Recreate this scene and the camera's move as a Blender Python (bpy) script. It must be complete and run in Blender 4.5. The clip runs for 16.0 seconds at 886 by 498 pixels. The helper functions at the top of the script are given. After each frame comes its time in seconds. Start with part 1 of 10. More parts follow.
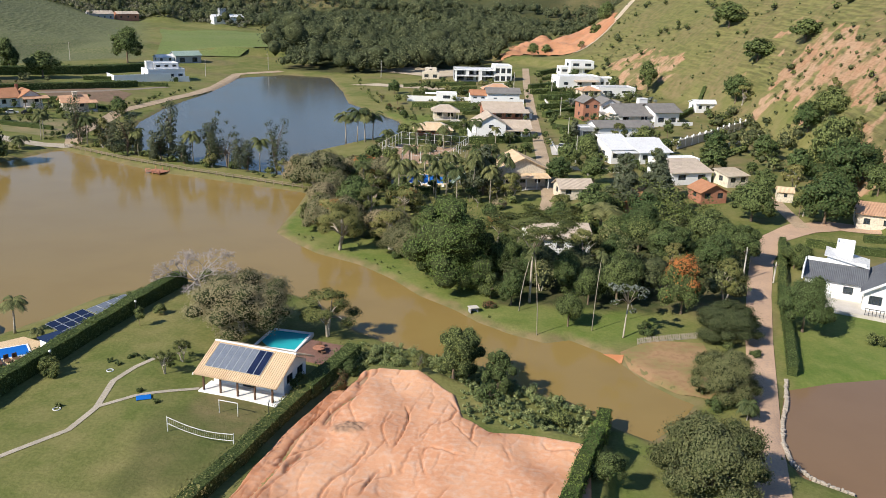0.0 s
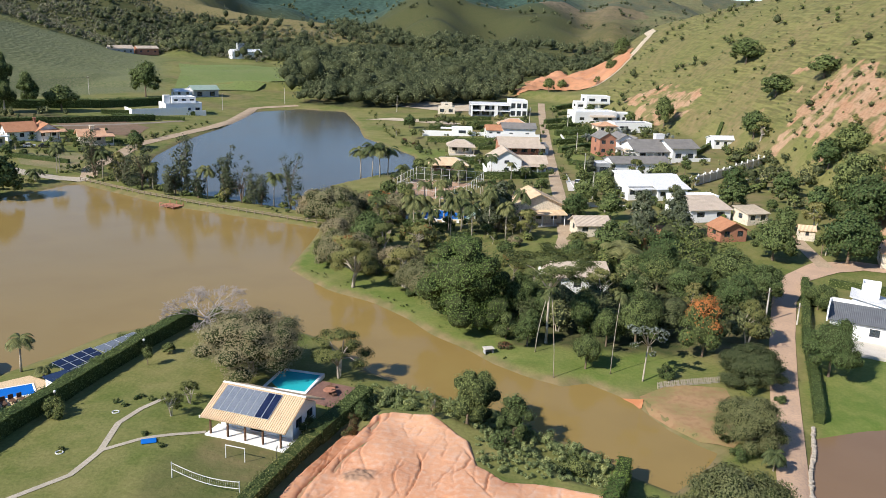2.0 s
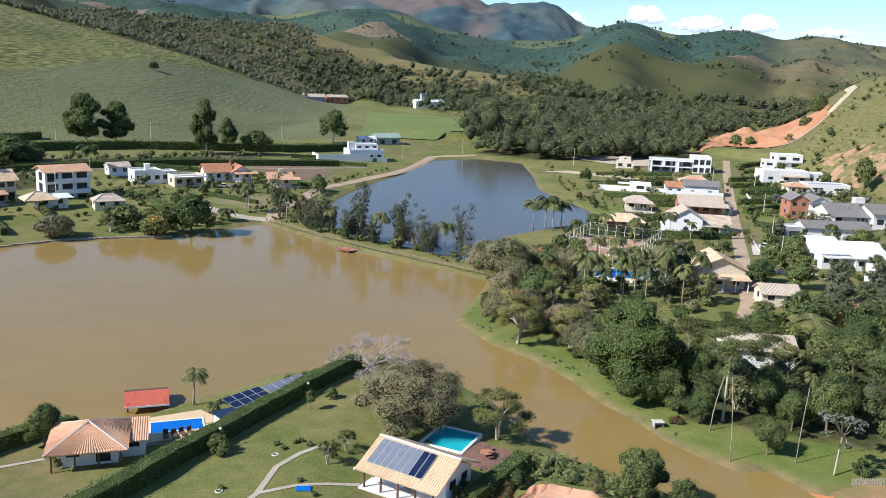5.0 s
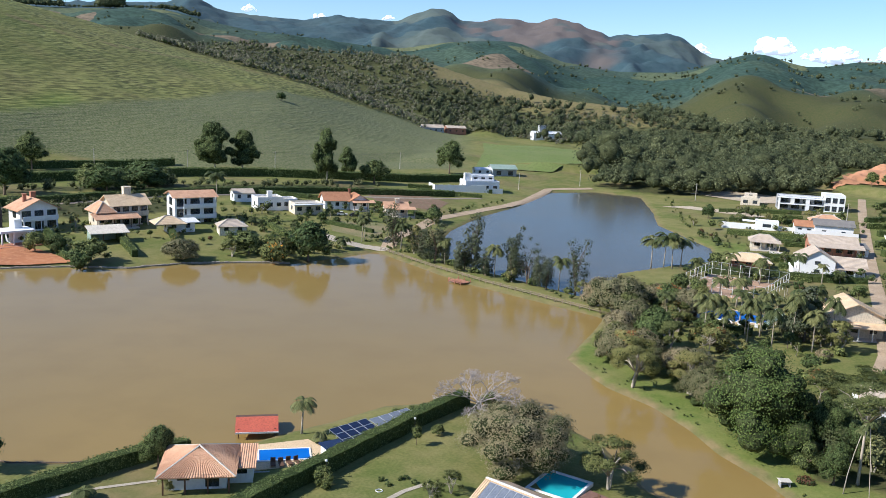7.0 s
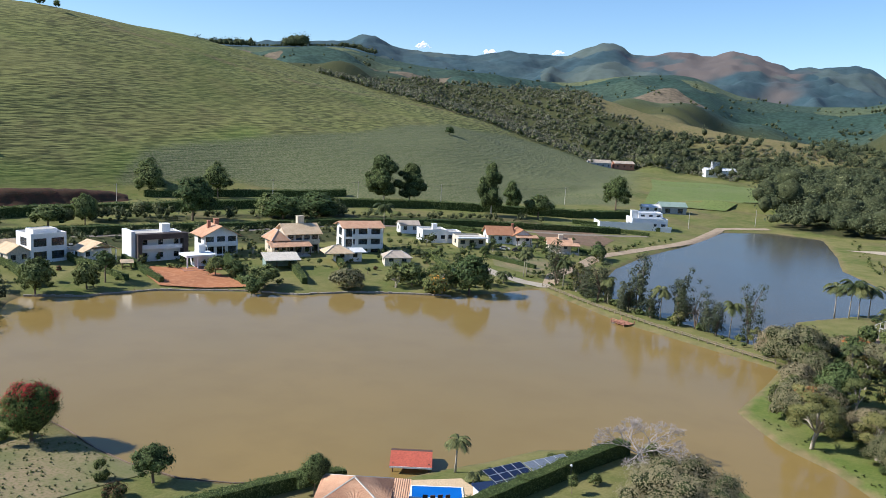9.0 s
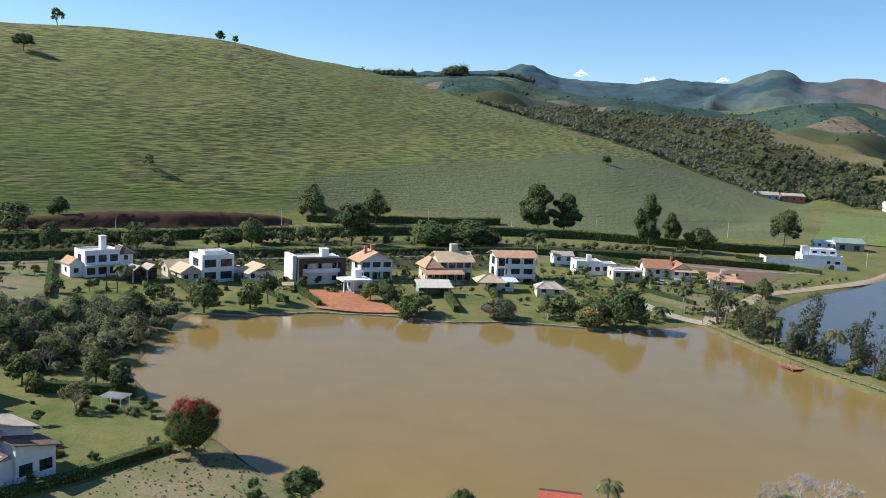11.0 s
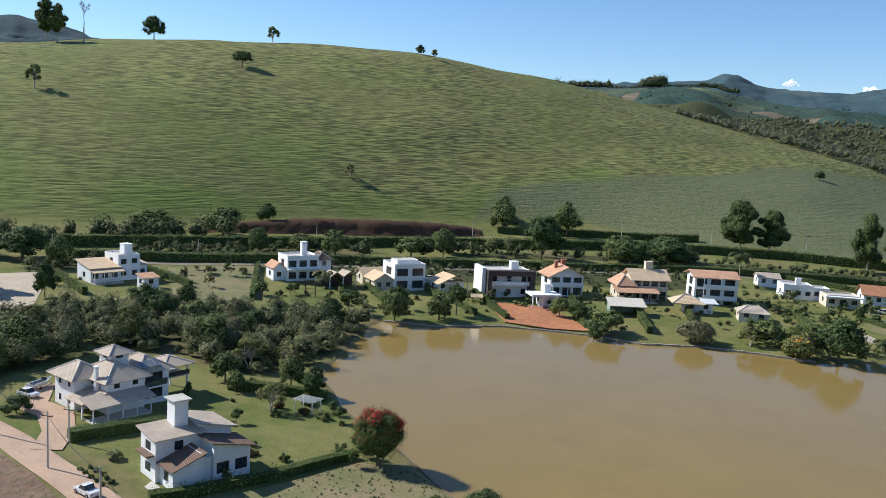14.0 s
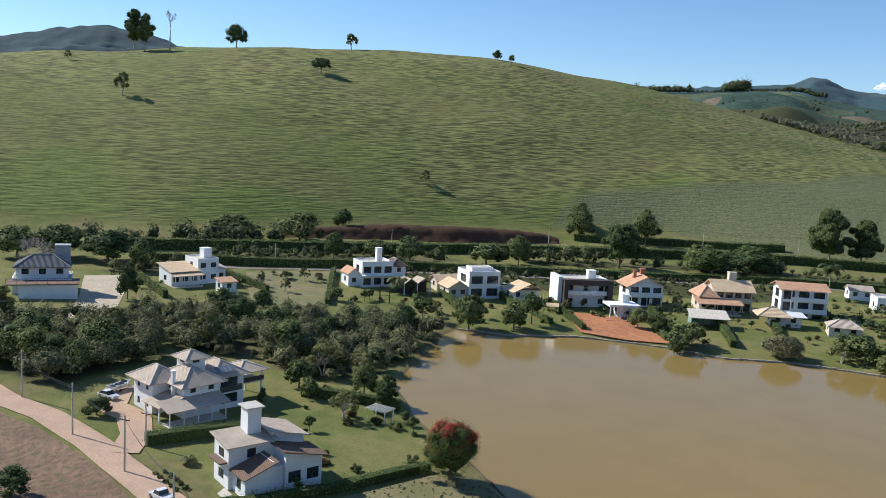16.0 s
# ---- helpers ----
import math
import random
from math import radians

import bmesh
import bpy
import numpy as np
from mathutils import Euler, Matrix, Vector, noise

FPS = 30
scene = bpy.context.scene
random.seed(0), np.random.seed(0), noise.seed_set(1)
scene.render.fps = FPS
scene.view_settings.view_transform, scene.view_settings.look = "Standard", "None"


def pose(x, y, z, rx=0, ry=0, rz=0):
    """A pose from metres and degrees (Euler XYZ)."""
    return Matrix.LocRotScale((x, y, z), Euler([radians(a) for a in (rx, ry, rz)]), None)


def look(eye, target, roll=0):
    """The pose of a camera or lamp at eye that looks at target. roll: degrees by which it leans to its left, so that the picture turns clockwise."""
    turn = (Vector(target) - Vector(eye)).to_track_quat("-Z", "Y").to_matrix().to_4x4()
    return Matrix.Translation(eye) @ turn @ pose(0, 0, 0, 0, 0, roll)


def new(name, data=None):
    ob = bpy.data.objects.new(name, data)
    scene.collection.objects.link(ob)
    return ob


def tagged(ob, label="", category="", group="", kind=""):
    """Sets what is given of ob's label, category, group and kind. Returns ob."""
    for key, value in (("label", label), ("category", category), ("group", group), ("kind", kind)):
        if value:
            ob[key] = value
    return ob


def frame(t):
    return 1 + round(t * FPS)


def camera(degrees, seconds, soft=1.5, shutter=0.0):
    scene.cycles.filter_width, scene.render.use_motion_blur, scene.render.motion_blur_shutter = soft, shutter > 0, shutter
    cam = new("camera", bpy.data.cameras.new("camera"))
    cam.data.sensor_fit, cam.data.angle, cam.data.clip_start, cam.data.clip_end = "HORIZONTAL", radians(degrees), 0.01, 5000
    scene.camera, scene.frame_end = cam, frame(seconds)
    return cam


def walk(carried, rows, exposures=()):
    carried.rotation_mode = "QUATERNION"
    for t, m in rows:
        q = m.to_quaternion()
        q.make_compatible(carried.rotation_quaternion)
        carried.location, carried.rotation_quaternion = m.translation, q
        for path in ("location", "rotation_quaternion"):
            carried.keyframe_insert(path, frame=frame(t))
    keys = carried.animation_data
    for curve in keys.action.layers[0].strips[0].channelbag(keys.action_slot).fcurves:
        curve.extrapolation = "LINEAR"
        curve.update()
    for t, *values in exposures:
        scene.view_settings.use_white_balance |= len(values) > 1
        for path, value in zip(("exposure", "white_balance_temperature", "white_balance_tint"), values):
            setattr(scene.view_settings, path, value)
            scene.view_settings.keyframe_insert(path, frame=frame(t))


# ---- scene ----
cam = camera(54.7, 16.0, soft=0.85)
PATH = [
    (0, (0.00, 0.00, 52.80), (0.289, 47.726, 37.895), 2.07),
    (0.5, (-0.02, 0.75, 52.89), (0.028, 48.611, 38.425), 2.07),
    (1, (-0.05, 1.47, 52.91), (-0.208, 49.451, 38.859), 2.11),
    (1.5, (-0.04, 2.22, 52.91), (-0.454, 50.341, 39.342), 2.14),
    (2, (-0.03, 2.95, 52.95), (-0.669, 51.203, 39.849), 2.13),
    (2.5, (-0.01, 3.69, 52.96), (-1.392, 52.044, 40.302), 2.14),
    (3, (-0.01, 4.42, 53.01), (-3.702, 52.751, 40.735), 2.24),
    (3.5, (0.01, 5.11, 53.07), (-6.016, 53.298, 41.177), 2.34),
    (4, (-0.01, 5.79, 53.09), (-7.857, 53.812, 41.605), 2.40),
    (6.5, (-0.79, 9.19, 53.25), (-15.887, 55.877, 43.644), 2.78),
    (7, (-0.95, 9.81, 53.37), (-18.087, 55.857, 44.104), 2.80),
    (7.5, (-1.11, 10.28, 53.50), (-20.335, 55.574, 44.597), 2.84),
    (8, (-1.29, 10.82, 53.58), (-22.591, 55.239, 45.047), 2.88),
    (8.5, (-1.57, 11.42, 53.67), (-25.059, 54.787, 45.471), 2.92),
    (9, (-1.88, 12.00, 53.72), (-27.685, 54.105, 45.899), 2.95),
    (9.5, (-2.25, 12.59, 53.80), (-30.316, 53.295, 46.344), 3.00),
    (10, (-2.64, 13.10, 53.85), (-32.678, 52.444, 46.786), 3.01),
    (12.5, (-5.30, 15.62, 53.93), (-42.258, 48.639, 47.302), 3.23),
    (13, (-5.95, 16.09, 53.93), (-44.308, 47.478, 47.308), 3.30),
    (13.5, (-6.66, 16.59, 53.94), (-46.221, 46.442, 47.309), 3.30),
    (14, (-7.36, 17.01, 53.99), (-47.775, 45.696, 47.392), 3.30),
    (14.5, (-8.01, 17.39, 54.03), (-49.163, 45.022, 47.474), 3.27),
    (15, (-8.65, 17.76, 54.07), (-50.232, 44.756, 47.575), 3.27),
    (15.5, (-9.35, 18.12, 54.12), (-51.513, 44.194, 47.618), 3.26),
    (16, (-10.07, 18.52, 54.17), (-52.858, 43.555, 47.641), 3.29),
]
walk(cam, [(t, look(eye, target, roll)) for t, eye, target, roll in PATH],
     exposures=[(0, 0.34, 6200, 10), (4, 0.52, 5800, 10), (8, 0.42, 5700, 10), (12.5, 0.33, 5700, 8), (16, 0.26, 5750, 8)])

# ---- daylight ----
SUN_AZ, SUN_EL = 127.0, 37.5          # degrees: azimuth of the sun to the left of +y, height over the horizon
world = bpy.data.worlds.new("sky")
scene.world = world
world.use_nodes = True
wt = world.node_tree
wt.nodes.clear()
sky = wt.nodes.new("ShaderNodeTexSky")
sky.sky_type, sky.sun_disc = "NISHITA", False
sky.sun_elevation, sky.sun_rotation = radians(SUN_EL), radians(-SUN_AZ)
sky.altitude, sky.air_density, sky.dust_density, sky.ozone_density = 900, 1.0, 0.0, 4.0
wbg = wt.nodes.new("ShaderNodeBackground")
wbg.inputs["Strength"].default_value = 0.107
wout = wt.nodes.new("ShaderNodeOutputWorld")
wt.links.new(sky.outputs[0], wbg.inputs["Color"])
wt.links.new(wbg.outputs[0], wout.inputs["Surface"])
sun_data = bpy.data.lights.new("sun", "SUN")
sun_data.energy, sun_data.angle, sun_data.color = 5.0, radians(0.5), (1.0, 0.895, 0.735)
sun = new("sun", sun_data)
sa, se = radians(SUN_AZ), radians(SUN_EL)
sun.matrix_world = look((0, 0, 300), Vector((0, 0, 300)) - Vector((-math.sin(sa) * math.cos(se), math.cos(sa) * math.cos(se), math.sin(se))))

# ---- materials ----
def rgb(c):
    return (*c, 1.0)


def mat(name, base, other=None, rough=0.8, scale=0.5, fine=6.0, bump=0.0, metal=0.0, spec=0.4, vary=0.0, third=None, coords="Object", stretch=None):
    """A two-scale procedural surface: base mixed with other by a broad noise, speckled by a fine one."""
    m = bpy.data.materials.new(name)
    m.use_nodes = True
    t = m.node_tree
    b = t.nodes["Principled BSDF"]
    tc = t.nodes.new("ShaderNodeTexCoord")
    src = tc.outputs[coords]
    if stretch:
        mp = t.nodes.new("ShaderNodeMapping")
        mp.inputs["Scale"].default_value = stretch
        t.links.new(src, mp.inputs["Vector"])
        src = mp.outputs[0]
    n1 = t.nodes.new("ShaderNodeTexNoise")
    n1.inputs["Scale"].default_value, n1.inputs["Detail"].default_value = scale, 5.0
    n2 = t.nodes.new("ShaderNodeTexNoise")
    n2.inputs["Scale"].default_value, n2.inputs["Detail"].default_value = fine, 4.0
    for n in (n1, n2):
        t.links.new(src, n.inputs["Vector"])
    other = other or tuple(v * 0.72 for v in base)
    r1 = t.nodes.new("ShaderNodeValToRGB")
    r1.color_ramp.elements[0].position, r1.color_ramp.elements[1].position = 0.38, 0.64
    r1.color_ramp.elements[0].color, r1.color_ramp.elements[1].color = rgb(base), rgb(other)
    t.links.new(n1.outputs[0], r1.inputs[0])
    mix = t.nodes.new("ShaderNodeMix")
    mix.data_type, mix.blend_type = "RGBA", "MIX"
    r2 = t.nodes.new("ShaderNodeValToRGB")
    r2.color_ramp.elements[0].position, r2.color_ramp.elements[1].position = 0.45, 0.75
    t.links.new(n2.outputs[0], r2.inputs[0])
    t.links.new(r2.outputs[0], mix.inputs["Factor"])
    t.links.new(r1.outputs[0], mix.inputs["A"])
    mix.inputs["B"].default_value = rgb(third or tuple(v * 0.6 for v in base))
    last = mix.outputs["Result"]
    if vary:
        info = t.nodes.new("ShaderNodeObjectInfo")
        hsv = t.nodes.new("ShaderNodeHueSaturation")
        mr = t.nodes.new("ShaderNodeMapRange")
        mr.inputs["To Min"].default_value, mr.inputs["To Max"].default_value = 1 - vary, 1 + vary
        t.links.new(info.outputs["Random"], mr.inputs["Value"])
        t.links.new(mr.outputs[0], hsv.inputs["Value"])
        t.links.new(last, hsv.inputs["Color"])
        last = hsv.outputs[0]
    t.links.new(last, b.inputs["Base Color"])
    b.inputs["Roughness"].default_value, b.inputs["Metallic"].default_value = rough, metal
    b.inputs["Specular IOR Level"].default_value = spec
    if bump:
        bp = t.nodes.new("ShaderNodeBump")
        bp.inputs["Strength"].default_value, bp.inputs["Distance"].default_value = 0.6, bump
        t.links.new(n2.outputs[0], bp.inputs["Height"])
        t.links.new(bp.outputs[0], b.inputs["Normal"])
    return m


def water_mat(name, base, other, rough=0.10, ripple=0.03, scale=0.02):
    m = mat(name, base, other, rough=rough, scale=scale, fine=0.09, spec=0.27, third=tuple(0.9 * v for v in base), coords="Object")
    t = m.node_tree
    b = t.nodes["Principled BSDF"]
    b.inputs["IOR"].default_value = 1.33
    tc = t.nodes.new("ShaderNodeTexCoord")
    n = t.nodes.new("ShaderNodeTexNoise")
    n.inputs["Scale"].default_value, n.inputs["Detail"].default_value = 1.3, 3.0
    t.links.new(tc.outputs["Object"], n.inputs["Vector"])
    bp = t.nodes.new("ShaderNodeBump")
    bp.inputs["Strength"].default_value, bp.inputs["Distance"].default_value = 0.35, ripple
    t.links.new(n.outputs[0], bp.inputs["Height"])
    t.links.new(bp.outputs[0], b.inputs["Normal"])
    return m


M_WATER = water_mat("muddy_water", (0.272, 0.188, 0.062), (0.250, 0.177, 0.062))
M_WATER2 = water_mat("dark_pond_water", (0.088, 0.088, 0.074), (0.104, 0.092, 0.064), rough=0.17, ripple=0.06)
M_POND = water_mat("brown_pond_water", (0.215, 0.135, 0.075), (0.20, 0.13, 0.075))


def ground_mat():
    """Grass, crop, bare red soil and woodland floor, chosen by the land use stored on the ground."""
    m = bpy.data.materials.new("ground_cover")
    m.use_nodes = True
    t = m.node_tree
    b = t.nodes["Principled BSDF"]
    tc = t.nodes.new("ShaderNodeTexCoord")

    def noise_ramp(scale, lo, hi, c0, c1, stretch=None, detail=6.0):
        src = tc.outputs["Object"]
        if stretch:
            mp = t.nodes.new("ShaderNodeMapping")
            mp.inputs["Scale"].default_value = stretch
            t.links.new(src, mp.inputs["Vector"])
            src = mp.outputs[0]
        n = t.nodes.new("ShaderNodeTexNoise")
        n.inputs["Scale"].default_value, n.inputs["Detail"].default_value = scale, detail
        t.links.new(src, n.inputs["Vector"])
        r = t.nodes.new("ShaderNodeValToRGB")
        r.color_ramp.elements[0].position, r.color_ramp.elements[1].position = lo, hi
        r.color_ramp.elements[0].color, r.color_ramp.elements[1].color = rgb(c0), rgb(c1)
        t.links.new(n.outputs[0], r.inputs[0])
        return r.outputs[0], n.outputs[0]

    def blend(fac, a, bb, kind="MIX"):
        x = t.nodes.new("ShaderNodeMix")
        x.data_type, x.blend_type = "RGBA", kind
        if isinstance(fac, float):
            x.inputs["Factor"].default_value = fac
        else:
            t.links.new(fac, x.inputs["Factor"])
        t.links.new(a, x.inputs["A"])
        t.links.new(bb, x.inputs["B"])
        return x.outputs["Result"]

    use = t.nodes.new("ShaderNodeAttribute")
    use.attribute_name = "land_use"
    sep = t.nodes.new("ShaderNodeSeparateColor")
    t.links.new(use.outputs["Color"], sep.inputs[0])
    use2 = t.nodes.new("ShaderNodeAttribute")
    use2.attribute_name = "land_use_b"
    sep2 = t.nodes.new("ShaderNodeSeparateColor")
    t.links.new(use2.outputs["Color"], sep2.inputs[0])
    lawn_a, _ = noise_ramp(0.05, 0.42, 0.58, (0.100, 0.128, 0.030), (0.255, 0.215, 0.088))
    lawn_b, fine = noise_ramp(2.2, 0.35, 0.70, (0.078, 0.098, 0.024), (0.200, 0.205, 0.068))
    lawn_c, _ = noise_ramp(0.26, 0.38, 0.64, (0.108, 0.138, 0.030), (0.265, 0.230, 0.094))
    lawn = blend(0.38, blend(0.5, lawn_a, lawn_c), lawn_b)
    past_a, _ = noise_ramp(0.011, 0.36, 0.62, (0.128, 0.158, 0.040), (0.192, 0.168, 0.066))
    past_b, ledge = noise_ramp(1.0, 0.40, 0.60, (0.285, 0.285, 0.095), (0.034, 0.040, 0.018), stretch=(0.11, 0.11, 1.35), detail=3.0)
    past_c, _ = noise_ramp(0.35, 0.36, 0.66, (0.185, 0.198, 0.058), (0.095, 0.108, 0.034), detail=9.0)
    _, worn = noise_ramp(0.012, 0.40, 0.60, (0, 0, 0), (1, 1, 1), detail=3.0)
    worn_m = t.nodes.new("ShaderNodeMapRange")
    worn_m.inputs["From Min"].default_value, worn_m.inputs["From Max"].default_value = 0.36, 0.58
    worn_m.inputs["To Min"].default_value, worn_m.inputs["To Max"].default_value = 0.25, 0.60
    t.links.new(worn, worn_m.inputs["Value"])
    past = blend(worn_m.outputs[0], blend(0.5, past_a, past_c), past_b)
    lush_a, _ = noise_ramp(0.5, 0.35, 0.68, (0.082, 0.165, 0.022), (0.170, 0.225, 0.048), detail=8.0)
    lush_f = t.nodes.new("ShaderNodeMath")
    lush_f.operation = "MULTIPLY"
    lush_f.inputs[1].default_value = 0.6
    t.links.new(use2.outputs["Alpha"], lush_f.inputs[0])
    crop_a, _ = noise_ramp(0.9, 0.35, 0.65, (0.086, 0.108, 0.042), (0.190, 0.190, 0.100))
    soil_a, _ = noise_ramp(0.10, 0.36, 0.66, (0.38, 0.205, 0.115), (0.42, 0.29, 0.185))
    soil_b, _ = noise_ramp(0.7, 0.40, 0.66, (0.44, 0.28, 0.175), (0.20, 0.13, 0.075))
    soil = blend(0.4, soil_a, soil_b)
    wood_a, _ = noise_ramp(0.5, 0.35, 0.65, (0.045, 0.060, 0.020), (0.085, 0.080, 0.035))
    dry_a, _ = noise_ramp(0.35, 0.36, 0.66, (0.230, 0.170, 0.090), (0.130, 0.125, 0.050))
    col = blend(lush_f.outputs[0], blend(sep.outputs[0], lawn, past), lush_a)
    col = blend(sep.outputs[1], col, crop_a)
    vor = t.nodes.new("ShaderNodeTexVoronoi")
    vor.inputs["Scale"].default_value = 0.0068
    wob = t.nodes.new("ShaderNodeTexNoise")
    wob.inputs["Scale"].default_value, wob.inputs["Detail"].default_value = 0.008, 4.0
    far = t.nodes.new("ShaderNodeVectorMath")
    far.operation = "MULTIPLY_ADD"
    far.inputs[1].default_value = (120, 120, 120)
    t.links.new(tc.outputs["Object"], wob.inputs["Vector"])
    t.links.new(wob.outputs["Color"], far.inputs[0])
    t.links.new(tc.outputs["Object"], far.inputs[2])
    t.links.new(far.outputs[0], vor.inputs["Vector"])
    # Far plots: field colours lightened and blued to paint in distance haze.
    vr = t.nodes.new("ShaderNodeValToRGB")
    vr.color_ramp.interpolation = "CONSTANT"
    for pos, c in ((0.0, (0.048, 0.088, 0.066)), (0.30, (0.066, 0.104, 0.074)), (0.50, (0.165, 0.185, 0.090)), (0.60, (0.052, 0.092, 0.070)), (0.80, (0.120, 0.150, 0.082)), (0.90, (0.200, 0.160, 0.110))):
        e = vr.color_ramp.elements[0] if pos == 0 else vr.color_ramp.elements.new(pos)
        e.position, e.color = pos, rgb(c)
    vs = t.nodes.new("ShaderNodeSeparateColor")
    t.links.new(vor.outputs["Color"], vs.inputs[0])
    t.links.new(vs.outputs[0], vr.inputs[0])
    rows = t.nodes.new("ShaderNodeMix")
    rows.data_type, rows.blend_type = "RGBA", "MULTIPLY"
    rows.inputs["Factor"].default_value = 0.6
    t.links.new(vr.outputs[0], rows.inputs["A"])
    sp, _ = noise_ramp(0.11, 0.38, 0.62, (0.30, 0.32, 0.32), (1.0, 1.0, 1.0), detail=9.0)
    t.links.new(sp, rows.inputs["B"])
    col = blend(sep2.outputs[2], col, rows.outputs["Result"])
    col = blend(sep2.outputs[0], col, wood_a)
    col = blend(sep2.outputs[1], col, dry_a)
    _, ragged = noise_ramp(0.16, 0.4, 0.6, (0, 0, 0), (1, 1, 1), detail=8.0)
    edge = t.nodes.new("ShaderNodeMath")
    edge.operation = "MULTIPLY_ADD"
    edge.inputs[1].default_value = 0.55
    t.links.new(sep.outputs[2], edge.inputs[0])
    t.links.new(ragged, edge.inputs[2])
    cutoff = t.nodes.new("ShaderNodeMapRange")
    cutoff.inputs["From Min"].default_value, cutoff.inputs["From Max"].default_value = 0.97, 1.08
    t.links.new(edge.outputs[0], cutoff.inputs["Value"])
    col = blend(cutoff.outputs[0], col, soil)
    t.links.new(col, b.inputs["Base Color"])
    b.inputs["Roughness"].default_value = 0.95
    b.inputs["Specular IOR Level"].default_value = 0.15
    bp = t.nodes.new("ShaderNodeBump")
    bp.inputs["Strength"].default_value, bp.inputs["Distance"].default_value = 0.7, 0.12
    t.links.new(fine, bp.inputs["Height"])
    terr = t.nodes.new("ShaderNodeBump")
    terr.inputs["Distance"].default_value = 1.0
    t.links.new(sep.outputs[0], terr.inputs["Strength"])
    t.links.new(ledge, terr.inputs["Height"])
    t.links.new(bp.outputs[0], terr.inputs["Normal"])
    t.links.new(terr.outputs[0], b.inputs["Normal"])
    return m


M_GROUND = ground_mat()

# ---- the lie of the land ----
LAKE = [(-46, 144), (-57, 135), (-61, 126), (-66, 117), (-70, 108), (-75, 105), (-80, 100.5), (-86, 95.5), (-93, 92), (-103, 91), (-111, 91.5),
        (-121, 93.5), (-136, 95), (-150, 96), (-158, 99), (-170, 102), (-183, 113), (-196, 126), (-208, 136), (-213, 143), (-201, 153), (-194, 172),
        (-176, 188), (-162, 195), (-153, 209), (-142, 218), (-129, 226), (-122, 241), (-116, 257), (-77, 230.5), (-41, 216), (-34, 213), (-34, 200), (-35, 177),
        (-30, 170), (-24, 163), (-15, 157), (-8, 149), (-3, 141), (3, 135), (7, 129.5), (12, 125), (17, 122), (21, 123.5), (25, 119.5), (27, 117), (28, 114),
        (30, 109), (33, 105), (35, 103), (33, 100), (30, 96), (27, 93), (23, 96), (21, 99), (18, 103), (13, 106), (11, 109), (7, 113), (-1, 116.5),
        (-6, 119), (-12, 124), (-16, 130), (-20, 136), (-27, 141)]
UPPER_LAKE = [(-109, 463), (-89, 483), (-63, 478), (-49, 419), (-42, 380), (-17, 333), (-14, 308), (-26, 292), (-40, 268), (-37, 240), (-44, 232),
              (-60, 240), (-78, 249), (-96, 263), (-105, 288), (-110, 310), (-112, 350), (-108, 398), (-108, 427)]
POND = [(49, 108), (57, 111), (66, 113), (90, 112), (96, 96), (80, 80), (60, 78), (49, 81), (42.5, 86), (42.5, 91), (45, 99)]
CENTRE = (-5.0, 10.0)


def signed(poly, X, Y):
    """Distance to a closed outline, positive outside of it."""
    best, inside = np.full(X.shape, 1e12), np.zeros(X.shape, bool)
    for (x0, y0), (x1, y1) in zip(poly, poly[1:] + poly[:1]):
        dx, dy = x1 - x0, y1 - y0
        s = np.clip(((X - x0) * dx + (Y - y0) * dy) / (dx * dx + dy * dy), 0, 1)
        best = np.minimum(best, (X - x0 - s * dx) ** 2 + (Y - y0 - s * dy) ** 2)
        if y0 != y1:
            inside ^= ((Y < y0) != (Y < y1)) & (X < x0 + (Y - y0) * dx / dy)
    return np.where(inside, -1, 1) * np.sqrt(best)


def along(path, X, Y):
    """Distance to an open line."""
    best = np.full(X.shape, 1e12)
    for (x0, y0), (x1, y1) in zip(path, path[1:]):
        dx, dy = x1 - x0, y1 - y0
        s = np.clip(((X - x0) * dx + (Y - y0) * dy) / (dx * dx + dy * dy), 0, 1)
        best = np.minimum(best, (X - x0 - s * dx) ** 2 + (Y - y0 - s * dy) ** 2)
    return np.sqrt(best)


def ease(x, a, b):
    s = np.clip((x - a) / (b - a), 0, 1)
    return s * s * (3 - 2 * s)


def lumps(X, Y, size, seed=0):
    """Smooth rolling unevenness of about the given size, -1 to 1."""
    rs = np.random.RandomState(seed)
    out = 0
    for k in range(7):
        a, p, f = rs.uniform(0, 6.28), rs.uniform(0, 6.28), rs.uniform(0.6, 2.1) / size
        out = out + np.sin((X * math.cos(a) + Y * math.sin(a)) * f * 3.0 + p + 1.3 * np.sin((X * math.sin(a) - Y * math.cos(a)) * f * 1.7))
    return out / 4.0


# crest lines: azimuth to the left of +y, distance, height
PASTURE_HILL = [(125, 600, 60), (108, 620, 78), (95, 650, 88), (87, 670, 91), (81, 680, 99), (74, 690, 110), (70, 695, 115), (63.5, 700, 117), (56, 720, 117),
                (52.4, 735, 111), (47.7, 760, 104), (41.7, 800, 89), (36, 850, 71), (33, 870, 63), (31, 890, 57.5), (29.2, 915, 51), (27.3, 938, 42.5), (25.4, 957, 33), (23.5, 972, 24), (21, 990, 12), (17, 1000, 4)]
PASTURE_FOOT = [(125, 380, 10), (87, 400, 10), (77, 385, 10), (66, 410, 10), (52, 445, 10), (44, 470, 10), (37, 470, 10), (30, 480, 9), (24, 560, 8), (17, 700, 7)]
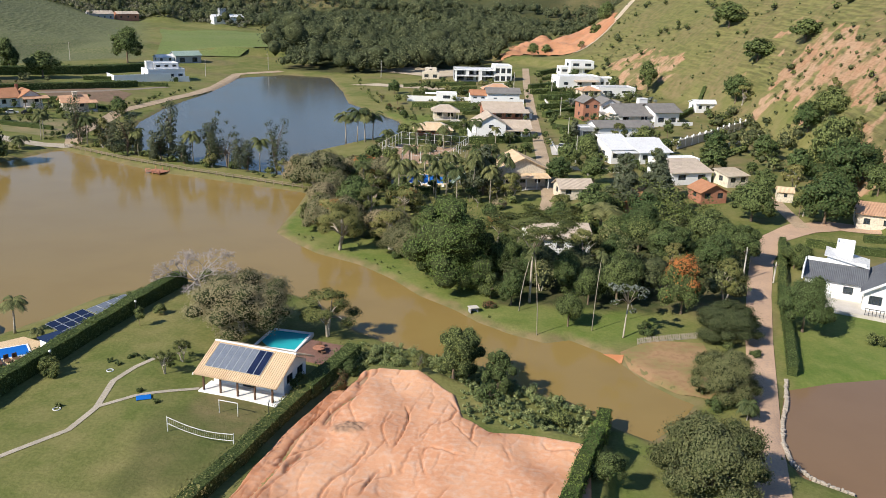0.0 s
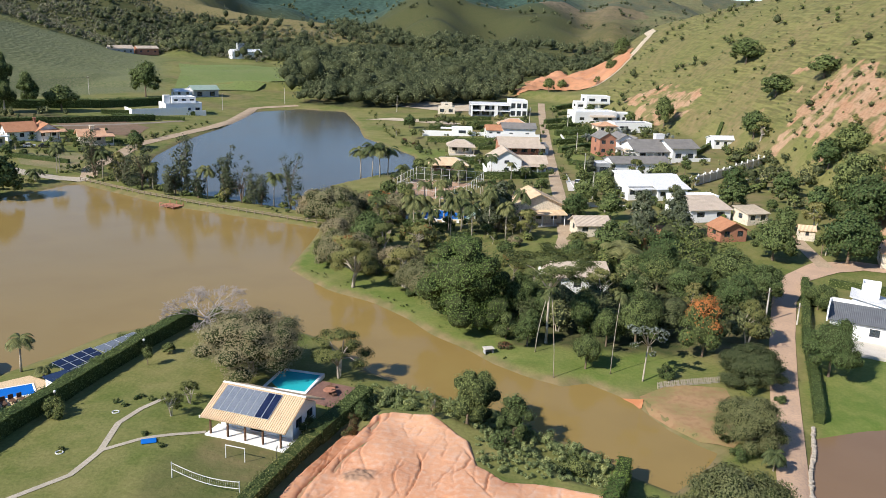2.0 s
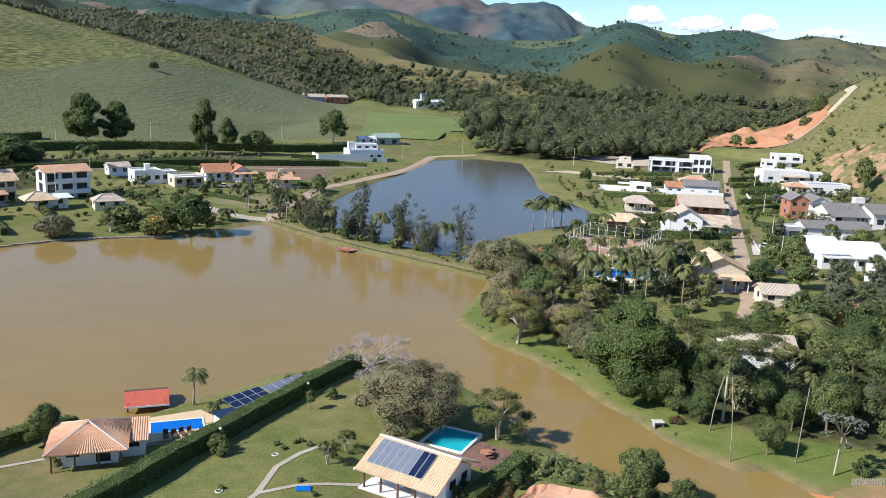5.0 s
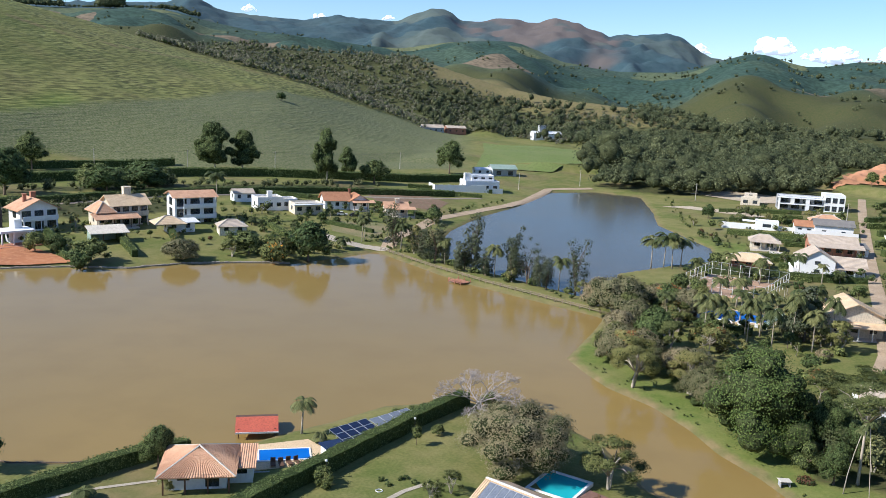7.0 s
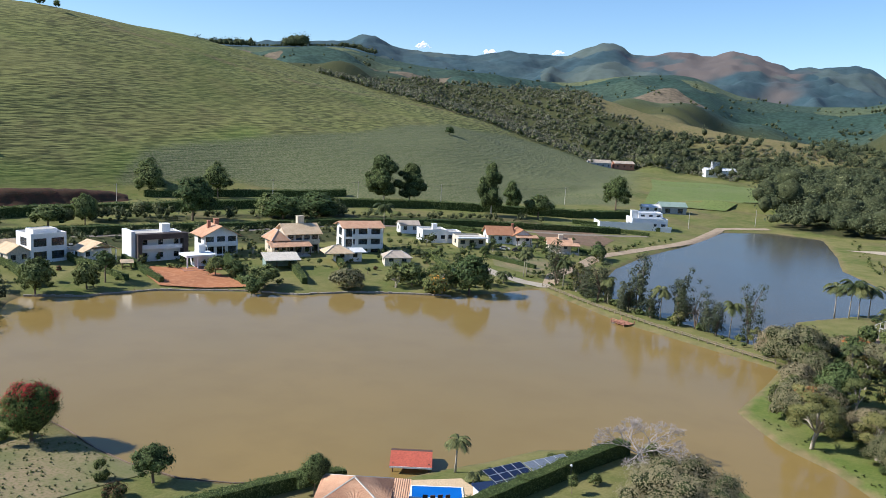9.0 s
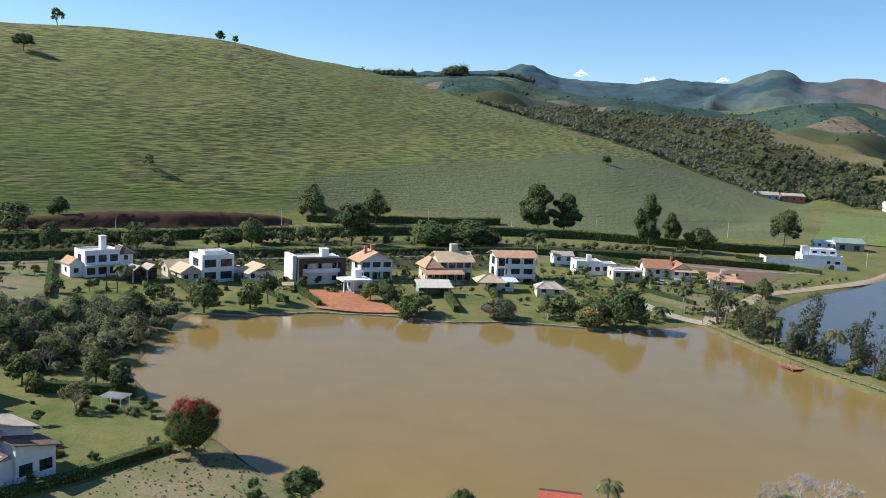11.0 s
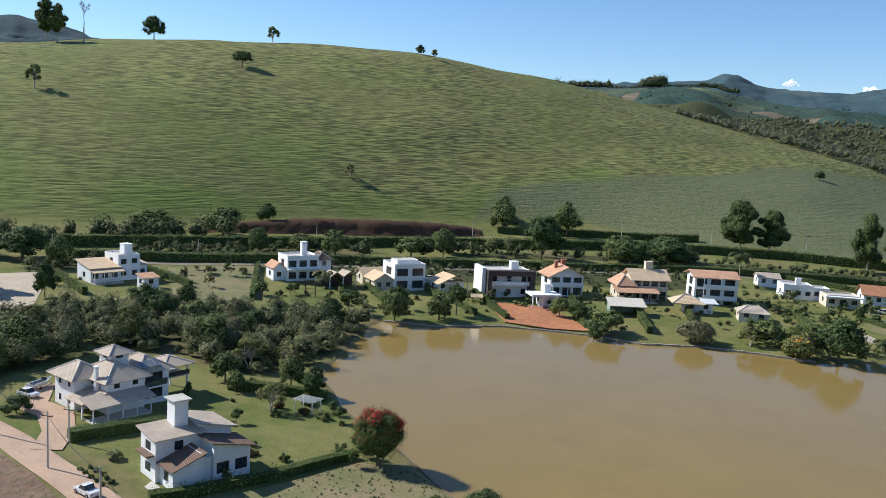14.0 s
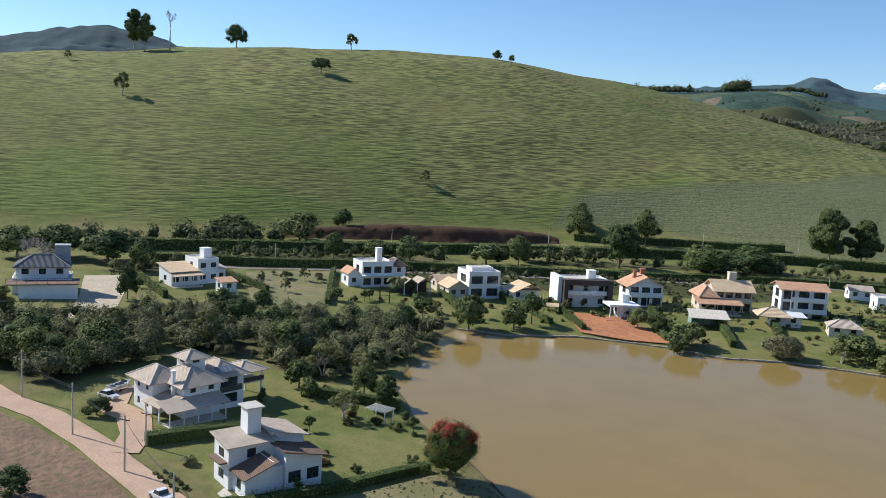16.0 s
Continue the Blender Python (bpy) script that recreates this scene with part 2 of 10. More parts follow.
EAST_HILL = [(-150, 330, 70), (-60, 380, 95), (-35, 400, 92), (-26, 440, 80), (-19, 530, 68), (-14, 600, 54), (-12, 630, 45), (-10.6, 640, 31), (-8.7, 650, 12), (-7, 650, 6)]
EAST_FOOT = [(-150, 170, 8), (-60, 170, 8), (-35, 185, 9), (-28, 232, 10), (-25, 285, 9), (-20, 350, 9), (-15, 395, 9), (-10, 500, 8), (-7, 560, 7)]
SCRUB_HILL = [(60, 1250, 92), (45, 1250, 94), (36, 1250, 95), (33, 1250, 99), (30.8, 1250, 95), (27.5, 1250, 94), (23.4, 1250, 93), (21.9, 1230, 88), (19.6, 1200, 73), (17, 1170, 59), (14.5, 1130, 50),
              (12.7, 1100, 45), (10.2, 1090, 42), (7.4, 1070, 38), (4.1, 1050, 32), (1.5, 1000, 26), (-4, 1000, 22), (-12, 1000, 26), (-30, 1000, 34)]
FARM_HILL = [(130, 1900, 90), (95, 1900, 110), (60, 2000, 150), (50, 2100, 180), (45, 2100, 184), (42, 2100, 190), (38.7, 2100, 198), (37.4, 2100, 190), (36, 2100, 178), (33, 2100, 161), (29.4, 2150, 156), (25.7, 2200, 146), (23.5, 2250, 146), (22, 2300, 162),
             (19.5, 2320, 176), (16.5, 2320, 182), (15, 2300, 164), (13.5, 2250, 134), (10, 2200, 112), (6, 2200, 116), (4.2, 2150, 130), (2.4, 2150, 158), (1.1, 2150, 168), (-1.1, 2150, 142), (-2.2, 2150, 136),
             (-3.6, 2200, 150), (-4.9, 2200, 158), (-6.6, 2200, 153), (-8, 2200, 132), (-9.6, 2200, 152), (-11.6, 2200, 137), (-14.7, 2200, 125), (-16.8, 2200, 114), (-30, 2000, 110), (-60, 1900, 130), (-140, 1900, 130)]


def table(rows, az, k):
    return np.interp(az, [r[0] for r in rows][::-1] if rows[0][0] > rows[-1][0] else [r[0] for r in rows],
                     [r[k] for r in rows][::-1] if rows[0][0] > rows[-1][0] else [r[k] for r in rows])


def polar(X, Y):
    return np.hypot(X - CENTRE[0], Y - CENTRE[1]), np.degrees(np.arctan2(-(X - CENTRE[0]), Y - CENTRE[1]))


def hill(crest, foot, d, az):
    steps = (-5, -3.5, -2, -0.7, 0.7, 2, 3.5, 5)
    df, zf = sum(table(foot, az + o, 1) for o in steps) / 8, sum(table(foot, az + o, 2) for o in steps) / 8
    dc, zc = sum(table(crest, az + o / 4, 1) for o in steps) / 8, sum(table(crest, az + o / 4, 2) for o in steps) / 8
    s = (d - df) / (dc - df)
    up = s * (1.5 - 0.5 * s)
    over = 1 + 0.5 * (s - 1) - 1.3 * (s - 1) ** 2
    return np.where(s < 0, zf + 60 * s, zf + (zc - zf) * np.where(s < 1, up, np.maximum(over, -0.5)))


def ridge(crest, d, az, near, beyond):
    dc, zc = (sum(table(crest, az + o, k) for o in (-0.7, -0.35, 0, 0.35, 0.7)) / 5 for k in (1, 2))
    return np.where(d < dc, zc - (dc - d) * near, zc - (d - dc) * beyond)


EARTH_LOT = [(-10, 107), (-1, 107), (8, 101), (15, 91), (22, 88), (19, 70), (12, 60), (-8, 60), (-20, 72), (-16, 88)]
BARE_LOT = [(-12.5, 101.5), (-7, 103.5), (-2, 103), (2.5, 97), (3.5, 91), (6.5, 88), (13, 87.2), (17.5, 85), (16, 74), (11, 60), (-8, 60), (-22, 66), (-19.5, 76), (-17, 88)]


def ground_z(X, Y):
    X, Y = np.asarray(X, float), np.asarray(Y, float)
    d, az = polar(X, Y)
    s = np.minimum(np.minimum(signed(LAKE, X, Y), signed(UPPER_LAKE, X, Y)), signed(POND, X, Y) + 0.0)
    out = np.maximum(s, 0)
    rise = 0.055 * np.maximum(out - 1, 0)
    z = np.minimum(0.5 * s, 0.55) + 9.0 * (1 - np.exp(-rise / 9.0))
    z = np.maximum(z, -2.0)
    # the terrace of raw earth
    e = signed(EARTH_LOT, X, Y)
    z = np.where(out > 0, np.maximum(z, (1 - ease(e, -2.5, 0.8)) * (3.4 + 0.25 * lumps(X, Y, 9, 3))), z)
    far = ease(d, 380, 800)
    z = z + far * 3 * lumps(X, Y, 160, 5) + 0.12 * lumps(X, Y, 14, 6) * ease(out, 1, 12)
    p = hill(PASTURE_HILL, PASTURE_FOOT, d, az) + ease(d, 420, 560) * 1.6 * lumps(X, Y, 75, 8)
    e2 = hill(EAST_HILL, EAST_FOOT, d, az) + ease(d, 260, 420) * 2.2 * lumps(X, Y, 60, 9)
    sc = ridge(SCRUB_HILL, d, az, 0.24, 0.12) + (5 * lumps(X, Y, 120, 11) + 2.5 * lumps(X, Y, 45, 13)) * ease(table(SCRUB_HILL, az, 1) - d, 0, 120)
    fm = ridge(FARM_HILL, d, az, 0.125, 0.08) + (15 * lumps(X, Y, 260, 12) + 7 * lumps(X, Y, 110, 14)) * ease(table(FARM_HILL, az, 1) - d, 20, 260)
    z = np.where(out > 0, np.maximum.reduce([z, p, e2, sc, fm]), z)
    return z


def gz(x, y):
    return float(ground_z(np.array([x]), np.array([y]))[0])


def sheet(name, V, faces, material, smooth=True):
    me = bpy.data.meshes.new(name)
    me.from_pydata(V, [], faces)
    me.materials.append(material)
    if smooth:
        me.polygons.foreach_set("use_smooth", np.ones(len(me.polygons), bool))
    me.update()
    return new(name, me)


def build_ground():
    fine = np.arange(-36, 96.01, 0.34)
    coarse = np.arange(96 + 3, 360 - 36, 3.0)
    az = np.concatenate([fine, coarse])
    rings = np.concatenate([[0.01, 6.0, 12.0], 20 * np.exp(np.arange(0, math.log(4700 / 20), 0.0115))])
    A, D = np.meshgrid(np.radians(az), rings)
    X, Y = CENTRE[0] - D * np.sin(A), CENTRE[1] + D * np.cos(A)
    Z = ground_z(X, Y)
    n, k = len(az), len(rings)
    idx = np.arange(n * k).reshape(k, n)
    nxt = np.roll(idx, -1, axis=1)
    faces = np.stack([idx[:-1], idx[1:], nxt[1:], nxt[:-1]], -1).reshape(-1, 4)
    me = bpy.data.meshes.new("ground")
    V = np.stack([X, Y, Z], -1).reshape(-1, 3)
    me.vertices.add(len(V))
    me.vertices.foreach_set("co", V.ravel())
    me.loops.add(faces.size)
    me.loops.foreach_set("vertex_index", faces.ravel().astype(np.int32))
    me.polygons.add(len(faces))
    me.polygons.foreach_set("loop_start", np.arange(0, faces.size, 4, dtype=np.int32))
    me.polygons.foreach_set("use_smooth", np.ones(len(faces), bool))
    me.materials.append(M_GROUND)
    me.update()
    land_use(me, V)
    ob = new("ground", me)
    return tagged(ob, "grassy valley floor rising into green pasture hills", "ground", kind="structure")


BARE_SLOPES = [[(122, 339), (140, 324), (142, 296), (138, 258), (128, 235), (116, 222), (106, 197), (99, 205), (106, 222), (116, 254), (119, 302), (114, 314)],
               [(92, 482), (107, 460), (108, 443), (95, 457)], [(92, 454), (99, 449), (108, 433), (111, 416), (104, 410), (94, 424), (86, 441)]]


THICKETS = [[(-241, 85), (-232, 106), (-219, 124), (-208, 137), (-199, 130), (-186, 113), (-176, 103), (-172, 86), (-192, 78), (-200, 62), (-236, 60)],
            [(-240, 26), (-233, 50), (-236, 64), (-196, 60), (-192, 50), (-180, 36), (-190, 26), (-215, 18)],
            [(10, 136), (30, 133), (52, 134), (60, 158), (50, 178), (30, 174), (12, 162)], [(-95, 502), (-60, 490), (-20, 486), (25, 520), (30, 600), (-30, 640), (-60, 600)],
            [(-300, 60), (-330, 120), (-325, 150), (-312, 195), (-300, 200), (-312, 120), (-292, 70)], [(-290, 215), (-270, 262), (-236, 318), (-200, 352), (-176, 390), (-188, 396), (-225, 345), (-262, 300), (-292, 250)],
            [(-289, 165), (-270, 208), (-250, 245), (-232, 282), (-196, 275), (-210, 252), (-226, 230), (-236, 210), (-256, 180), (-276, 140)]]


INLET_LAWN = [(-34, 196), (-34, 177), (-24, 163), (-8, 149), (3, 135), (17, 122), (30, 122), (34, 130), (20, 134), (8, 140), (-4, 153), (-22, 172), (-28, 194)]
VILLAGE = [(-24, 296), (-10, 480), (98, 480), (122, 345), (96, 222), (70, 206), (30, 205), (-20, 218)]
RIDGE_TRACK = [(-560, 425), (-512, 474), (-492, 504), (-467, 531), (-462, 585), (-463, 650), (-461, 721), (-438, 768)]


def land_use(me, V):
    X, Y, Z = V.T
    d, az = polar(X, Y)
    w = lumps(X, Y, 40, 21) * 0.5
    foot = table(PASTURE_FOOT, az, 1)
    pasture = np.maximum(ease(d - foot, -5, 15) * ease(az, 15, 22), 0.8 * ease(d - table(EAST_FOOT, az, 1), 0, 25) * ease(-az, 6, 9))
    corn_top = np.interp(az, [20, 26, 32.7, 37.3, 41, 47.7, 50.5, 52, 53], [900, 844, 683, 590, 548, 503, 482, 455, 430])
    crop = ease(d - np.interp(az, [21, 28.6, 36.9, 45.2, 51.7], [525, 475, 452, 470, 449]), -4, 2) * (1 - ease(d - corn_top - 2 * w, -4, 4)) * ease(az, 18, 20) * (1 - ease(az, 52.3, 53))
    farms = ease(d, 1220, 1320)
    crest = table(SCRUB_HILL, az, 1)
    meadow = ease(d - crest + 14 * lumps(X, Y, 30, 44), -110, -70) * (1 - ease(d - crest, 60, 110)) * ease(az, 3, 8) * (1 - ease(az, 21.5, 24))
    lush = pasture * ease(az, 18, 24) * (1 - ease(d - foot + 40 * lumps(X, Y, 60, 45), 10, 60)) * 0.85
    lush = np.maximum(lush, (1 - ease(signed(INLET_LAWN, X, Y) + 2.5 * lumps(X, Y, 9, 46), -1, 4)) * 0.6)
    lane_lawn = 1 - ease(signed([(49, 96), (52, 112), (55, 124), (62, 140), (80, 136), (78, 108), (62, 112), (56, 110), (52, 96)], X, Y) + 2.0 * lumps(X, Y, 8, 51), -1, 2.5)
    lush = np.maximum(lush, 0.75 * lane_lawn)
    lush = np.maximum(lush, 0.6 * (1 - ease(signed([(20, 70), (22, 92), (30, 98), (36, 88), (38, 70)], X, Y) + 2.0 * lumps(X, Y, 8, 52), -1, 2.5)))
    pitch = 1 - ease(signed([(-33, 74), (-32.5, 96), (-21, 98), (-19.5, 90), (-22, 74)], X, Y) + 1.6 * lumps(X, Y, 6, 59), -2.2, 1.2)
    for poly in ([(-24, 300), (-6, 298), (-4, 345), (-22, 350)], [(4, 296), (11, 298), (14, 326), (4, 324)], [(-14, 366), (14, 364), (12, 376), (-14, 378)], [(40, 292), (52, 294), (58, 440), (42, 440)], [(36, 210), (46, 214), (44, 234), (34, 232)]):
        lush = np.maximum(lush, 0.7 * (1 - ease(signed(poly, X, Y) + 1.6 * lumps(X, Y, 9, 53), -1.5, 2.0)))
    track = np.maximum(1 - ease(along(RIDGE_TRACK, X, Y) + 1.2 * lumps(X, Y, 12, 47), 1.5, 4.5), 0)
    soil = (1 - ease(signed(BARE_LOT, X, Y) + 0.5 * w, -1.5, 1.0))
    # bare cut slopes on the eastern hill
    cut = ease(lumps(X, Y, 34, 31) + 0.7 * lumps(X, Y, 11, 33) + 0.5 * lumps(X, Y, 5, 34), 0.95, 1.25) * ease(d - table(EAST_FOOT, az, 1), -25, 5) * (1 - ease(d - table(EAST_FOOT, az, 1), 50, 90)) * ease(-az, 13, 15)
    for poly, ragged in zip(BARE_SLOPES, (1.0, 0.3, 0.3)):
        cut = np.maximum(cut, ease(-signed(poly, X, Y) + ragged * (5 * lumps(X, Y, 22, 35) + 4 * lumps(X, Y, 8, 36) + 2 * lumps(X, Y, 3, 37)) + 6 * (1 - ragged), -1.5, 2.5))
    soil = np.maximum(soil, cut)
    wood = ease(d, 800, 1000) * (1 - ease(d, 1450, 1650)) * (1 - pasture * (1 - ease(d, 900, 1000)))
    wood = wood * (1 - meadow)
    wood = np.maximum(wood, 0.12 * ease(d - table(EAST_FOOT, az, 1), 0, 25) * ease(-az, 6, 9))
    wood = np.maximum(wood, 0.42 * pitch)
    for poly in THICKETS:
        wood = np.maximum(wood, ease(-signed(poly, X, Y) + 1.5 * lumps(X, Y, 7, 38), -1.0, 1.5))
    dry = ease(lumps(X, Y, 30, 41), 0.35, 0.8) * (1 - ease(d, 700, 900)) * 0.6 * (1 - crop) * (1 - 0.7 * pasture)
    yards = 1 - ease(signed(VILLAGE, X, Y) + 4 * lumps(X, Y, 14, 49), -4, 6)
    dry = np.maximum(dry, yards * (0.25 + 0.55 * ease(lumps(X, Y, 16, 50), -0.2, 0.5)))
    shore = np.minimum(signed(LAKE, X, Y), signed(UPPER_LAKE, X, Y))
    east = ease(d - table(EAST_FOOT, az, 1), 0, 30) * ease(-az, 6, 9)
    dry = np.maximum(dry, east * (0.30 + 0.30 * ease(lumps(X, Y, 26, 48), -0.3, 0.7)))
    dry = np.maximum(np.maximum(dry * (1 - lush), 0.75 * meadow), 0.8 * track * ease(az, 18, 22))
    dry = np.maximum(dry, (1 - ease(shore + 0.6 * lumps(X, Y, 6, 43), 0.6, 1.9)) * 0.9)
    n = len(X)
    for name, chans in (("land_use", (pasture, crop, soil, np.ones(n))), ("land_use_b", (wood, dry, farms, lush))):
        at = me.attributes.new(name, "FLOAT_COLOR", "POINT")
        at.data.foreach_set("color", np.stack(chans, -1).ravel())


def water(name, outline, level, material, label):
    """A flat sheet of water that runs a little way under the banks."""
    cx = [Vector(p) for p in outline]
    n = len(cx)
    area = sum(cx[i].x * cx[(i + 1) % n].y - cx[(i + 1) % n].x * cx[i].y for i in range(n))
    out = []
    for i in range(n):
        t = (cx[(i + 1) % n] - cx[i - 1]).normalized()
        out.append(cx[i] + Vector((t.y, -t.x)) * (0.8 if area > 0 else -0.8))
    from mathutils.geometry import tessellate_polygon
    V = [(p.x, p.y, level) for p in out]
    tri = tessellate_polygon([[Vector(v) for v in V]])
    tri = [t if (Vector(V[t[1]]) - Vector(V[t[0]])).cross(Vector(V[t[2]]) - Vector(V[t[0]])).z > 0 else t[::-1] for t in tri]
    return tagged(sheet(name, V, tri, material, False), label, "water", kind="structure")


build_ground()


water("water", LAKE, 0.0, M_WATER, "wide still lake of muddy brown water")
water("water", UPPER_LAKE, 0.05, M_WATER2, "dark lake reflecting the blue sky")
water("water", POND, 0.05, M_POND, "reddish brown pond beside the road")

# ---- building blocks ----
def part(name, bm, material, parent=None, label="", smooth=False, data=None):
    """One mesh object under a thing; bm may be a bmesh, or (vertices, faces[, material slots])."""
    me = data
    if me is None:
        me = bpy.data.meshes.new(name)
        if isinstance(bm, tuple):
            me.from_pydata(bm[0], [], bm[1])
            if len(bm) > 2:
                me.polygons.foreach_set("material_index", np.asarray(bm[2], np.int32))
            me.update()
        else:
            bmesh.ops.recalc_face_normals(bm, faces=bm.faces[:])
            bm.to_mesh(me)
            bm.free()
        for m in material if isinstance(material, (list, tuple)) else [material]:
            me.materials.append(m)
        if smooth:
            me.polygons.foreach_set("use_smooth", np.ones(len(me.polygons), bool))
    ob = new(name, me)
    if parent:
        ob.parent = parent
    if label:
        tagged(ob, label)
    return ob


def thing(name, m, label, category, group="", kind=""):
    ob = new(name)
    ob.empty_display_size = 0.3
    ob.matrix_world = m
    return tagged(ob, label, category, group, kind)


def box(bm, x0, y0, z0, x1, y1, z1, bevel=0.0):
    """An upright box between two corners."""
    m = Matrix.LocRotScale(((x0 + x1) / 2, (y0 + y1) / 2, (z0 + z1) / 2), None, (abs(x1 - x0), abs(y1 - y0), abs(z1 - z0)))
    g = bmesh.ops.create_cube(bm, size=1.0, matrix=m)
    if bevel:
        edges = list({e for v in g["verts"] for e in v.link_edges})
        bmesh.ops.bevel(bm, geom=edges, offset=bevel, segments=1, affect="EDGES")
    return bm


def boxes(*rows, bevel=0.0):
    bm = bmesh.new()
    for r in rows:
        box(bm, *r, bevel=bevel)
    return bm


def prism(bm, outline, z0, z1):
    """A solid with a flat outline, from z0 to z1 (numbers, or one height a corner)."""
    n = len(outline)
    lo = [bm.verts.new((x, y, z0 if not hasattr(z0, "__len__") else z0[i])) for i, (x, y) in enumerate(outline)]
    hi = [bm.verts.new((x, y, z1 if not hasattr(z1, "__len__") else z1[i])) for i, (x, y) in enumerate(outline)]
    bm.faces.new(lo[::-1])
    bm.faces.new(hi)
    for i in range(n):
        bm.faces.new((lo[i], lo[(i + 1) % n], hi[(i + 1) % n], hi[i]))
    return bm


def tube(V, F, pts, radii, sides=6, cap=True):
    """Adds a tapered tube through pts to lists of vertices and faces."""
    base = len(V)
    n = len(pts)
    P = [Vector(p) for p in pts]
    for i, p in enumerate(P):
        d = (P[min(i + 1, n - 1)] - P[max(i - 1, 0)]).normalized()
        a = d.orthogonal().normalized() if abs(d.z) < 0.999 else Vector((1, 0, 0))
        if i and (a.dot(prev) < 0):
            a = -a
        prev = a
        b = d.cross(a)
        for k in range(sides):
            t = 2 * math.pi * k / sides
            V.append(tuple(p + (a * math.cos(t) + b * math.sin(t)) * radii[i]))
    for i in range(n - 1):
        for k in range(sides):
            F.append((base + i * sides + k, base + i * sides + (k + 1) % sides, base + (i + 1) * sides + (k + 1) % sides, base + (i + 1) * sides + k))
    if cap:
        F.append(tuple(base + (n - 1) * sides + k for k in range(sides)))
        F.append(tuple(base + k for k in range(sides))[::-1])


def drape(name, line, width, material, lift=0.12, step=2.0, kerb=0.0, cross=4):
    """A strip that lies on the ground along a line; width may vary from point to point."""
    P = [Vector(p) for p in line]
    W = width if hasattr(width, "__len__") else [width] * len(P)
    pts, ws = [], []
    for i in range(len(P) - 1):
        k = max(1, int((P[i + 1] - P[i]).length / step))
        for j in range(k):
            pts.append(P[i].lerp(P[i + 1], j / k))
            ws.append(W[i] + (W[i + 1] - W[i]) * j / k)
    pts.append(P[-1])
    ws.append(W[-1])
    V, F = [], []
    n = len(pts)
    for i, p in enumerate(pts):
        d = (pts[min(i + 1, n - 1)] - pts[max(i - 1, 0)]).normalized()
        nrm = Vector((-d.y, d.x))
        for k in range(cross + 1):
            q = p + nrm * ws[i] * (k / cross - 0.5)
            V.append((q.x, q.y))
    Z = ground_z(np.array([v[0] for v in V]), np.array([v[1] for v in V])) + lift
    V = [(v[0], v[1], float(z)) for v, z in zip(V, Z)]
    for i in range(n - 1):
        for k in range(cross):
            a = i * (cross + 1) + k
            F.append((a + 1, a, a + cross + 1, a + cross + 2))
    return sheet(name, V, F, material)


def patch(name, outline, material, lift=0.1, step=2.0):
    """A flat-lying area on the ground with the given outline, as a fine grid cut to it."""
    xs, ys = [p[0] for p in outline], [p[1] for p in outline]
    bm = bmesh.new()
    f = bm.faces.new([bm.verts.new((x, y, 0)) for x, y in outline])
    for axis, lo, hi in ((0, min(xs), max(xs)), (1, min(ys), max(ys))):
        k = int((hi - lo) / step)
        for i in range(1, k + 1):
            co, no = [0, 0, 0], [0, 0, 0]
            co[axis], no[axis] = lo + (hi - lo) * i / (k + 1), 1
            bmesh.ops.bisect_plane(bm, geom=bm.verts[:] + bm.edges[:] + bm.faces[:], plane_co=co, plane_no=no)
    X, Y = np.array([v.co.x for v in bm.verts]), np.array([v.co.y for v in bm.verts])
    for v, z in zip(bm.verts, ground_z(X, Y)):
        v.co.z = float(z) + lift
    bmesh.ops.triangulate(bm, faces=bm.faces[:])
    for f in bm.faces:
        if f.normal.z < 0:
            f.normal_flip()
    me = bpy.data.meshes.new(name)
    bm.to_mesh(me)
    bm.free()
    me.materials.append(material)
    me.polygons.foreach_set("use_smooth", np.ones(len(me.polygons), bool))
    return new(name, me)


def pipe(pts, r=0.05, sides=6):
    V, F = [], []
    tube(V, F, pts, [r] * len(pts), sides)
    return V, F

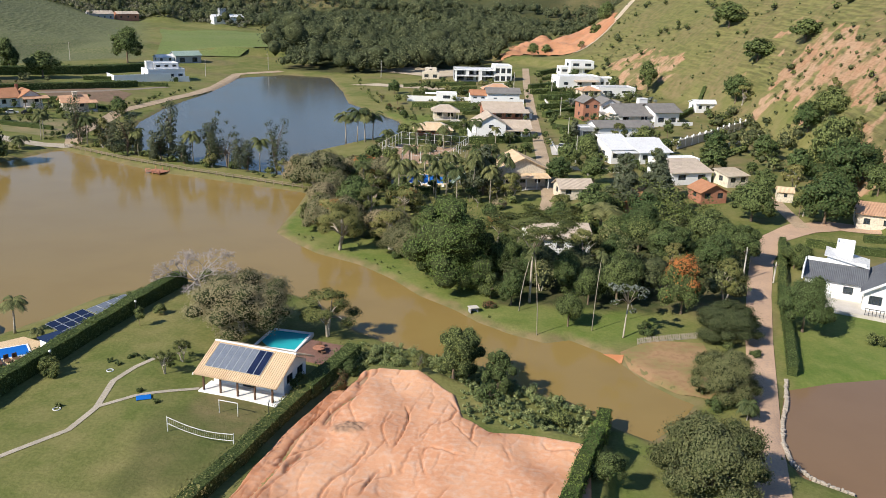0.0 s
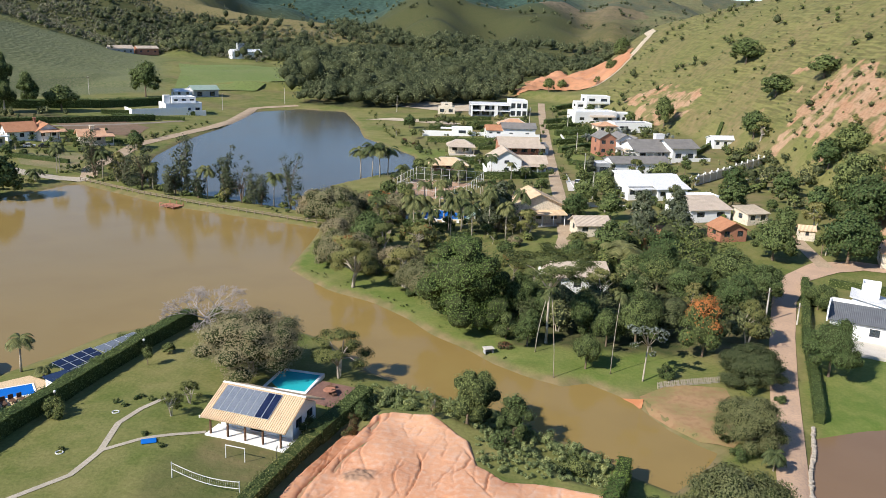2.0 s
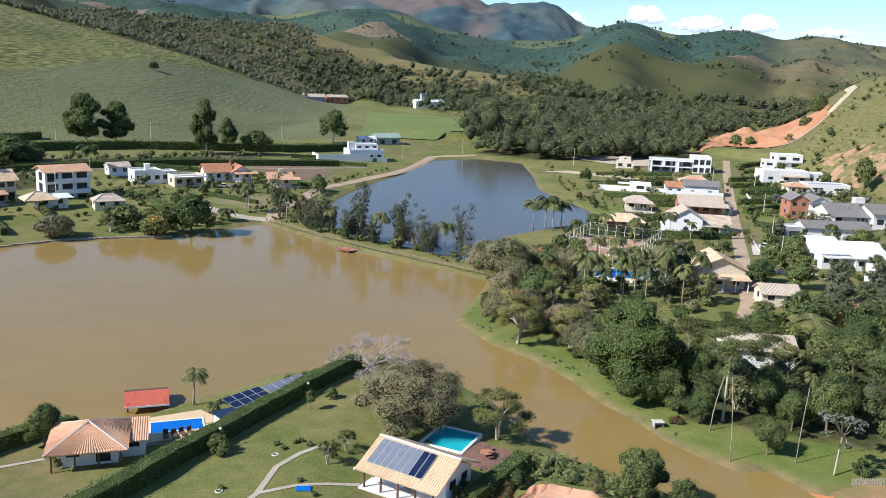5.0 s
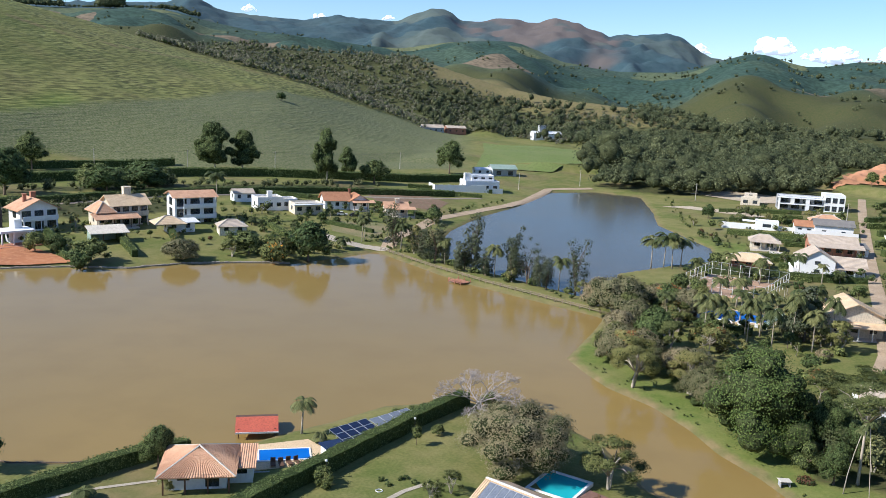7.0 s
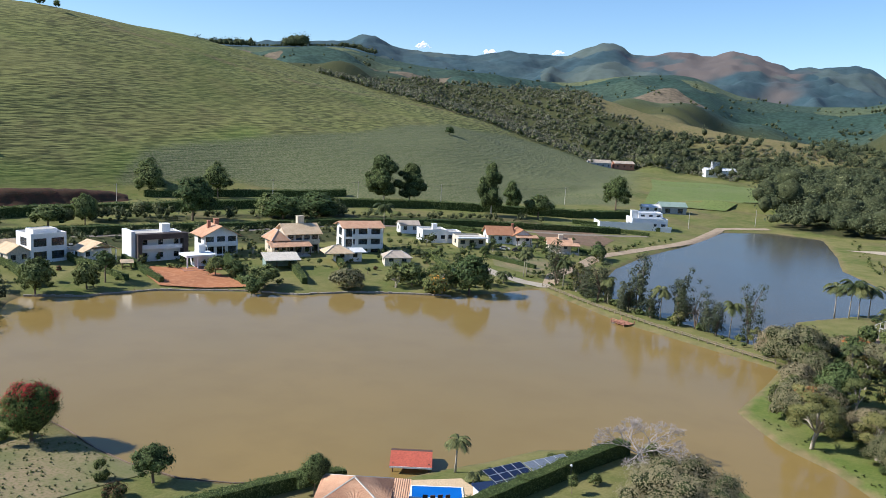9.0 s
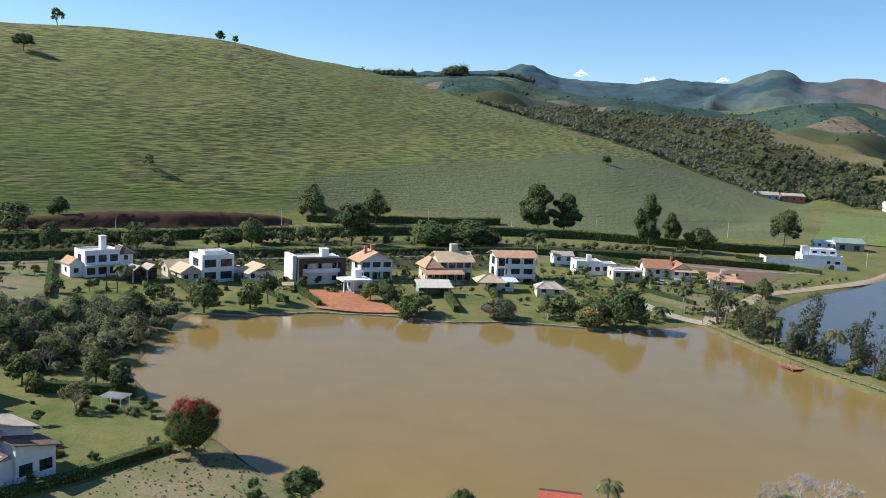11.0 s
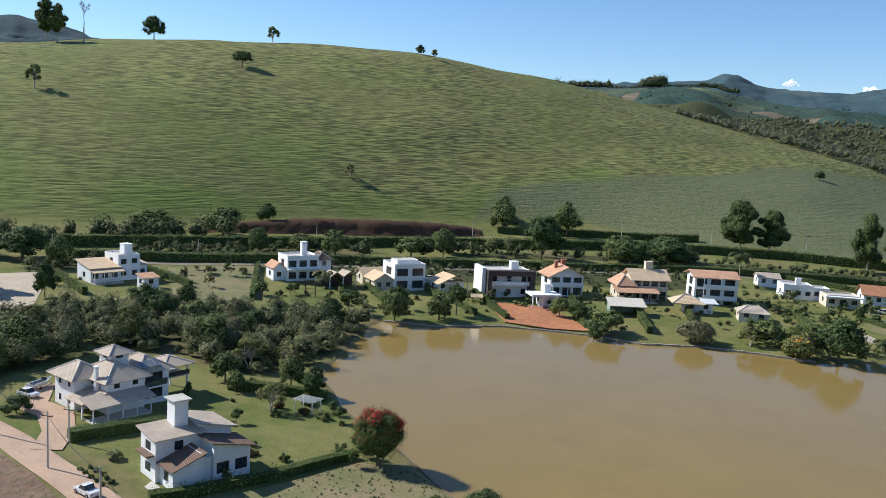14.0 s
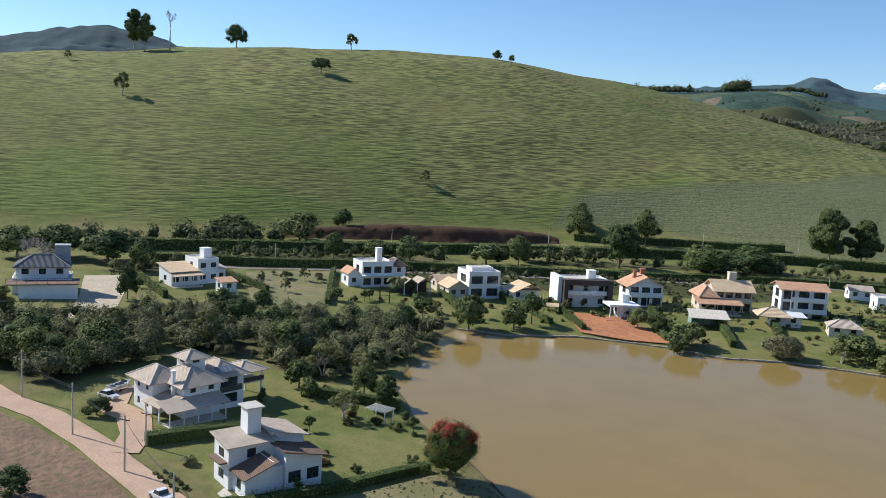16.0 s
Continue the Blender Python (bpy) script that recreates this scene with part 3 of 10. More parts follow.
# ---- plants ----
def leaf_mat(name, a, b, glow=0.17, rough=0.65, grove=False, spec=0.18):
    """Leaves that differ from clump to clump and tree to tree, and let some light through."""
    m = bpy.data.materials.new(name)
    m.use_nodes = True
    t = m.node_tree
    p = t.nodes["Principled BSDF"]
    geo, info = t.nodes.new("ShaderNodeNewGeometry"), t.nodes.new("ShaderNodeObjectInfo")
    r = t.nodes.new("ShaderNodeValToRGB")
    r.color_ramp.elements[0].color, r.color_ramp.elements[1].color = rgb(a), rgb(b)
    t.links.new(geo.outputs["Random Per Island"], r.inputs[0])
    hsv = t.nodes.new("ShaderNodeHueSaturation")
    mr, mh = t.nodes.new("ShaderNodeMapRange"), t.nodes.new("ShaderNodeMapRange")
    mr.inputs["To Min"].default_value, mr.inputs["To Max"].default_value = 0.66, 1.34
    mh.inputs["To Min"].default_value, mh.inputs["To Max"].default_value = 0.530, 0.474
    tone = info.outputs["Random"]
    if grove:
        at = t.nodes.new("ShaderNodeAttribute")
        at.attribute_name = "tone"
        tone = at.outputs["Fac"]
        mr.inputs["To Min"].default_value, mr.inputs["To Max"].default_value = 0.6, 1.5
    t.links.new(tone, mr.inputs["Value"])
    t.links.new(tone, mh.inputs["Value"])
    t.links.new(mr.outputs[0], hsv.inputs["Value"])
    t.links.new(mh.outputs[0], hsv.inputs["Hue"])
    t.links.new(r.outputs[0], hsv.inputs["Color"])
    t.links.new(hsv.outputs[0], p.inputs["Base Color"])
    p.inputs["Roughness"].default_value = rough
    p.inputs["Specular IOR Level"].default_value = spec
    tr = t.nodes.new("ShaderNodeBsdfTranslucent")
    t.links.new(hsv.outputs[0], tr.inputs["Color"])
    mx = t.nodes.new("ShaderNodeMixShader")
    mx.inputs[0].default_value = glow
    t.links.new(p.outputs[0], mx.inputs[1])
    t.links.new(tr.outputs[0], mx.inputs[2])
    t.links.new(mx.outputs[0], t.nodes["Material Output"].inputs["Surface"])
    return m


L_DARK = leaf_mat("dark_foliage", (0.080, 0.112, 0.036), (0.165, 0.205, 0.070))
L_MANGO = leaf_mat("deep_green_foliage", (0.052, 0.092, 0.024), (0.112, 0.165, 0.044))
L_GREEN = leaf_mat("green_foliage", (0.098, 0.130, 0.040), (0.190, 0.225, 0.076))
L_BRIGHT = leaf_mat("fresh_foliage", (0.072, 0.118, 0.020), (0.160, 0.215, 0.052))
L_OLIVE = leaf_mat("olive_foliage", (0.190, 0.172, 0.090), (0.300, 0.265, 0.150))
L_DUSTY = leaf_mat("dusty_green_foliage", (0.092, 0.106, 0.042), (0.178, 0.182, 0.080))
L_YELLOW = leaf_mat("yellowish_foliage", (0.130, 0.142, 0.042), (0.245, 0.240, 0.086))
L_AUTUMN = leaf_mat("rusty_foliage", (0.150, 0.085, 0.026), (0.310, 0.165, 0.060))
L_ORANGE = leaf_mat("orange_flowers", (0.380, 0.120, 0.035), (0.560, 0.210, 0.070))
L_RED = leaf_mat("red_flowers", (0.230, 0.042, 0.018), (0.400, 0.095, 0.034))
L_REDDISH = leaf_mat("reddish_foliage", (0.085, 0.046, 0.022), (0.184, 0.105, 0.055))
L_GOLD = leaf_mat("yellow_flowers", (0.550, 0.300, 0.030), (0.700, 0.450, 0.060))
L_GREY = leaf_mat("silvery_foliage", (0.110, 0.125, 0.100), (0.230, 0.255, 0.225))
L_PINE = leaf_mat("grey_green_needles", (0.085, 0.102, 0.058), (0.165, 0.180, 0.110))
L_PLUME = leaf_mat("drooping_grey_foliage", (0.055, 0.068, 0.036), (0.125, 0.138, 0.076))
L_PALM = leaf_mat("palm_fronds", (0.055, 0.072, 0.024), (0.170, 0.180, 0.070), glow=0.15)
# Crown cores, coloured darker than the leaves to paint the shade inside.
M_CROWN = mat("inner_shade_foliage", (0.072, 0.088, 0.034), (0.044, 0.057, 0.022), rough=0.95, scale=0.8, fine=3.2, bump=0.35, third=(0.022, 0.030, 0.011), spec=0.08)
G_DARK = leaf_mat("thicket_foliage", (0.088, 0.102, 0.042), (0.200, 0.208, 0.086), grove=True)
G_THICK = leaf_mat("thicket_leaves", (0.125, 0.136, 0.060), (0.240, 0.238, 0.112), grove=True)
G_BANK = leaf_mat("bank_weed_foliage", (0.165, 0.200, 0.072), (0.290, 0.315, 0.135), grove=True)
G_WEED = leaf_mat("weed_foliage", (0.130, 0.155, 0.060), (0.240, 0.255, 0.110), grove=True)
G_GREEN = leaf_mat("shrub_foliage", (0.085, 0.110, 0.030), (0.180, 0.205, 0.064), grove=True)
M_BARK = mat("grey_brown_bark", (0.22, 0.16, 0.11), (0.15, 0.11, 0.08), rough=0.95, scale=1.0, fine=7, bump=0.05)
M_PALE = mat("pale_smooth_bark", (0.50, 0.44, 0.36), (0.38, 0.32, 0.25), rough=0.85, scale=0.8, fine=5, bump=0.03)
M_TWIG = mat("bleached_twigs", (0.50, 0.44, 0.40), (0.40, 0.34, 0.31), rough=0.95, scale=2, fine=9)


def cards(rs, centres, size, droop=0.0, flat=0.0, long=1.0, facing=None):
    """Small bent leaf clumps of about the given size at the centres: vertices (n, 4, 3)."""
    n = len(centres)
    a = rs.normal(size=(n, 3))
    a[:, 2] = a[:, 2] * (1 - flat) - droop
    a /= np.linalg.norm(a, axis=1, keepdims=True) + 1e-9
    b = np.cross(a, rs.normal(size=(n, 3)))
    if facing is not None:
        nrm = facing + 0.38 * rs.normal(size=(n, 3))
        nrm /= np.linalg.norm(nrm, axis=1, keepdims=True) + 1e-9
        a -= nrm * (a * nrm).sum(1, keepdims=True)
        a /= np.linalg.norm(a, axis=1, keepdims=True) + 1e-9
        b = np.cross(nrm, a)
    b[:, 2] *= 1 - flat
    b /= np.linalg.norm(b, axis=1, keepdims=True) + 1e-9
    s = size * rs.uniform(0.6, 1.35, (n, 1))
    c = centres
    bend = np.cross(a, b) * s * rs.uniform(-0.25, 0.25, (n, 1))
    return np.stack([c - a * s * 0.62 * long, c + b * s * 0.42 + bend, c + a * s * 0.62 * long, c - b * s * 0.42 + bend], 1)


def in_blobs(rs, blobs, n, shell=0.72):
    """Points near the surfaces of a heap of blobs (x, y, z, r, squash)."""
    B = np.array(blobs)
    w = B[:, 3] ** 2
    pick = rs.choice(len(B), n, p=w / w.sum())
    v = rs.normal(size=(n, 3))
    v /= np.linalg.norm(v, axis=1, keepdims=True)
    v[:, 2] = np.where(rs.rand(n) < 0.35, np.abs(v[:, 2]), v[:, 2])
    r = B[pick, 3] * rs.uniform(shell, 1.08, n) * (1 + 0.13 * np.clip(rs.normal(size=n), -1.6, 1.3))
    p = B[pick, :3] + v * r[:, None] * np.stack([np.ones(n), np.ones(n), B[pick, 4]], 1)
    c = B[:, :3].mean(0)
    o = p - c
    o /= np.linalg.norm(o, axis=1, keepdims=True) + 1e-9
    return p, v * 0.40 + o * 0.75 + [0, 0, 0.12], pick


def core_shape(level):
    bm = bmesh.new()
    bmesh.ops.create_icosphere(bm, subdivisions=level, radius=1.0)
    V, F = np.array([v.co[:] for v in bm.verts]), [tuple(v.index for v in f.verts) for f in bm.faces]
    bm.free()
    return V, F


CORE_V, CORE_F = core_shape(1)
ROUND_V, ROUND_F = core_shape(2)


def foliage(rs, blobs, n, size, flowers=0.0, flower_low=0.0, core=0.76, **k):
    """Leaf clumps over inner masses painted dark for crown shade: (vertices, faces, slots); slot 1 holds the flowers.
    """
    P, N, pick = in_blobs(rs, blobs, n)
    bloom = np.array([b[2] for b in blobs]) * rs.uniform(0.55, 1.0, len(blobs)) > np.quantile([b[2] for b in blobs], 0.45)
    Q = cards(rs, P, size, facing=N, **k)
    V = Q.reshape(-1, 3).tolist()
    F = [tuple(range(4 * i, 4 * i + 4)) for i in range(n)]
    top = np.array([b[2] for b in blobs])
    zmin, zmax = P[:, 2].min(), P[:, 2].max()
    S = [1 if rs.rand() < flowers * (1.0 if (p[2] - zmin) / (zmax - zmin + 1e-6) > flower_low else 0.12) * (1.5 if bloom[q] else 0.12) else 0 for p, q in zip(P, pick)]
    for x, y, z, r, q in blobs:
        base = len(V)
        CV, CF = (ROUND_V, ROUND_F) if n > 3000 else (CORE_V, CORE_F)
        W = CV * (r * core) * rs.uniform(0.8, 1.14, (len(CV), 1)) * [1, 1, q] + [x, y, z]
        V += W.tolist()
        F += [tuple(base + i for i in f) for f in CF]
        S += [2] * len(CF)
    return V, F, S


def limbs(rs, trunk_top, blobs, r0, count, lean=(0, 0), sides=6, forks=1):
    V, F = [], []
    tx, ty = lean
    for k in range(forks):
        ox, oy = (0, 0) if forks == 1 else (rs.uniform(-1, 1) * r0 * 3, rs.uniform(-1, 1) * r0 * 3)
        mid = (ox + tx * 0.4 + rs.uniform(-0.3, 0.3) * r0, oy + ty * 0.4, trunk_top * 0.5)
        top = (ox * 2 + tx, oy * 2 + ty, trunk_top)
        tube(V, F, [(ox * 0.5, oy * 0.5, -0.3), (ox * 0.5, oy * 0.5, trunk_top * 0.08), mid, top], [r0 * 1.5, r0 * 1.1, r0 * 0.9, r0 * 0.7], sides)
        B = sorted(blobs, key=lambda b: rs.rand())[:count]
        for b in B:
            e = Vector(b[:3])
            s = Vector(top)
            m = s.lerp(e, 0.5) + Vector((0, 0, 0.12 * (e - s).length))
            tube(V, F, [s - Vector((0, 0, trunk_top * 0.12)), m, e], [r0 * 0.5, r0 * 0.32, r0 * 0.1], 5)
    return V, F


def heap(rs, n, h0, h1, w, r, squash=0.85, shape="dome"):
    """Blobs that fill a crown between the heights h0 and h1, w wide."""
    out = []
    for i in range(n):
        a, s = rs.uniform(0, 6.283), math.sqrt(rs.uniform(0, 1))
        u = rs.uniform(0, 1)
        if shape == "dome":
            prof = math.sqrt(max(0.0, 1 - u ** 2)) * (0.8 + 0.2 * u)
        elif shape == "egg":
            prof = math.sin(math.pi * (0.18 + 0.8 * u)) ** 0.8
        elif shape == "cone":
            prof = (1 - u) ** 0.75 * 0.95 + 0.05
        else:
            prof = 1.0
        k = (w / 2 - r * 0.45) * prof * (0.55 + 0.45 * s) * rs.uniform(0.86, 1.14)
        out.append((math.cos(a) * k, math.sin(a) * k, h0 + r * 0.6 + (h1 - h0 - 1.5 * r) * u, r * rs.uniform(0.75, 1.2) * (0.75 + 0.25 * prof), squash))
    return out


TREES = {}


def tree_meshes(kind, h, w, variant, near=1):
    """The trunk and crown meshes of a kind of tree, about h high and w wide."""
    rs = np.random.RandomState(abs(hash_name(kind)) % 9999 + variant * 77 + int(h * 3))
    area = w * w + w * h
    n = int(min(3600, max(320, 13.0 * area)))
    size = 0.30 + 0.018 * min(h, 16)
    if near == 2:
        n, size = int(n * 3.8), size * 0.42
    if near == 1:
        n, size = int(n * 1.35), size * 0.8
    if near == 0:
        n, size = int(n * 0.7), size * 1.1
    trunk = crown = None
    mats, bark = [L_GREEN, L_ORANGE], M_BARK
    if kind in ("dense", "mango", "hill_broad"):
        low = {"dense": 0.16, "mango": 0.04, "hill_broad": 0.3}[kind]
        bl = heap(rs, 34 if kind == "mango" else 26, h * low, h, w, 0.13 * w, 0.85 if kind != "hill_broad" else 0.6) + [(0, 0, h * (0.48 + low * 0.4), 0.37 * w, (1 - low) * h * 0.40 / (0.37 * w))]
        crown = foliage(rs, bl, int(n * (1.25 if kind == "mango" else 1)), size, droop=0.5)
        trunk = limbs(rs, h * (0.4 if kind != "hill_broad" else 0.45), bl, 0.02 * h + 0.05, 5)
        mats = [L_MANGO if kind == "mango" else L_DARK]
    elif kind == "redmango":
        bl = heap(rs, 28, h * 0.03, h, w, 0.13 * w, 0.9) + [(0, 0, h * 0.48, 0.38 * w, h * 0.42 / (0.38 * w))]
        crown = foliage(rs, bl, int(n * 2.0), size * 0.9, flowers=0.55, flower_low=0.50, droop=0.4)
        trunk = limbs(rs, h * 0.35, bl, 0.03 * h, 5)
        mats = [L_MANGO, L_RED]
    elif kind == "olive":
        bl = heap(rs, 30, h * 0.12, h, w, 0.11 * w, 0.8) + [(0, 0, h * 0.5, 0.36 * w, h * 0.36 / (0.36 * w))]
        crown = foliage(rs, bl, int(n * 2.0), size * 0.9, core=0.72)
        trunk = limbs(rs, h * 0.3, bl, 0.03 * h, 7, forks=2)
        mats, bark = [L_OLIVE], M_PALE
    elif kind == "lane":
        bl = heap(rs, 34, h * 0.06, h, w, 0.105 * w, 0.8) + [(0, 0, h * 0.46, 0.35 * w, h * 0.38 / (0.35 * w))]
        crown = foliage(rs, bl, int(n * 2.0), size * 0.95, core=0.7)
        trunk = limbs(rs, h * 0.3, bl, 0.03 * h, 7, forks=2)
        mats = [L_DUSTY]
    elif kind == "orange":
        bl = heap(rs, 24, h * 0.10, h, w, 0.15 * w, 0.8) + [(0, 0, h * 0.5, 0.32 * w, h * 0.36 / (0.32 * w))]
        crown = foliage(rs, bl, int(n * 1.3), size * 0.95, flowers=1.1, flower_low=0.52)
        trunk = limbs(rs, h * 0.36, bl, 0.022 * h, 6)
        mats = [L_GREEN, L_ORANGE]
    elif kind in ("sparse", "autumn"):
        bl = heap(rs, 22, h * 0.26, h, w, 0.11 * w, 0.7)
        fl = {"sparse": 0.0, "autumn": 0.5}[kind]
        crown = foliage(rs, bl, int(n * 0.95), size * 0.9, flowers=fl, flower_low=0.35, core=0.55)
        trunk = limbs(rs, h * 0.36, bl, 0.025 * h, 8, forks=2)
        mats, bark = [L_YELLOW, L_AUTUMN], M_PALE
    elif kind in ("bush", "redbush", "flowerbush"):
        bl = heap(rs, 10, 0.0, h, w, 0.22 * w, 0.9)
        crown = foliage(rs, bl, int(n * 0.9), size * 0.9, flowers=0.35 if kind == "flowerbush" else 0, flower_low=0.2)
        trunk = limbs(rs, h * 0.3, bl, 0.03 * h, 4)
        mats = [{"bush": L_GREEN, "redbush": L_REDDISH, "flowerbush": L_GREEN}[kind], L_GOLD]
    elif kind == "conifer":
        bl = heap(rs, 16, h * 0.03, h, w, 0.2 * w, 1.1, "egg") + [(0, 0, h * 0.5, 0.3 * w, 1.5), (0, 0, h * 0.86, 0.15 * w, 1.2)]
        crown = foliage(rs, bl, n, size * 0.85, droop=-0.5)
        trunk = limbs(rs, h * 0.3, bl, 0.03 * h, 3)
        mats = [L_DARK]
    elif kind == "pine":
        bl = []
        for u in np.linspace(0, 1, 26):
            a, reach = rs.uniform(0, 6.283), w * 0.40 * (1.05 - 0.8 * u) * rs.uniform(0.5, 1.0)
            bl.append((math.cos(a) * reach, math.sin(a) * reach, h * (0.18 + 0.78 * u), w * 0.17 * (1.15 - 0.6 * u), 0.7))
        bl += [(0, 0, h * u, w * 0.2 * (1.3 - u), 1.3) for u in (0.35, 0.55, 0.75)]
        crown = foliage(rs, bl, int(n * 1.2), size * 0.85, long=1.3, core=0.66)
        trunk = limbs(rs, h * 0.9, bl, 0.014 * h + 0.05, 6)
        mats = [L_PINE]
    elif kind in ("eucalyptus", "hill_euc"):
        bl = heap(rs, 34, h * (0.1 if kind == "eucalyptus" else 0.28), h, w * 0.9, w * 0.16, 0.95, "egg") + [(rs.normal() * w * 0.05, rs.normal() * w * 0.05, h * u, w * 0.27, 1.25) for u in (0.36, 0.5, 0.64, 0.78)]
        crown = foliage(rs, bl, int(min(5200, n * 1.8)), size * 0.85, droop=0.9)
        trunk = limbs(rs, h * 0.6, bl, 0.012 * h + 0.08, 8)
        mats, bark = [L_DARK if kind == "eucalyptus" else L_GREEN], M_PALE
    elif kind == "casuarina":
        bl = []
        for k in range(6):
            x, y, top = rs.uniform(-1, 1) * w * 0.34, rs.uniform(-1, 1) * w * 0.2, h * rs.uniform(0.55, 1.0)
            lx, ly = rs.normal() * 0.12, rs.normal() * 0.12
            bl += [(x + lx * top * u + rs.normal() * w * 0.05, y + ly * top * u + rs.normal() * w * 0.05, top * u, w * rs.uniform(0.07, 0.15), 0.9) for u in np.linspace(0.2, 0.97, 5)]
        crown = foliage(rs, bl, 1900, size * 0.6, droop=1.2, long=1.6, core=0.3)
        trunk = limbs(rs, h * 0.35, bl, 0.014 * h, 7, forks=3)
        mats = [L_PLUME]
    elif kind == "flat":
        bl = [(math.cos(a) * w * s, math.sin(a) * w * s, h * rs.uniform(0.84, 0.96), w * 0.085, 0.35) for a, s in zip(rs.uniform(0, 6.28, 34), np.sqrt(rs.uniform(0.02, 1, 34)) * 0.44)]
        crown = foliage(rs, bl, 9000, size * 0.9, flat=0.5, core=0.5)
        trunk = limbs(rs, h * 0.66, bl, 0.0135 * h, 12)
        mats, bark = [L_YELLOW], M_PALE
    elif kind == "cecropia":
        bl = [(rs.normal() * w * 0.28, rs.normal() * w * 0.28, h * rs.uniform(0.5, 1.0), w * 0.13, 0.6) for _ in range(12)]
        crown = foliage(rs, bl, 420, size * 1.5, flat=0.4)
        trunk = limbs(rs, h * 0.6, bl, 0.013 * h, 10, lean=(w * 0.15, 0))
        mats, bark = [L_GREY], M_PALE
    elif kind == "round_small":
        bl = heap(rs, 9, h * 0.38, h, w, 0.24 * w, 0.95)
        crown = foliage(rs, bl, int(n * 0.8), size * 0.8)
        trunk = limbs(rs, h * 0.5, bl, 0.02 * h, 4)
        mats = [L_GREEN]
    elif kind in ("bare", "hill_bare"):
        V, F = [], []
        forks = 5 if kind == "bare" else 1
        low = 0.12 if kind == "bare" else 0.45

        def grow(p, d, length, r, depth):
            q = p + d * length
            tube(V, F, [p, p.lerp(q, 0.5) + Vector(rs.normal(size=3) * length * 0.05), q], [r, r * 0.8, r * 0.55], 5 if depth < 2 else 3, False)
            if depth < (6 if kind == "bare" else 5):
                for _ in range(4 if depth > 2 else 3):
                    dd = (d + Vector(rs.normal(size=3)) * (0.5 if kind == "bare" else 0.36) + Vector((0, 0, 0.12))).normalized()
                    grow(q, dd, length * rs.uniform(0.58, 0.8), max(r * 0.66, 0.016), depth + 1)
        tube(V, F, [(0, 0, -0.3), (0, 0, h * low)], [0.024 * h, 0.02 * h], 6)
        for k in range(forks):
            a = 6.28 * k / forks
            wide = w / h
            d = Vector((math.cos(a) * wide * 0.8, math.sin(a) * wide * 0.8, 0.8)).normalized() if forks > 1 else Vector((0, 0, 1))
            grow(Vector((0, 0, h * low)), d, h * 0.25, 0.014 * h, 1)
        trunk, bark = (V, F), M_TWIG
    elif kind.startswith("palm"):
        V, F = [], []
        lean = {"palm_slim": 0.14, "palm_big": 0.03, "palm_small": 0.03}[kind] * h
        r = {"palm_slim": 0.07, "palm_big": 0.15, "palm_small": 0.13}[kind]
        th = h * (0.9 if kind == "palm_slim" else 0.8 if kind == "palm_big" else 0.5)
        tube(V, F, [(0, 0, -0.3), (lean * 0.15, 0, th * 0.3), (lean * 0.5, 0, th * 0.65), (lean, 0, th)], [r * 1.6, r * 1.05, r * 0.9, r * 0.75], 7)
        trunk, bark = (V, F), M_PALE
        V, F = [], []
        n = {"palm_slim": 8, "palm_big": 16, "palm_small": 20}[kind]
        reach = max(0.5 * w, 1.1)
        for k in range(n):
            a, up = 6.283 * k / n + rs.uniform(-0.2, 0.2), rs.uniform(-0.15, 1.15)
            out = Vector((math.cos(a), math.sin(a), 0))
            side = Vector((-math.sin(a), math.cos(a), 0))
            L = reach * rs.uniform(0.85, 1.12)
            spine = [Vector((lean, 0, th)) + out * L * s * (1 - 0.15 * s) + Vector((0, 0, L * (up * s - (0.55 + 0.45 * up) * s * s))) for s in np.linspace(0, 1, 8)]
            for j in range(1, 8):
                for sgn in (-1, 1):
                    for m in range(2):
                        p = spine[j - 1].lerp(spine[j], 0.5 * m + 0.25)
                        along_v = (spine[j] - spine[j - 1]).normalized()
                        ln = L * 0.30 * math.sin(math.pi * min(0.95, (j - 0.4) / 8.2)) + 0.08
                        tip = p + side * sgn * ln * 0.85 + along_v * ln * 0.5 - Vector((0, 0, ln * 0.45))
                        wv = along_v * (0.07 * L * 0.6 + 0.03)
                        b = len(V)
                        V += [tuple(p - wv), tuple(p + wv), tuple(tip + wv * 0.3), tuple(tip - wv * 0.3)]
                        F.append((b, b + 1, b + 2, b + 3))
        crown, mats = (V, F), [L_PALM]
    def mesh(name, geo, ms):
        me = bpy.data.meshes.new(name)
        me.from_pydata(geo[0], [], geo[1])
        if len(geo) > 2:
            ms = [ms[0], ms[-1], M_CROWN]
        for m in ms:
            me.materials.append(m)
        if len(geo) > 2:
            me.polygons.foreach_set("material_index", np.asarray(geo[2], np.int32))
        me.update()
        return me
    tm = mesh("trunk", trunk, [bark]) if trunk else None
    if tm:
        tm.polygons.foreach_set("use_smooth", np.ones(len(tm.polygons), bool))
    return tm, mesh("crown", crown, mats) if crown else None


def hash_name(s):
    return sum((i + 3) * ord(c) * 31 for i, c in enumerate(s))


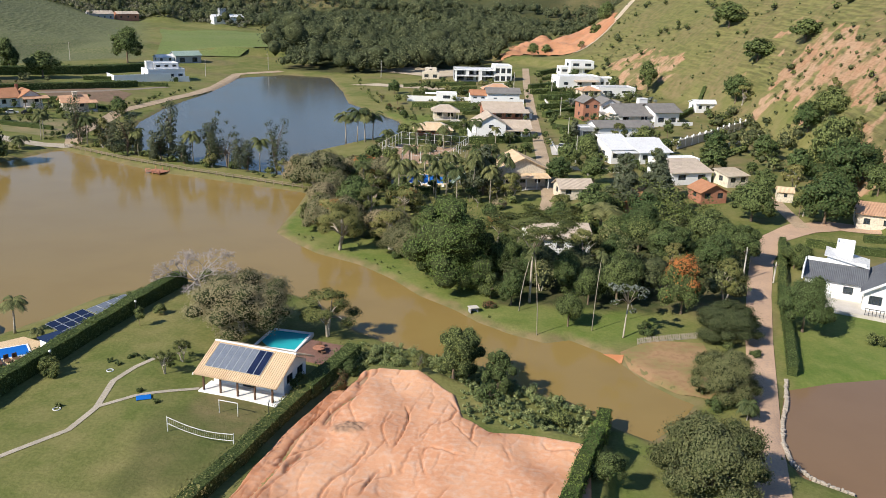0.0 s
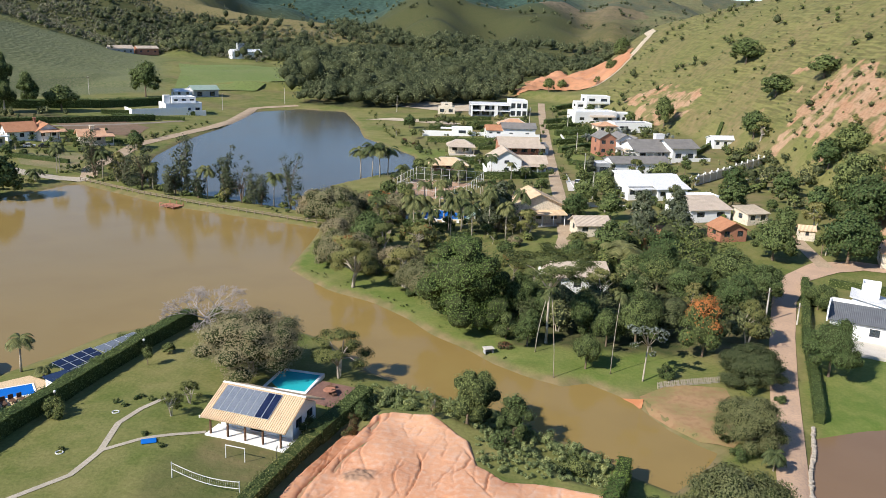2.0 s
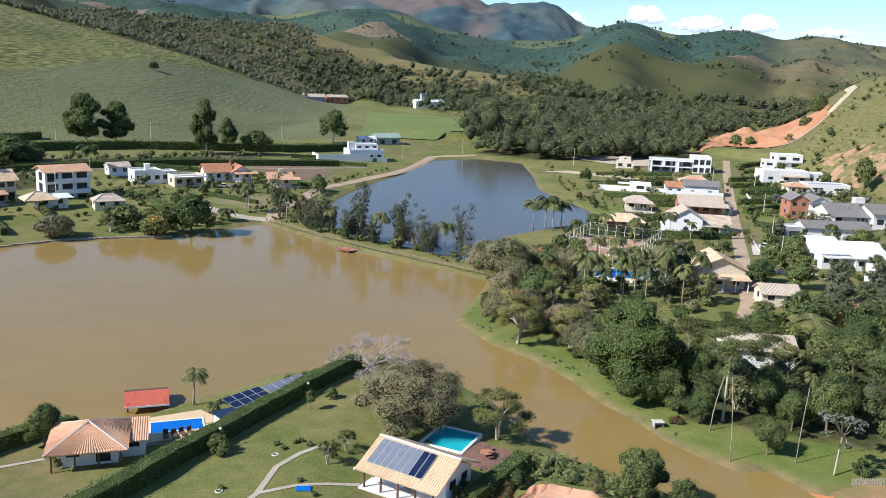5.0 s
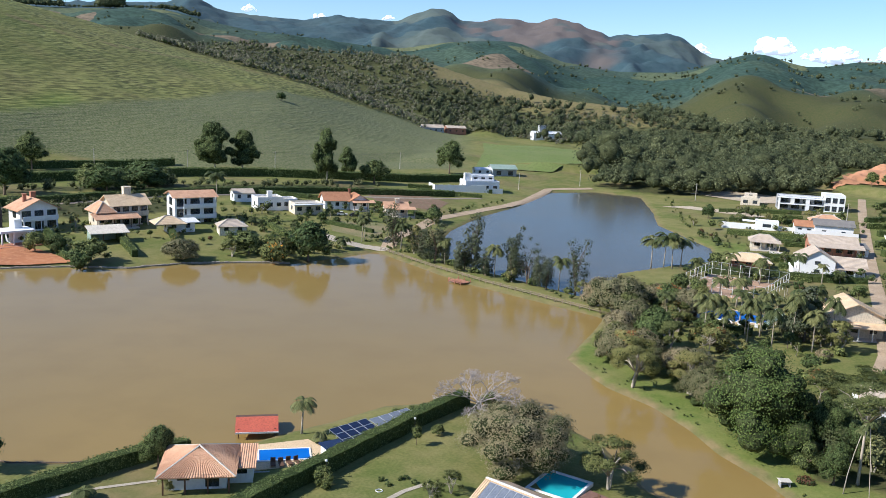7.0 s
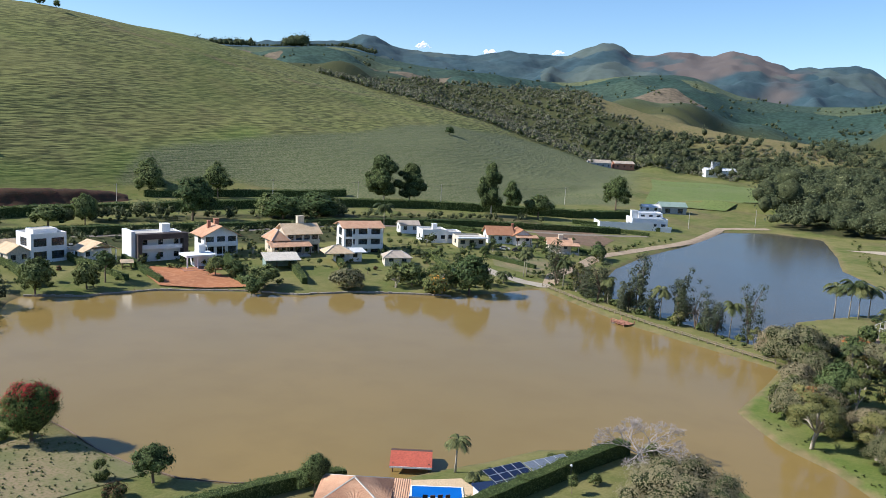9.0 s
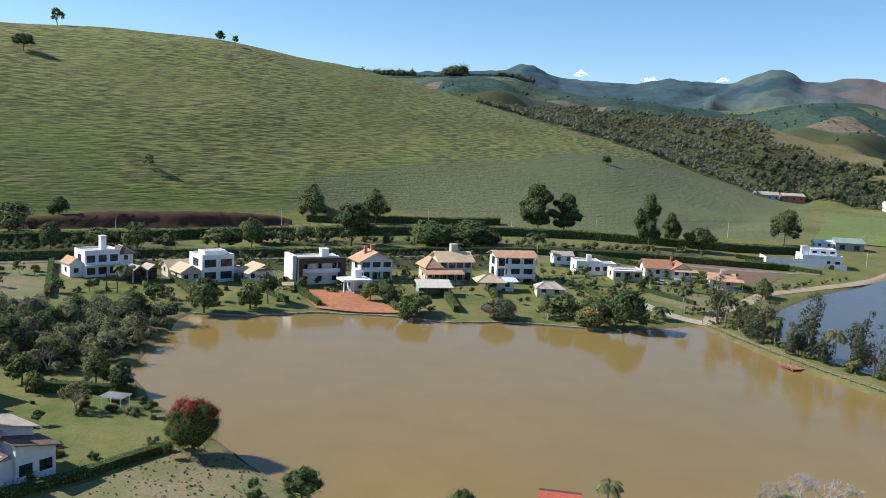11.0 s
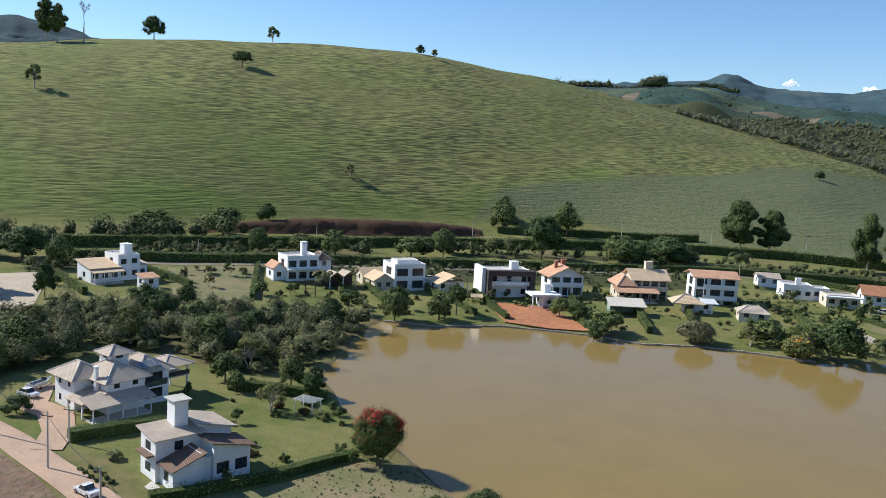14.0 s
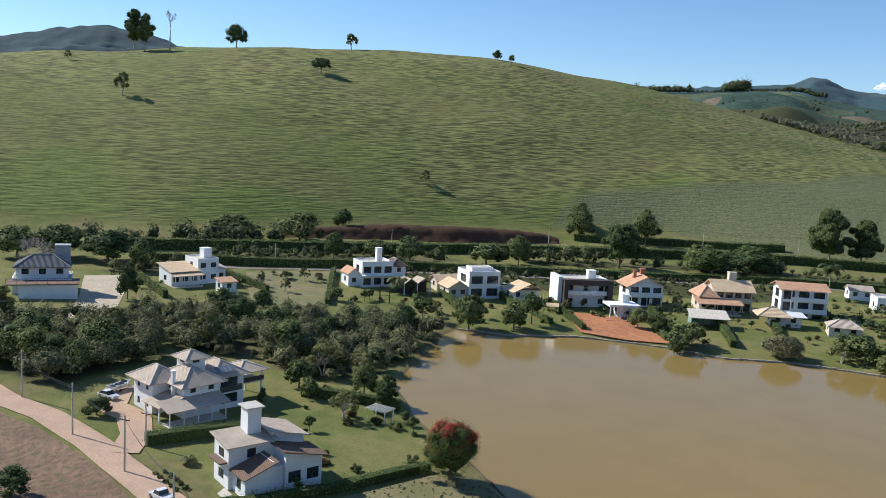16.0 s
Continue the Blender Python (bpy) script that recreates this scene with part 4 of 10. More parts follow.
LABELS = {
    "dense": ("tree", "broad leafy tree with dark green crown on grass"), "mango": ("tree", "huge dense dark green tree beside the lake"),
    "redmango": ("tree", "round dark tree with red blossom on the shore"), "olive": ("tree", "wide spreading tree with olive grey-green crown"),
    "lane": ("tree", "low wide dusty green tree beside the lane"), "sparse": ("tree", "light green tree with open airy crown"), "autumn": ("tree", "open crowned tree with rusty yellowing leaves"),
    "orange": ("tree", "green tree covered with orange blossom"), "bush": ("bush", "rounded green bush growing on the grass"),
    "redbush": ("bush", "low bush with reddish brown leaves"), "flowerbush": ("bush", "lakeside bush dotted with yellow flowers"),
    "conifer": ("tree", "upright dark evergreen tree of oval outline"), "pine": ("tree", "tall dark pine with layered branches"),
    "eucalyptus": ("tree", "tall eucalyptus with clumped dark foliage by the field"), "hill_euc": ("tree", "tall lone eucalyptus on the hilltop"),
    "casuarina": ("tree", "feathery dark tree with drooping plumes on the dam"), "flat": ("tree", "pale trunked tree with flat umbrella crown"),
    "cecropia": ("tree", "thin tree with silvery grey leaves near the water"), "round_small": ("tree", "small garden tree with round green crown"),
    "bare": ("tree", "leafless tree with bleached grey twigs"), "hill_bare": ("tree", "leafless thin tree on the hilltop"),
    "hill_broad": ("tree", "broad dark tree standing alone on the pasture"), "palm_slim": ("palm tree", "slender leaning palm with tall pale trunk"),
    "palm_big": ("palm tree", "tall palm with arching green fronds"), "palm_small": ("palm tree", "short garden palm with full fronds"),
}
SIZES = {"dense": (5, 8, 12, 18), "bush": (2.5, 4.5, 7), "sparse": (4, 8, 12), "olive": (8, 11), "lane": (8,), "palm_big": (7, 11, 14), "palm_small": (3, 5.5, 8),
         "round_small": (3.5, 7), "casuarina": (9, 15), "conifer": (6, 8), "eucalyptus": (18, 26), "autumn": (7,), "orange": (8,), "pine": (13,), "bare": (7, 12), "palm_slim": (11, 16)}
planted = 0


def plant(kind, x, y, h, w, turn=None):
    global planted
    planted += 1
    sizes = SIZES.get(kind)
    hn = min(sizes, key=lambda s: abs(s - h)) if sizes else h
    wn = w * hn / h if not sizes else hn * {"dense": 1.05, "bush": 1.25, "sparse": 1.1, "olive": 1.6, "lane": 1.6, "palm_big": 0.68, "palm_small": 0.95, "round_small": 0.85, "casuarina": 0.85,
                                            "conifer": 0.74, "eucalyptus": 0.72, "autumn": 1.45, "orange": 1.1, "pine": 0.78, "bare": 1.4, "palm_slim": 0.22}[kind]
    many = {"dense": 5, "bush": 3, "sparse": 2, "palm_big": 2, "palm_small": 2, "casuarina": 3, "palm_slim": 3}.get(kind, 1)
    away = math.hypot(x - CENTRE[0], y - CENTRE[1])
    near = 2 if away < 165 else 1 if away < 235 else 0
    key = (kind, round(hn, 1), planted % many, near)
    if key not in TREES:
        TREES[key] = tree_meshes(kind, hn, wn, planted % many, near)
    tm, cm = TREES[key]
    cat, label = LABELS[kind]
    k, kw = h / hn, w / wn
    turn = (planted * 137.5) % 360 if turn is None else turn
    m = pose(x, y, max(gz(x, y), 0.05) - 0.05, 0, 0, turn) @ Matrix.Diagonal((kw, kw, k, 1))
    name = {"round_small": "garden_tree", "pine": "pine_tree", "conifer": "evergreen_tree", "casuarina": "casuarina_tree", "eucalyptus": "eucalyptus_tree", "hill_euc": "eucalyptus_tree", "mango": "mango_tree",
            "redmango": "mango_tree", "bare": "bare_tree", "hill_bare": "bare_tree", "orange": "flowering_tree", "olive": "spreading_tree", "lane": "spreading_tree"}.get(kind, "tree")
    ob = thing("palm_tree" if kind.startswith("palm") else "bush" if "bush" in kind else name, m, label, cat)
    if tm:
        part("trunk", None, None, ob, data=tm)
    if cm:
        part("crown", None, None, ob, data=cm)
    return ob


M_CLIPPED = mat("clipped_foliage", (0.055, 0.078, 0.024), (0.088, 0.112, 0.036), rough=0.9, scale=0.7, fine=6.0, bump=0.25, third=(0.018, 0.026, 0.009), spec=0.1)


def hedge(line, width, height, label="clipped dark green garden hedge", leaf=None, size=0.24, density=22, rough=0.12, seed=0):
    """A clipped hedge along a line: a solid leafy core with leaf clumps standing out of it."""
    rs = np.random.RandomState(seed + int(abs(line[0][0]) * 10))
    P = [Vector(p) for p in line]
    mid = sum(P, Vector((0, 0))) / len(P)
    ob = thing("hedge", pose(mid.x, mid.y, 0), label, "hedge")
    for a, b in zip(P, P[1:]):
        V, F, S = [], [], []
        L = (b - a).length
        d = (b - a) / L
        nrm = Vector((-d.y, d.x))
        k = max(1, int(L / 2.5))
        base = len(V)
        first = len(F)
        for i in range(k + 1):
            q = a + d * L * i / k
            g = max(gz(q.x, q.y), 0.0)
            for s, t in ((-0.46, -0.2), (-0.44, 0.93), (0.44, 0.93), (0.46, -0.2)):
                j = rs.uniform(0.92, 1.06)
                e = q + nrm * width * s * j
                V.append((e.x, e.y, g + height * t * j))
        for i in range(k):
            for c in range(3):
                o = base + 4 * i + c
                F.append((o, o + 1, o + 5, o + 4))
        F += [tuple(base + c for c in range(4)), tuple(base + 4 * k + c for c in (3, 2, 1, 0))]
        S += [1] * (len(F) - first)
        n = int(L * (width + 2 * height) * density * 0.35)
        u, face = rs.uniform(0, 1, n), rs.uniform(0, 1, n) * (width + 2 * height)
        across = np.where(face < height, -width / 2, np.where(face > height + width, width / 2, face - height - width / 2))
        up = np.where(face < height, face, np.where(face > height + width, 2 * height + width - face, height))
        X, Y = a.x + d.x * L * u + nrm.x * across, a.y + d.y * L * u + nrm.y * across
        Z = np.maximum(ground_z(X, Y), 0) + up
        C = np.stack([X, Y, Z], 1) + rs.normal(size=(n, 3)) * rough
        side = np.where(face < height, -1.0, np.where(face > height + width, 1.0, 0.0))
        N = np.stack([nrm.x * side, nrm.y * side, 0.15 + (side == 0)], 1)
        b0 = len(V)
        V += cards(rs, C, size, facing=N).reshape(-1, 3).tolist()
        F += [tuple(range(b0 + 4 * i, b0 + 4 * i + 4)) for i in range(n)]
        S += [0] * n
        V = [(v[0] - mid.x, v[1] - mid.y, v[2]) for v in V]
        part("section", (V, F, S), [leaf or L_DARK, M_CLIPPED], ob)
    return ob

# ---- roads, paths, plots ----
M_PAVE = mat("reddish_block_paving", (0.54, 0.365, 0.245), (0.46, 0.315, 0.215), rough=0.92, scale=0.25, fine=3.5, bump=0.02, third=(0.36, 0.26, 0.20))
M_DIRT = mat("pale_dirt_track", (0.46, 0.35, 0.24), (0.38, 0.28, 0.18), rough=0.97, scale=0.2, fine=2.5, bump=0.04)
M_CONC = mat("pale_concrete", (0.60, 0.56, 0.50), (0.52, 0.48, 0.42), rough=0.9, scale=0.4, fine=5, bump=0.01, third=(0.46, 0.42, 0.37))
M_ASPH = mat("grey_road", (0.30, 0.25, 0.20), (0.23, 0.195, 0.16), rough=0.95, scale=0.3, fine=4)
M_RED = mat("raw_red_earth", (0.42, 0.170, 0.072), (0.33, 0.135, 0.062), rough=0.97, scale=0.12, fine=0.6, bump=0.04, third=(0.50, 0.24, 0.12))
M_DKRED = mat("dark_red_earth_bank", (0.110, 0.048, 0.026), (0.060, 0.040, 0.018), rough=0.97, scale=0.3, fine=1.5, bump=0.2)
M_MUD = mat("grassy_mud", (0.33, 0.205, 0.105), (0.21, 0.18, 0.065), rough=0.95, scale=0.22, fine=1.1, bump=0.08, third=(0.26, 0.15, 0.075))
M_TURNED = mat("turned_brown_soil", (0.180, 0.112, 0.073), (0.235, 0.148, 0.096), rough=0.97, scale=0.16, fine=0.8, bump=0.7, third=(0.12, 0.105, 0.048))
M_DRYG = mat("dry_grass", (0.165, 0.165, 0.066), (0.27, 0.205, 0.115), rough=0.97, scale=0.15, fine=2.0, bump=0.1, third=(0.135, 0.145, 0.045))
M_SAND = mat("sandy_track", (0.56, 0.47, 0.35), (0.48, 0.39, 0.28), rough=0.97, scale=0.2, fine=2.0)
M_FIELD = mat("mown_green_field", (0.145, 0.195, 0.045), (0.175, 0.205, 0.06), rough=0.97, scale=0.05, fine=0.8)
M_STONE = mat("rough_kerb_stone", (0.42, 0.37, 0.31), (0.33, 0.29, 0.24), rough=0.95, scale=1.2, fine=8, bump=0.04)
M_PATH = mat("worn_garden_path", (0.48, 0.42, 0.33), (0.40, 0.35, 0.27), rough=0.95, scale=0.6, fine=5)


def ground_strip(name, line, width, material, label, category="road", lift=0.12, **k):
    return tagged(drape(name, line, width, material, lift, **k), label, category, kind="structure")


def ground_patch(name, outline, material, label, category="ground", lift=0.09, step=3.0):
    return tagged(patch(name, outline, material, lift, step), label, category, kind="structure")


ground_strip("road", [(97, 181), (88, 184), (80, 181.5), (71, 174), (63.5, 160), (57, 142.6), (50.6, 123.8), (44.8, 105.4), (40.2, 90.5), (37, 80), (33, 66), (28, 48)],
             [5, 6, 7, 5, 4.4, 4.2, 4.1, 4.0, 3.9, 3.9, 3.9, 3.9], M_PAVE, "reddish paved lane along the brown pond")
ground_strip("road", [(80, 181.5), (81, 195), (82, 207)], 3.4, M_DIRT, "dirt drive off the paved lane")
ground_strip("road", [(24, 188), (26.5, 201), (28.7, 230), (32.7, 292), (36.5, 355), (42.4, 445), (48, 515)], 3.8, M_DIRT, "village street between the houses")
ground_strip("road", [(84, 560), (98, 566), (111, 578), (121, 590), (130, 612), (133, 640)], [9, 8, 7, 7, 6, 6], M_SAND, "pale dirt road cut into the hillside", lift=0.35)
ground_strip("road", [(-114, 262), (-118.6, 275), (-120.5, 303), (-123.5, 327), (-118.5, 357), (-112, 390), (-109.5, 416), (-112, 470), (-92, 492)], 5, M_DIRT, "sandy lane round the upper lake")
ground_strip("road", [(-143, 267), (-133, 262), (-122.7, 259), (-113, 260)], 5, M_PATH, "pale concrete forecourt at the dam")
ground_strip("road", [(-210, 14), (-175.3, 26.4), (-164, 32.7), (-148.7, 37.8), (-132, 41.6), (-121.7, 44.2), (-108, 46), (-90, 46)], 5.6, M_PAVE, "reddish paved lane with utility poles")
ground_strip("road", [(-143.0, 41.5), (-150.8, 44.8), (-159.6, 46), (-166.4, 43), (-178, 47)], [4.5, 5, 6, 6, 5], M_PAVE, "paved drive of the large white house", lift=0.16)
ground_strip("road", [(-308, 78), (-300.3, 107.9), (-293.1, 141), (-281, 176), (-262, 212), (-244, 250), (-226, 290), (-204, 322), (-180, 345), (-150, 372), (-128, 400)], 3.4, M_ASPH, "narrow grey road behind the lakeside houses")
ground_strip("road", [(-342, 150), (-335.7, 169.5), (-330.6, 199), (-320.3, 243), (-312, 268)], 6, M_RED, "red dirt track below the earth bank")
ground_strip("path", [(-50, 77), (-46.4, 81.4), (-44.1, 84.3), (-41.7, 87.4), (-40.7, 93.1), (-41.4, 100.4), (-40.0, 104.8), (-38.1, 108.3)], 0.8, M_PATH, "winding pale concrete garden path", "path", lift=0.06, step=0.8, cross=2)
ground_strip("path", [(-40.5, 93.4), (-37.1, 96.2), (-33.4, 98.0), (-29.9, 99.2)], 0.7, M_PATH, "straight pale concrete garden path", "path", lift=0.07, step=0.8, cross=2)
ground_strip("path", [(-82, 80), (-76, 90), (-71, 95)], 0.7, M_PATH, "curved concrete path across the lawn", "path", lift=0.06, step=0.8, cross=2)
ground_patch("ground", [(-178, 22), (-164.2, 27), (-157.3, 31), (-145.5, 35), (-134, 38), (-124, 39.5), (-112, 41.5), (-104, 40), (-110, 14), (-150, 4)], M_TURNED, "bare plot of turned brown soil", lift=0.1)
ground_patch("pavement", [(-291, 55), (-291.5, 66.5), (-263, 62), (-238, 55), (-231, 47), (-237, 44), (-262, 50)], M_SAND, "pale sandy paved yard beside the house", "pavement")
ground_patch("ground", [(-218, 184), (-209.7, 193), (-194.7, 196), (-176.5, 191.5), (-185, 181.5), (-196, 174.5)], M_RED, "bare red earth plot by the water", lift=0.38, step=1.5)
ground_patch("ground", [(-294, 107), (-290.5, 139), (-243, 119), (-240, 92)], M_DRYG, "empty plot of dry grass")
ground_patch("ground", [(-152, 291), (-134, 300), (-127, 294), (-123.7, 270), (-141, 274)], M_DRYG, "ochre patch of dry lawn", lift=0.08)
ground_patch("ground", [(-184, 380), (-165, 397), (-134, 372), (-131, 346), (-160, 350)], M_TURNED, "fallow brown strip behind the houses", lift=0.1)
ground_patch("ground", [(27.8, 118.2), (33, 122), (41, 121), (40.5, 108), (37, 103.5), (33.3, 105.4), (30.2, 109.4), (28.3, 113.4)], M_MUD, "muddy grass at the end of the inlet", lift=0.08, step=1.5)
ground_patch("ground", [(-172, 520), (-128, 540), (-116, 600), (-132, 719), (-232, 716), (-196, 610)], M_FIELD, "bright mown field behind the upper lake", lift=0.5, step=12)
KNOLL = [(33, 552), (60, 566), (92, 562), (109, 574), (117, 592), (100, 640), (76, 690), (48, 640)]


def red_knoll():
    """The bare red knoll, dug into terraces."""
    X, Y = np.meshgrid(np.arange(28, 122, 1.6), np.arange(546, 696, 1.6))
    e = -signed(KNOLL, X, Y) + 3.0 * lumps(X, Y, 14, 91)
    up = ease(e, 1, 20) * (5.5 + 2.5 * lumps(X, Y, 26, 92)) + 0.5 * lumps(X, Y, 6, 93)
    Z = ground_z(X, Y) + 0.5 + 0.55 * up + 0.45 * 2.0 * np.round(up / 2.0)
    ok = e > -0.5
    idx = -np.ones(X.shape, int)
    idx[ok] = np.arange(ok.sum())
    q = np.stack([idx[:-1, :-1], idx[:-1, 1:], idx[1:, 1:], idx[1:, :-1]], -1).reshape(-1, 4)
    return tagged(sheet("ground", np.stack([X[ok], Y[ok], Z[ok]], -1).tolist(), q[(q >= 0).all(1)].tolist(), M_KNOLL), "bare red knoll cut into terraces for building", "ground", kind="structure")


M_KNOLL = mat("weathered_red_earth", (0.50, 0.25, 0.135), (0.42, 0.185, 0.09), rough=0.97, scale=0.05, fine=0.35, bump=0.3, third=(0.36, 0.20, 0.11))
red_knoll()
ground_patch("ground", [(-40, 500), (-5, 470), (30, 480), (20, 500), (-20, 520)], M_SAND, "sandy strip beside the upper lake", lift=0.2, step=5)
ground_patch("ground", [(-112, 56), (-99, 74), (-97, 90), (-110, 91.2), (-119, 91), (-121.5, 84), (-119, 74), (-116.5, 58)], M_DRYG, "rough dry grass on the near bank", lift=0.1, step=2)
# loose bank of red soil under the pasture
bank = [(-372, 150), (-366, 178), (-360, 201), (-349, 226), (-341, 253), (-338, 275)]


def earth_bank():
    V, F = [], []
    rs = np.random.RandomState(4)
    P = [Vector(p) for p in bank]
    pts = [a.lerp(b, k / 8) for a, b in zip(P, P[1:]) for k in range(8)] + [P[-1]]
    n = len(pts)
    for i, p in enumerate(pts):
        end = math.sin(math.pi * (i + 0.5) / n) ** 0.4
        toward = Vector((0.83, -0.55))
        for off, up in ((7.5, -0.3), (5.5, 1.0), (3.5, 3.4), (2.2, 5.6), (-2.0, 6.6)):
            q = p + toward * (off + rs.uniform(-0.7, 0.7))
            V.append((q.x, q.y, gz(p.x + toward.x * 7, p.y + toward.y * 7) + up * end + rs.uniform(-0.25, 0.25)))
    for i in range(n - 1):
        for k in range(4):
            a = i * 5 + k
            F.append((a, a + 5, a + 6, a + 1))
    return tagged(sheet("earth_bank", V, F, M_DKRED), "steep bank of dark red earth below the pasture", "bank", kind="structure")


earth_bank()

# ---- house parts ----
M_WHITE = mat("white_render", (0.86, 0.86, 0.86), (0.81, 0.81, 0.80), rough=0.85, scale=0.3, fine=2.5, third=(0.77, 0.765, 0.75))
M_CREAM = mat("cream_render", (0.74, 0.66, 0.53), (0.68, 0.59, 0.46), rough=0.88, scale=0.3, fine=2.5)
M_GREYW = mat("grey_render", (0.42, 0.43, 0.44), (0.36, 0.37, 0.38), rough=0.88, scale=0.3, fine=2.5)
M_DARKW = mat("dark_brown_cladding", (0.085, 0.062, 0.055), (0.06, 0.045, 0.04), rough=0.7, scale=0.5, fine=4)
M_BRICKW = mat("terracotta_render", (0.45, 0.21, 0.13), (0.38, 0.17, 0.11), rough=0.9, scale=0.4, fine=5)
M_GREENW = mat("pale_green_panels", (0.33, 0.42, 0.36), (0.27, 0.36, 0.31), rough=0.7, scale=0.4, fine=3)
M_WOOD = mat("brown_timber", (0.16, 0.085, 0.05), (0.11, 0.06, 0.038), rough=0.7, scale=1.0, fine=8, bump=0.01)
M_DECK = mat("weathered_deck_boards", (0.24, 0.135, 0.105), (0.18, 0.10, 0.08), rough=0.8, scale=0.8, fine=6)
M_FRAME = mat("dark_window_frame", (0.05, 0.05, 0.052), (0.07, 0.07, 0.07), rough=0.5, scale=2, fine=9)
M_PALESHEET = mat("pale_cream_sheet", (0.74, 0.67, 0.56), (0.66, 0.59, 0.48), rough=0.7, scale=0.4, fine=3)
M_METALW = mat("white_metal_sheet", (0.82, 0.82, 0.82), (0.76, 0.76, 0.76), rough=0.45, scale=0.4, fine=3, spec=0.5)
M_STEEL = mat("grey_steel", (0.45, 0.45, 0.45), (0.36, 0.36, 0.36), rough=0.4, metal=0.8, scale=2, fine=9)


def tile_mat(name, a, b, c, period=0.3):
    """Roof tiles: courses and pantile ribs as relief, each tile a shade of its own."""
    m = mat(name, a, b, rough=0.9, scale=0.5, fine=7.0, third=c)
    t = m.node_tree
    p = t.nodes["Principled BSDF"]
    tc = t.nodes.new("ShaderNodeTexCoord")
    w = t.nodes.new("ShaderNodeTexWave")
    w.wave_type, w.bands_direction = "BANDS", "X"
    w.inputs["Scale"].default_value = 0.314 / period * 1.0
    t.links.new(tc.outputs["UV"], w.inputs["Vector"])
    bp = t.nodes.new("ShaderNodeBump")
    bp.inputs["Strength"].default_value, bp.inputs["Distance"].default_value = 1.0, 0.06
    t.links.new(w.outputs["Fac"], bp.inputs["Height"])
    t.links.new(bp.outputs[0], p.inputs["Normal"])
    return m


T_CREAM = tile_mat("cream_clay_tiles", (0.76, 0.58, 0.38), (0.66, 0.48, 0.30), (0.56, 0.39, 0.23))
T_ORANGE = tile_mat("orange_clay_tiles", (0.50, 0.245, 0.130), (0.42, 0.195, 0.10), (0.34, 0.16, 0.09))
T_PINK = tile_mat("faded_clay_tiles", (0.66, 0.40, 0.25), (0.57, 0.32, 0.19), (0.47, 0.26, 0.16))
T_GREY = tile_mat("grey_concrete_tiles", (0.25, 0.235, 0.22), (0.20, 0.19, 0.18), (0.17, 0.16, 0.15))
T_TAUPE = tile_mat("taupe_concrete_tiles", (0.60, 0.50, 0.40), (0.50, 0.41, 0.32), (0.40, 0.32, 0.25))
T_SLATE = tile_mat("slate_grey_tiles", (0.15, 0.16, 0.175), (0.12, 0.125, 0.14), (0.10, 0.105, 0.115))
T_BROWN = tile_mat("brown_tiles", (0.22, 0.14, 0.10), (0.17, 0.11, 0.08), (0.14, 0.09, 0.065))


def glass_mat():
    m = bpy.data.materials.new("window_glass")
    m.use_nodes = True
    p = m.node_tree.nodes["Principled BSDF"]
    p.inputs["Base Color"].default_value = (0.16, 0.20, 0.24, 1)
    p.inputs["Roughness"].default_value = 0.04
    p.inputs["Transmission Weight"].default_value = 0.75
    p.inputs["IOR"].default_value = 1.45
    return m


M_GLASS = glass_mat()


def wall_with(bm, ax, ay, bx, by, z0, z1, t, holes):
    """A wall of thickness t from a to b (outer face on the right of a to b), with rectangular openings (u0, u1, z0, z1)."""
    L = math.hypot(bx - ax, by - ay)
    ux, uy = (bx - ax) / L, (by - ay) / L
    nx, ny = -uy, ux
    us = sorted({0.0, L, *[h[0] for h in holes], *[h[1] for h in holes]})
    zs = sorted({z0, z1, *[h[2] for h in holes], *[h[3] for h in holes]})
    us, zs = [u for u in us if 0 <= u <= L], [z for z in zs if z0 <= z <= z1]
    for u0, u1 in zip(us, us[1:]):
        run = None
        for c0, c1 in zip(zs, zs[1:]):
            um, zm = (u0 + u1) / 2, (c0 + c1) / 2
            solid = not any(h[0] < um < h[1] and h[2] < zm < h[3] for h in holes)
            if solid:
                run = (run[0], c1) if run else (c0, c1)
            if (not solid or c1 == zs[-1]) and run:
                P = [(ax + ux * u + nx * s, ay + uy * u + ny * s) for u, s in ((u0, 0), (u1, 0), (u1, t), (u0, t))]
                prism(bm, P, run[0], run[1])
                run = None


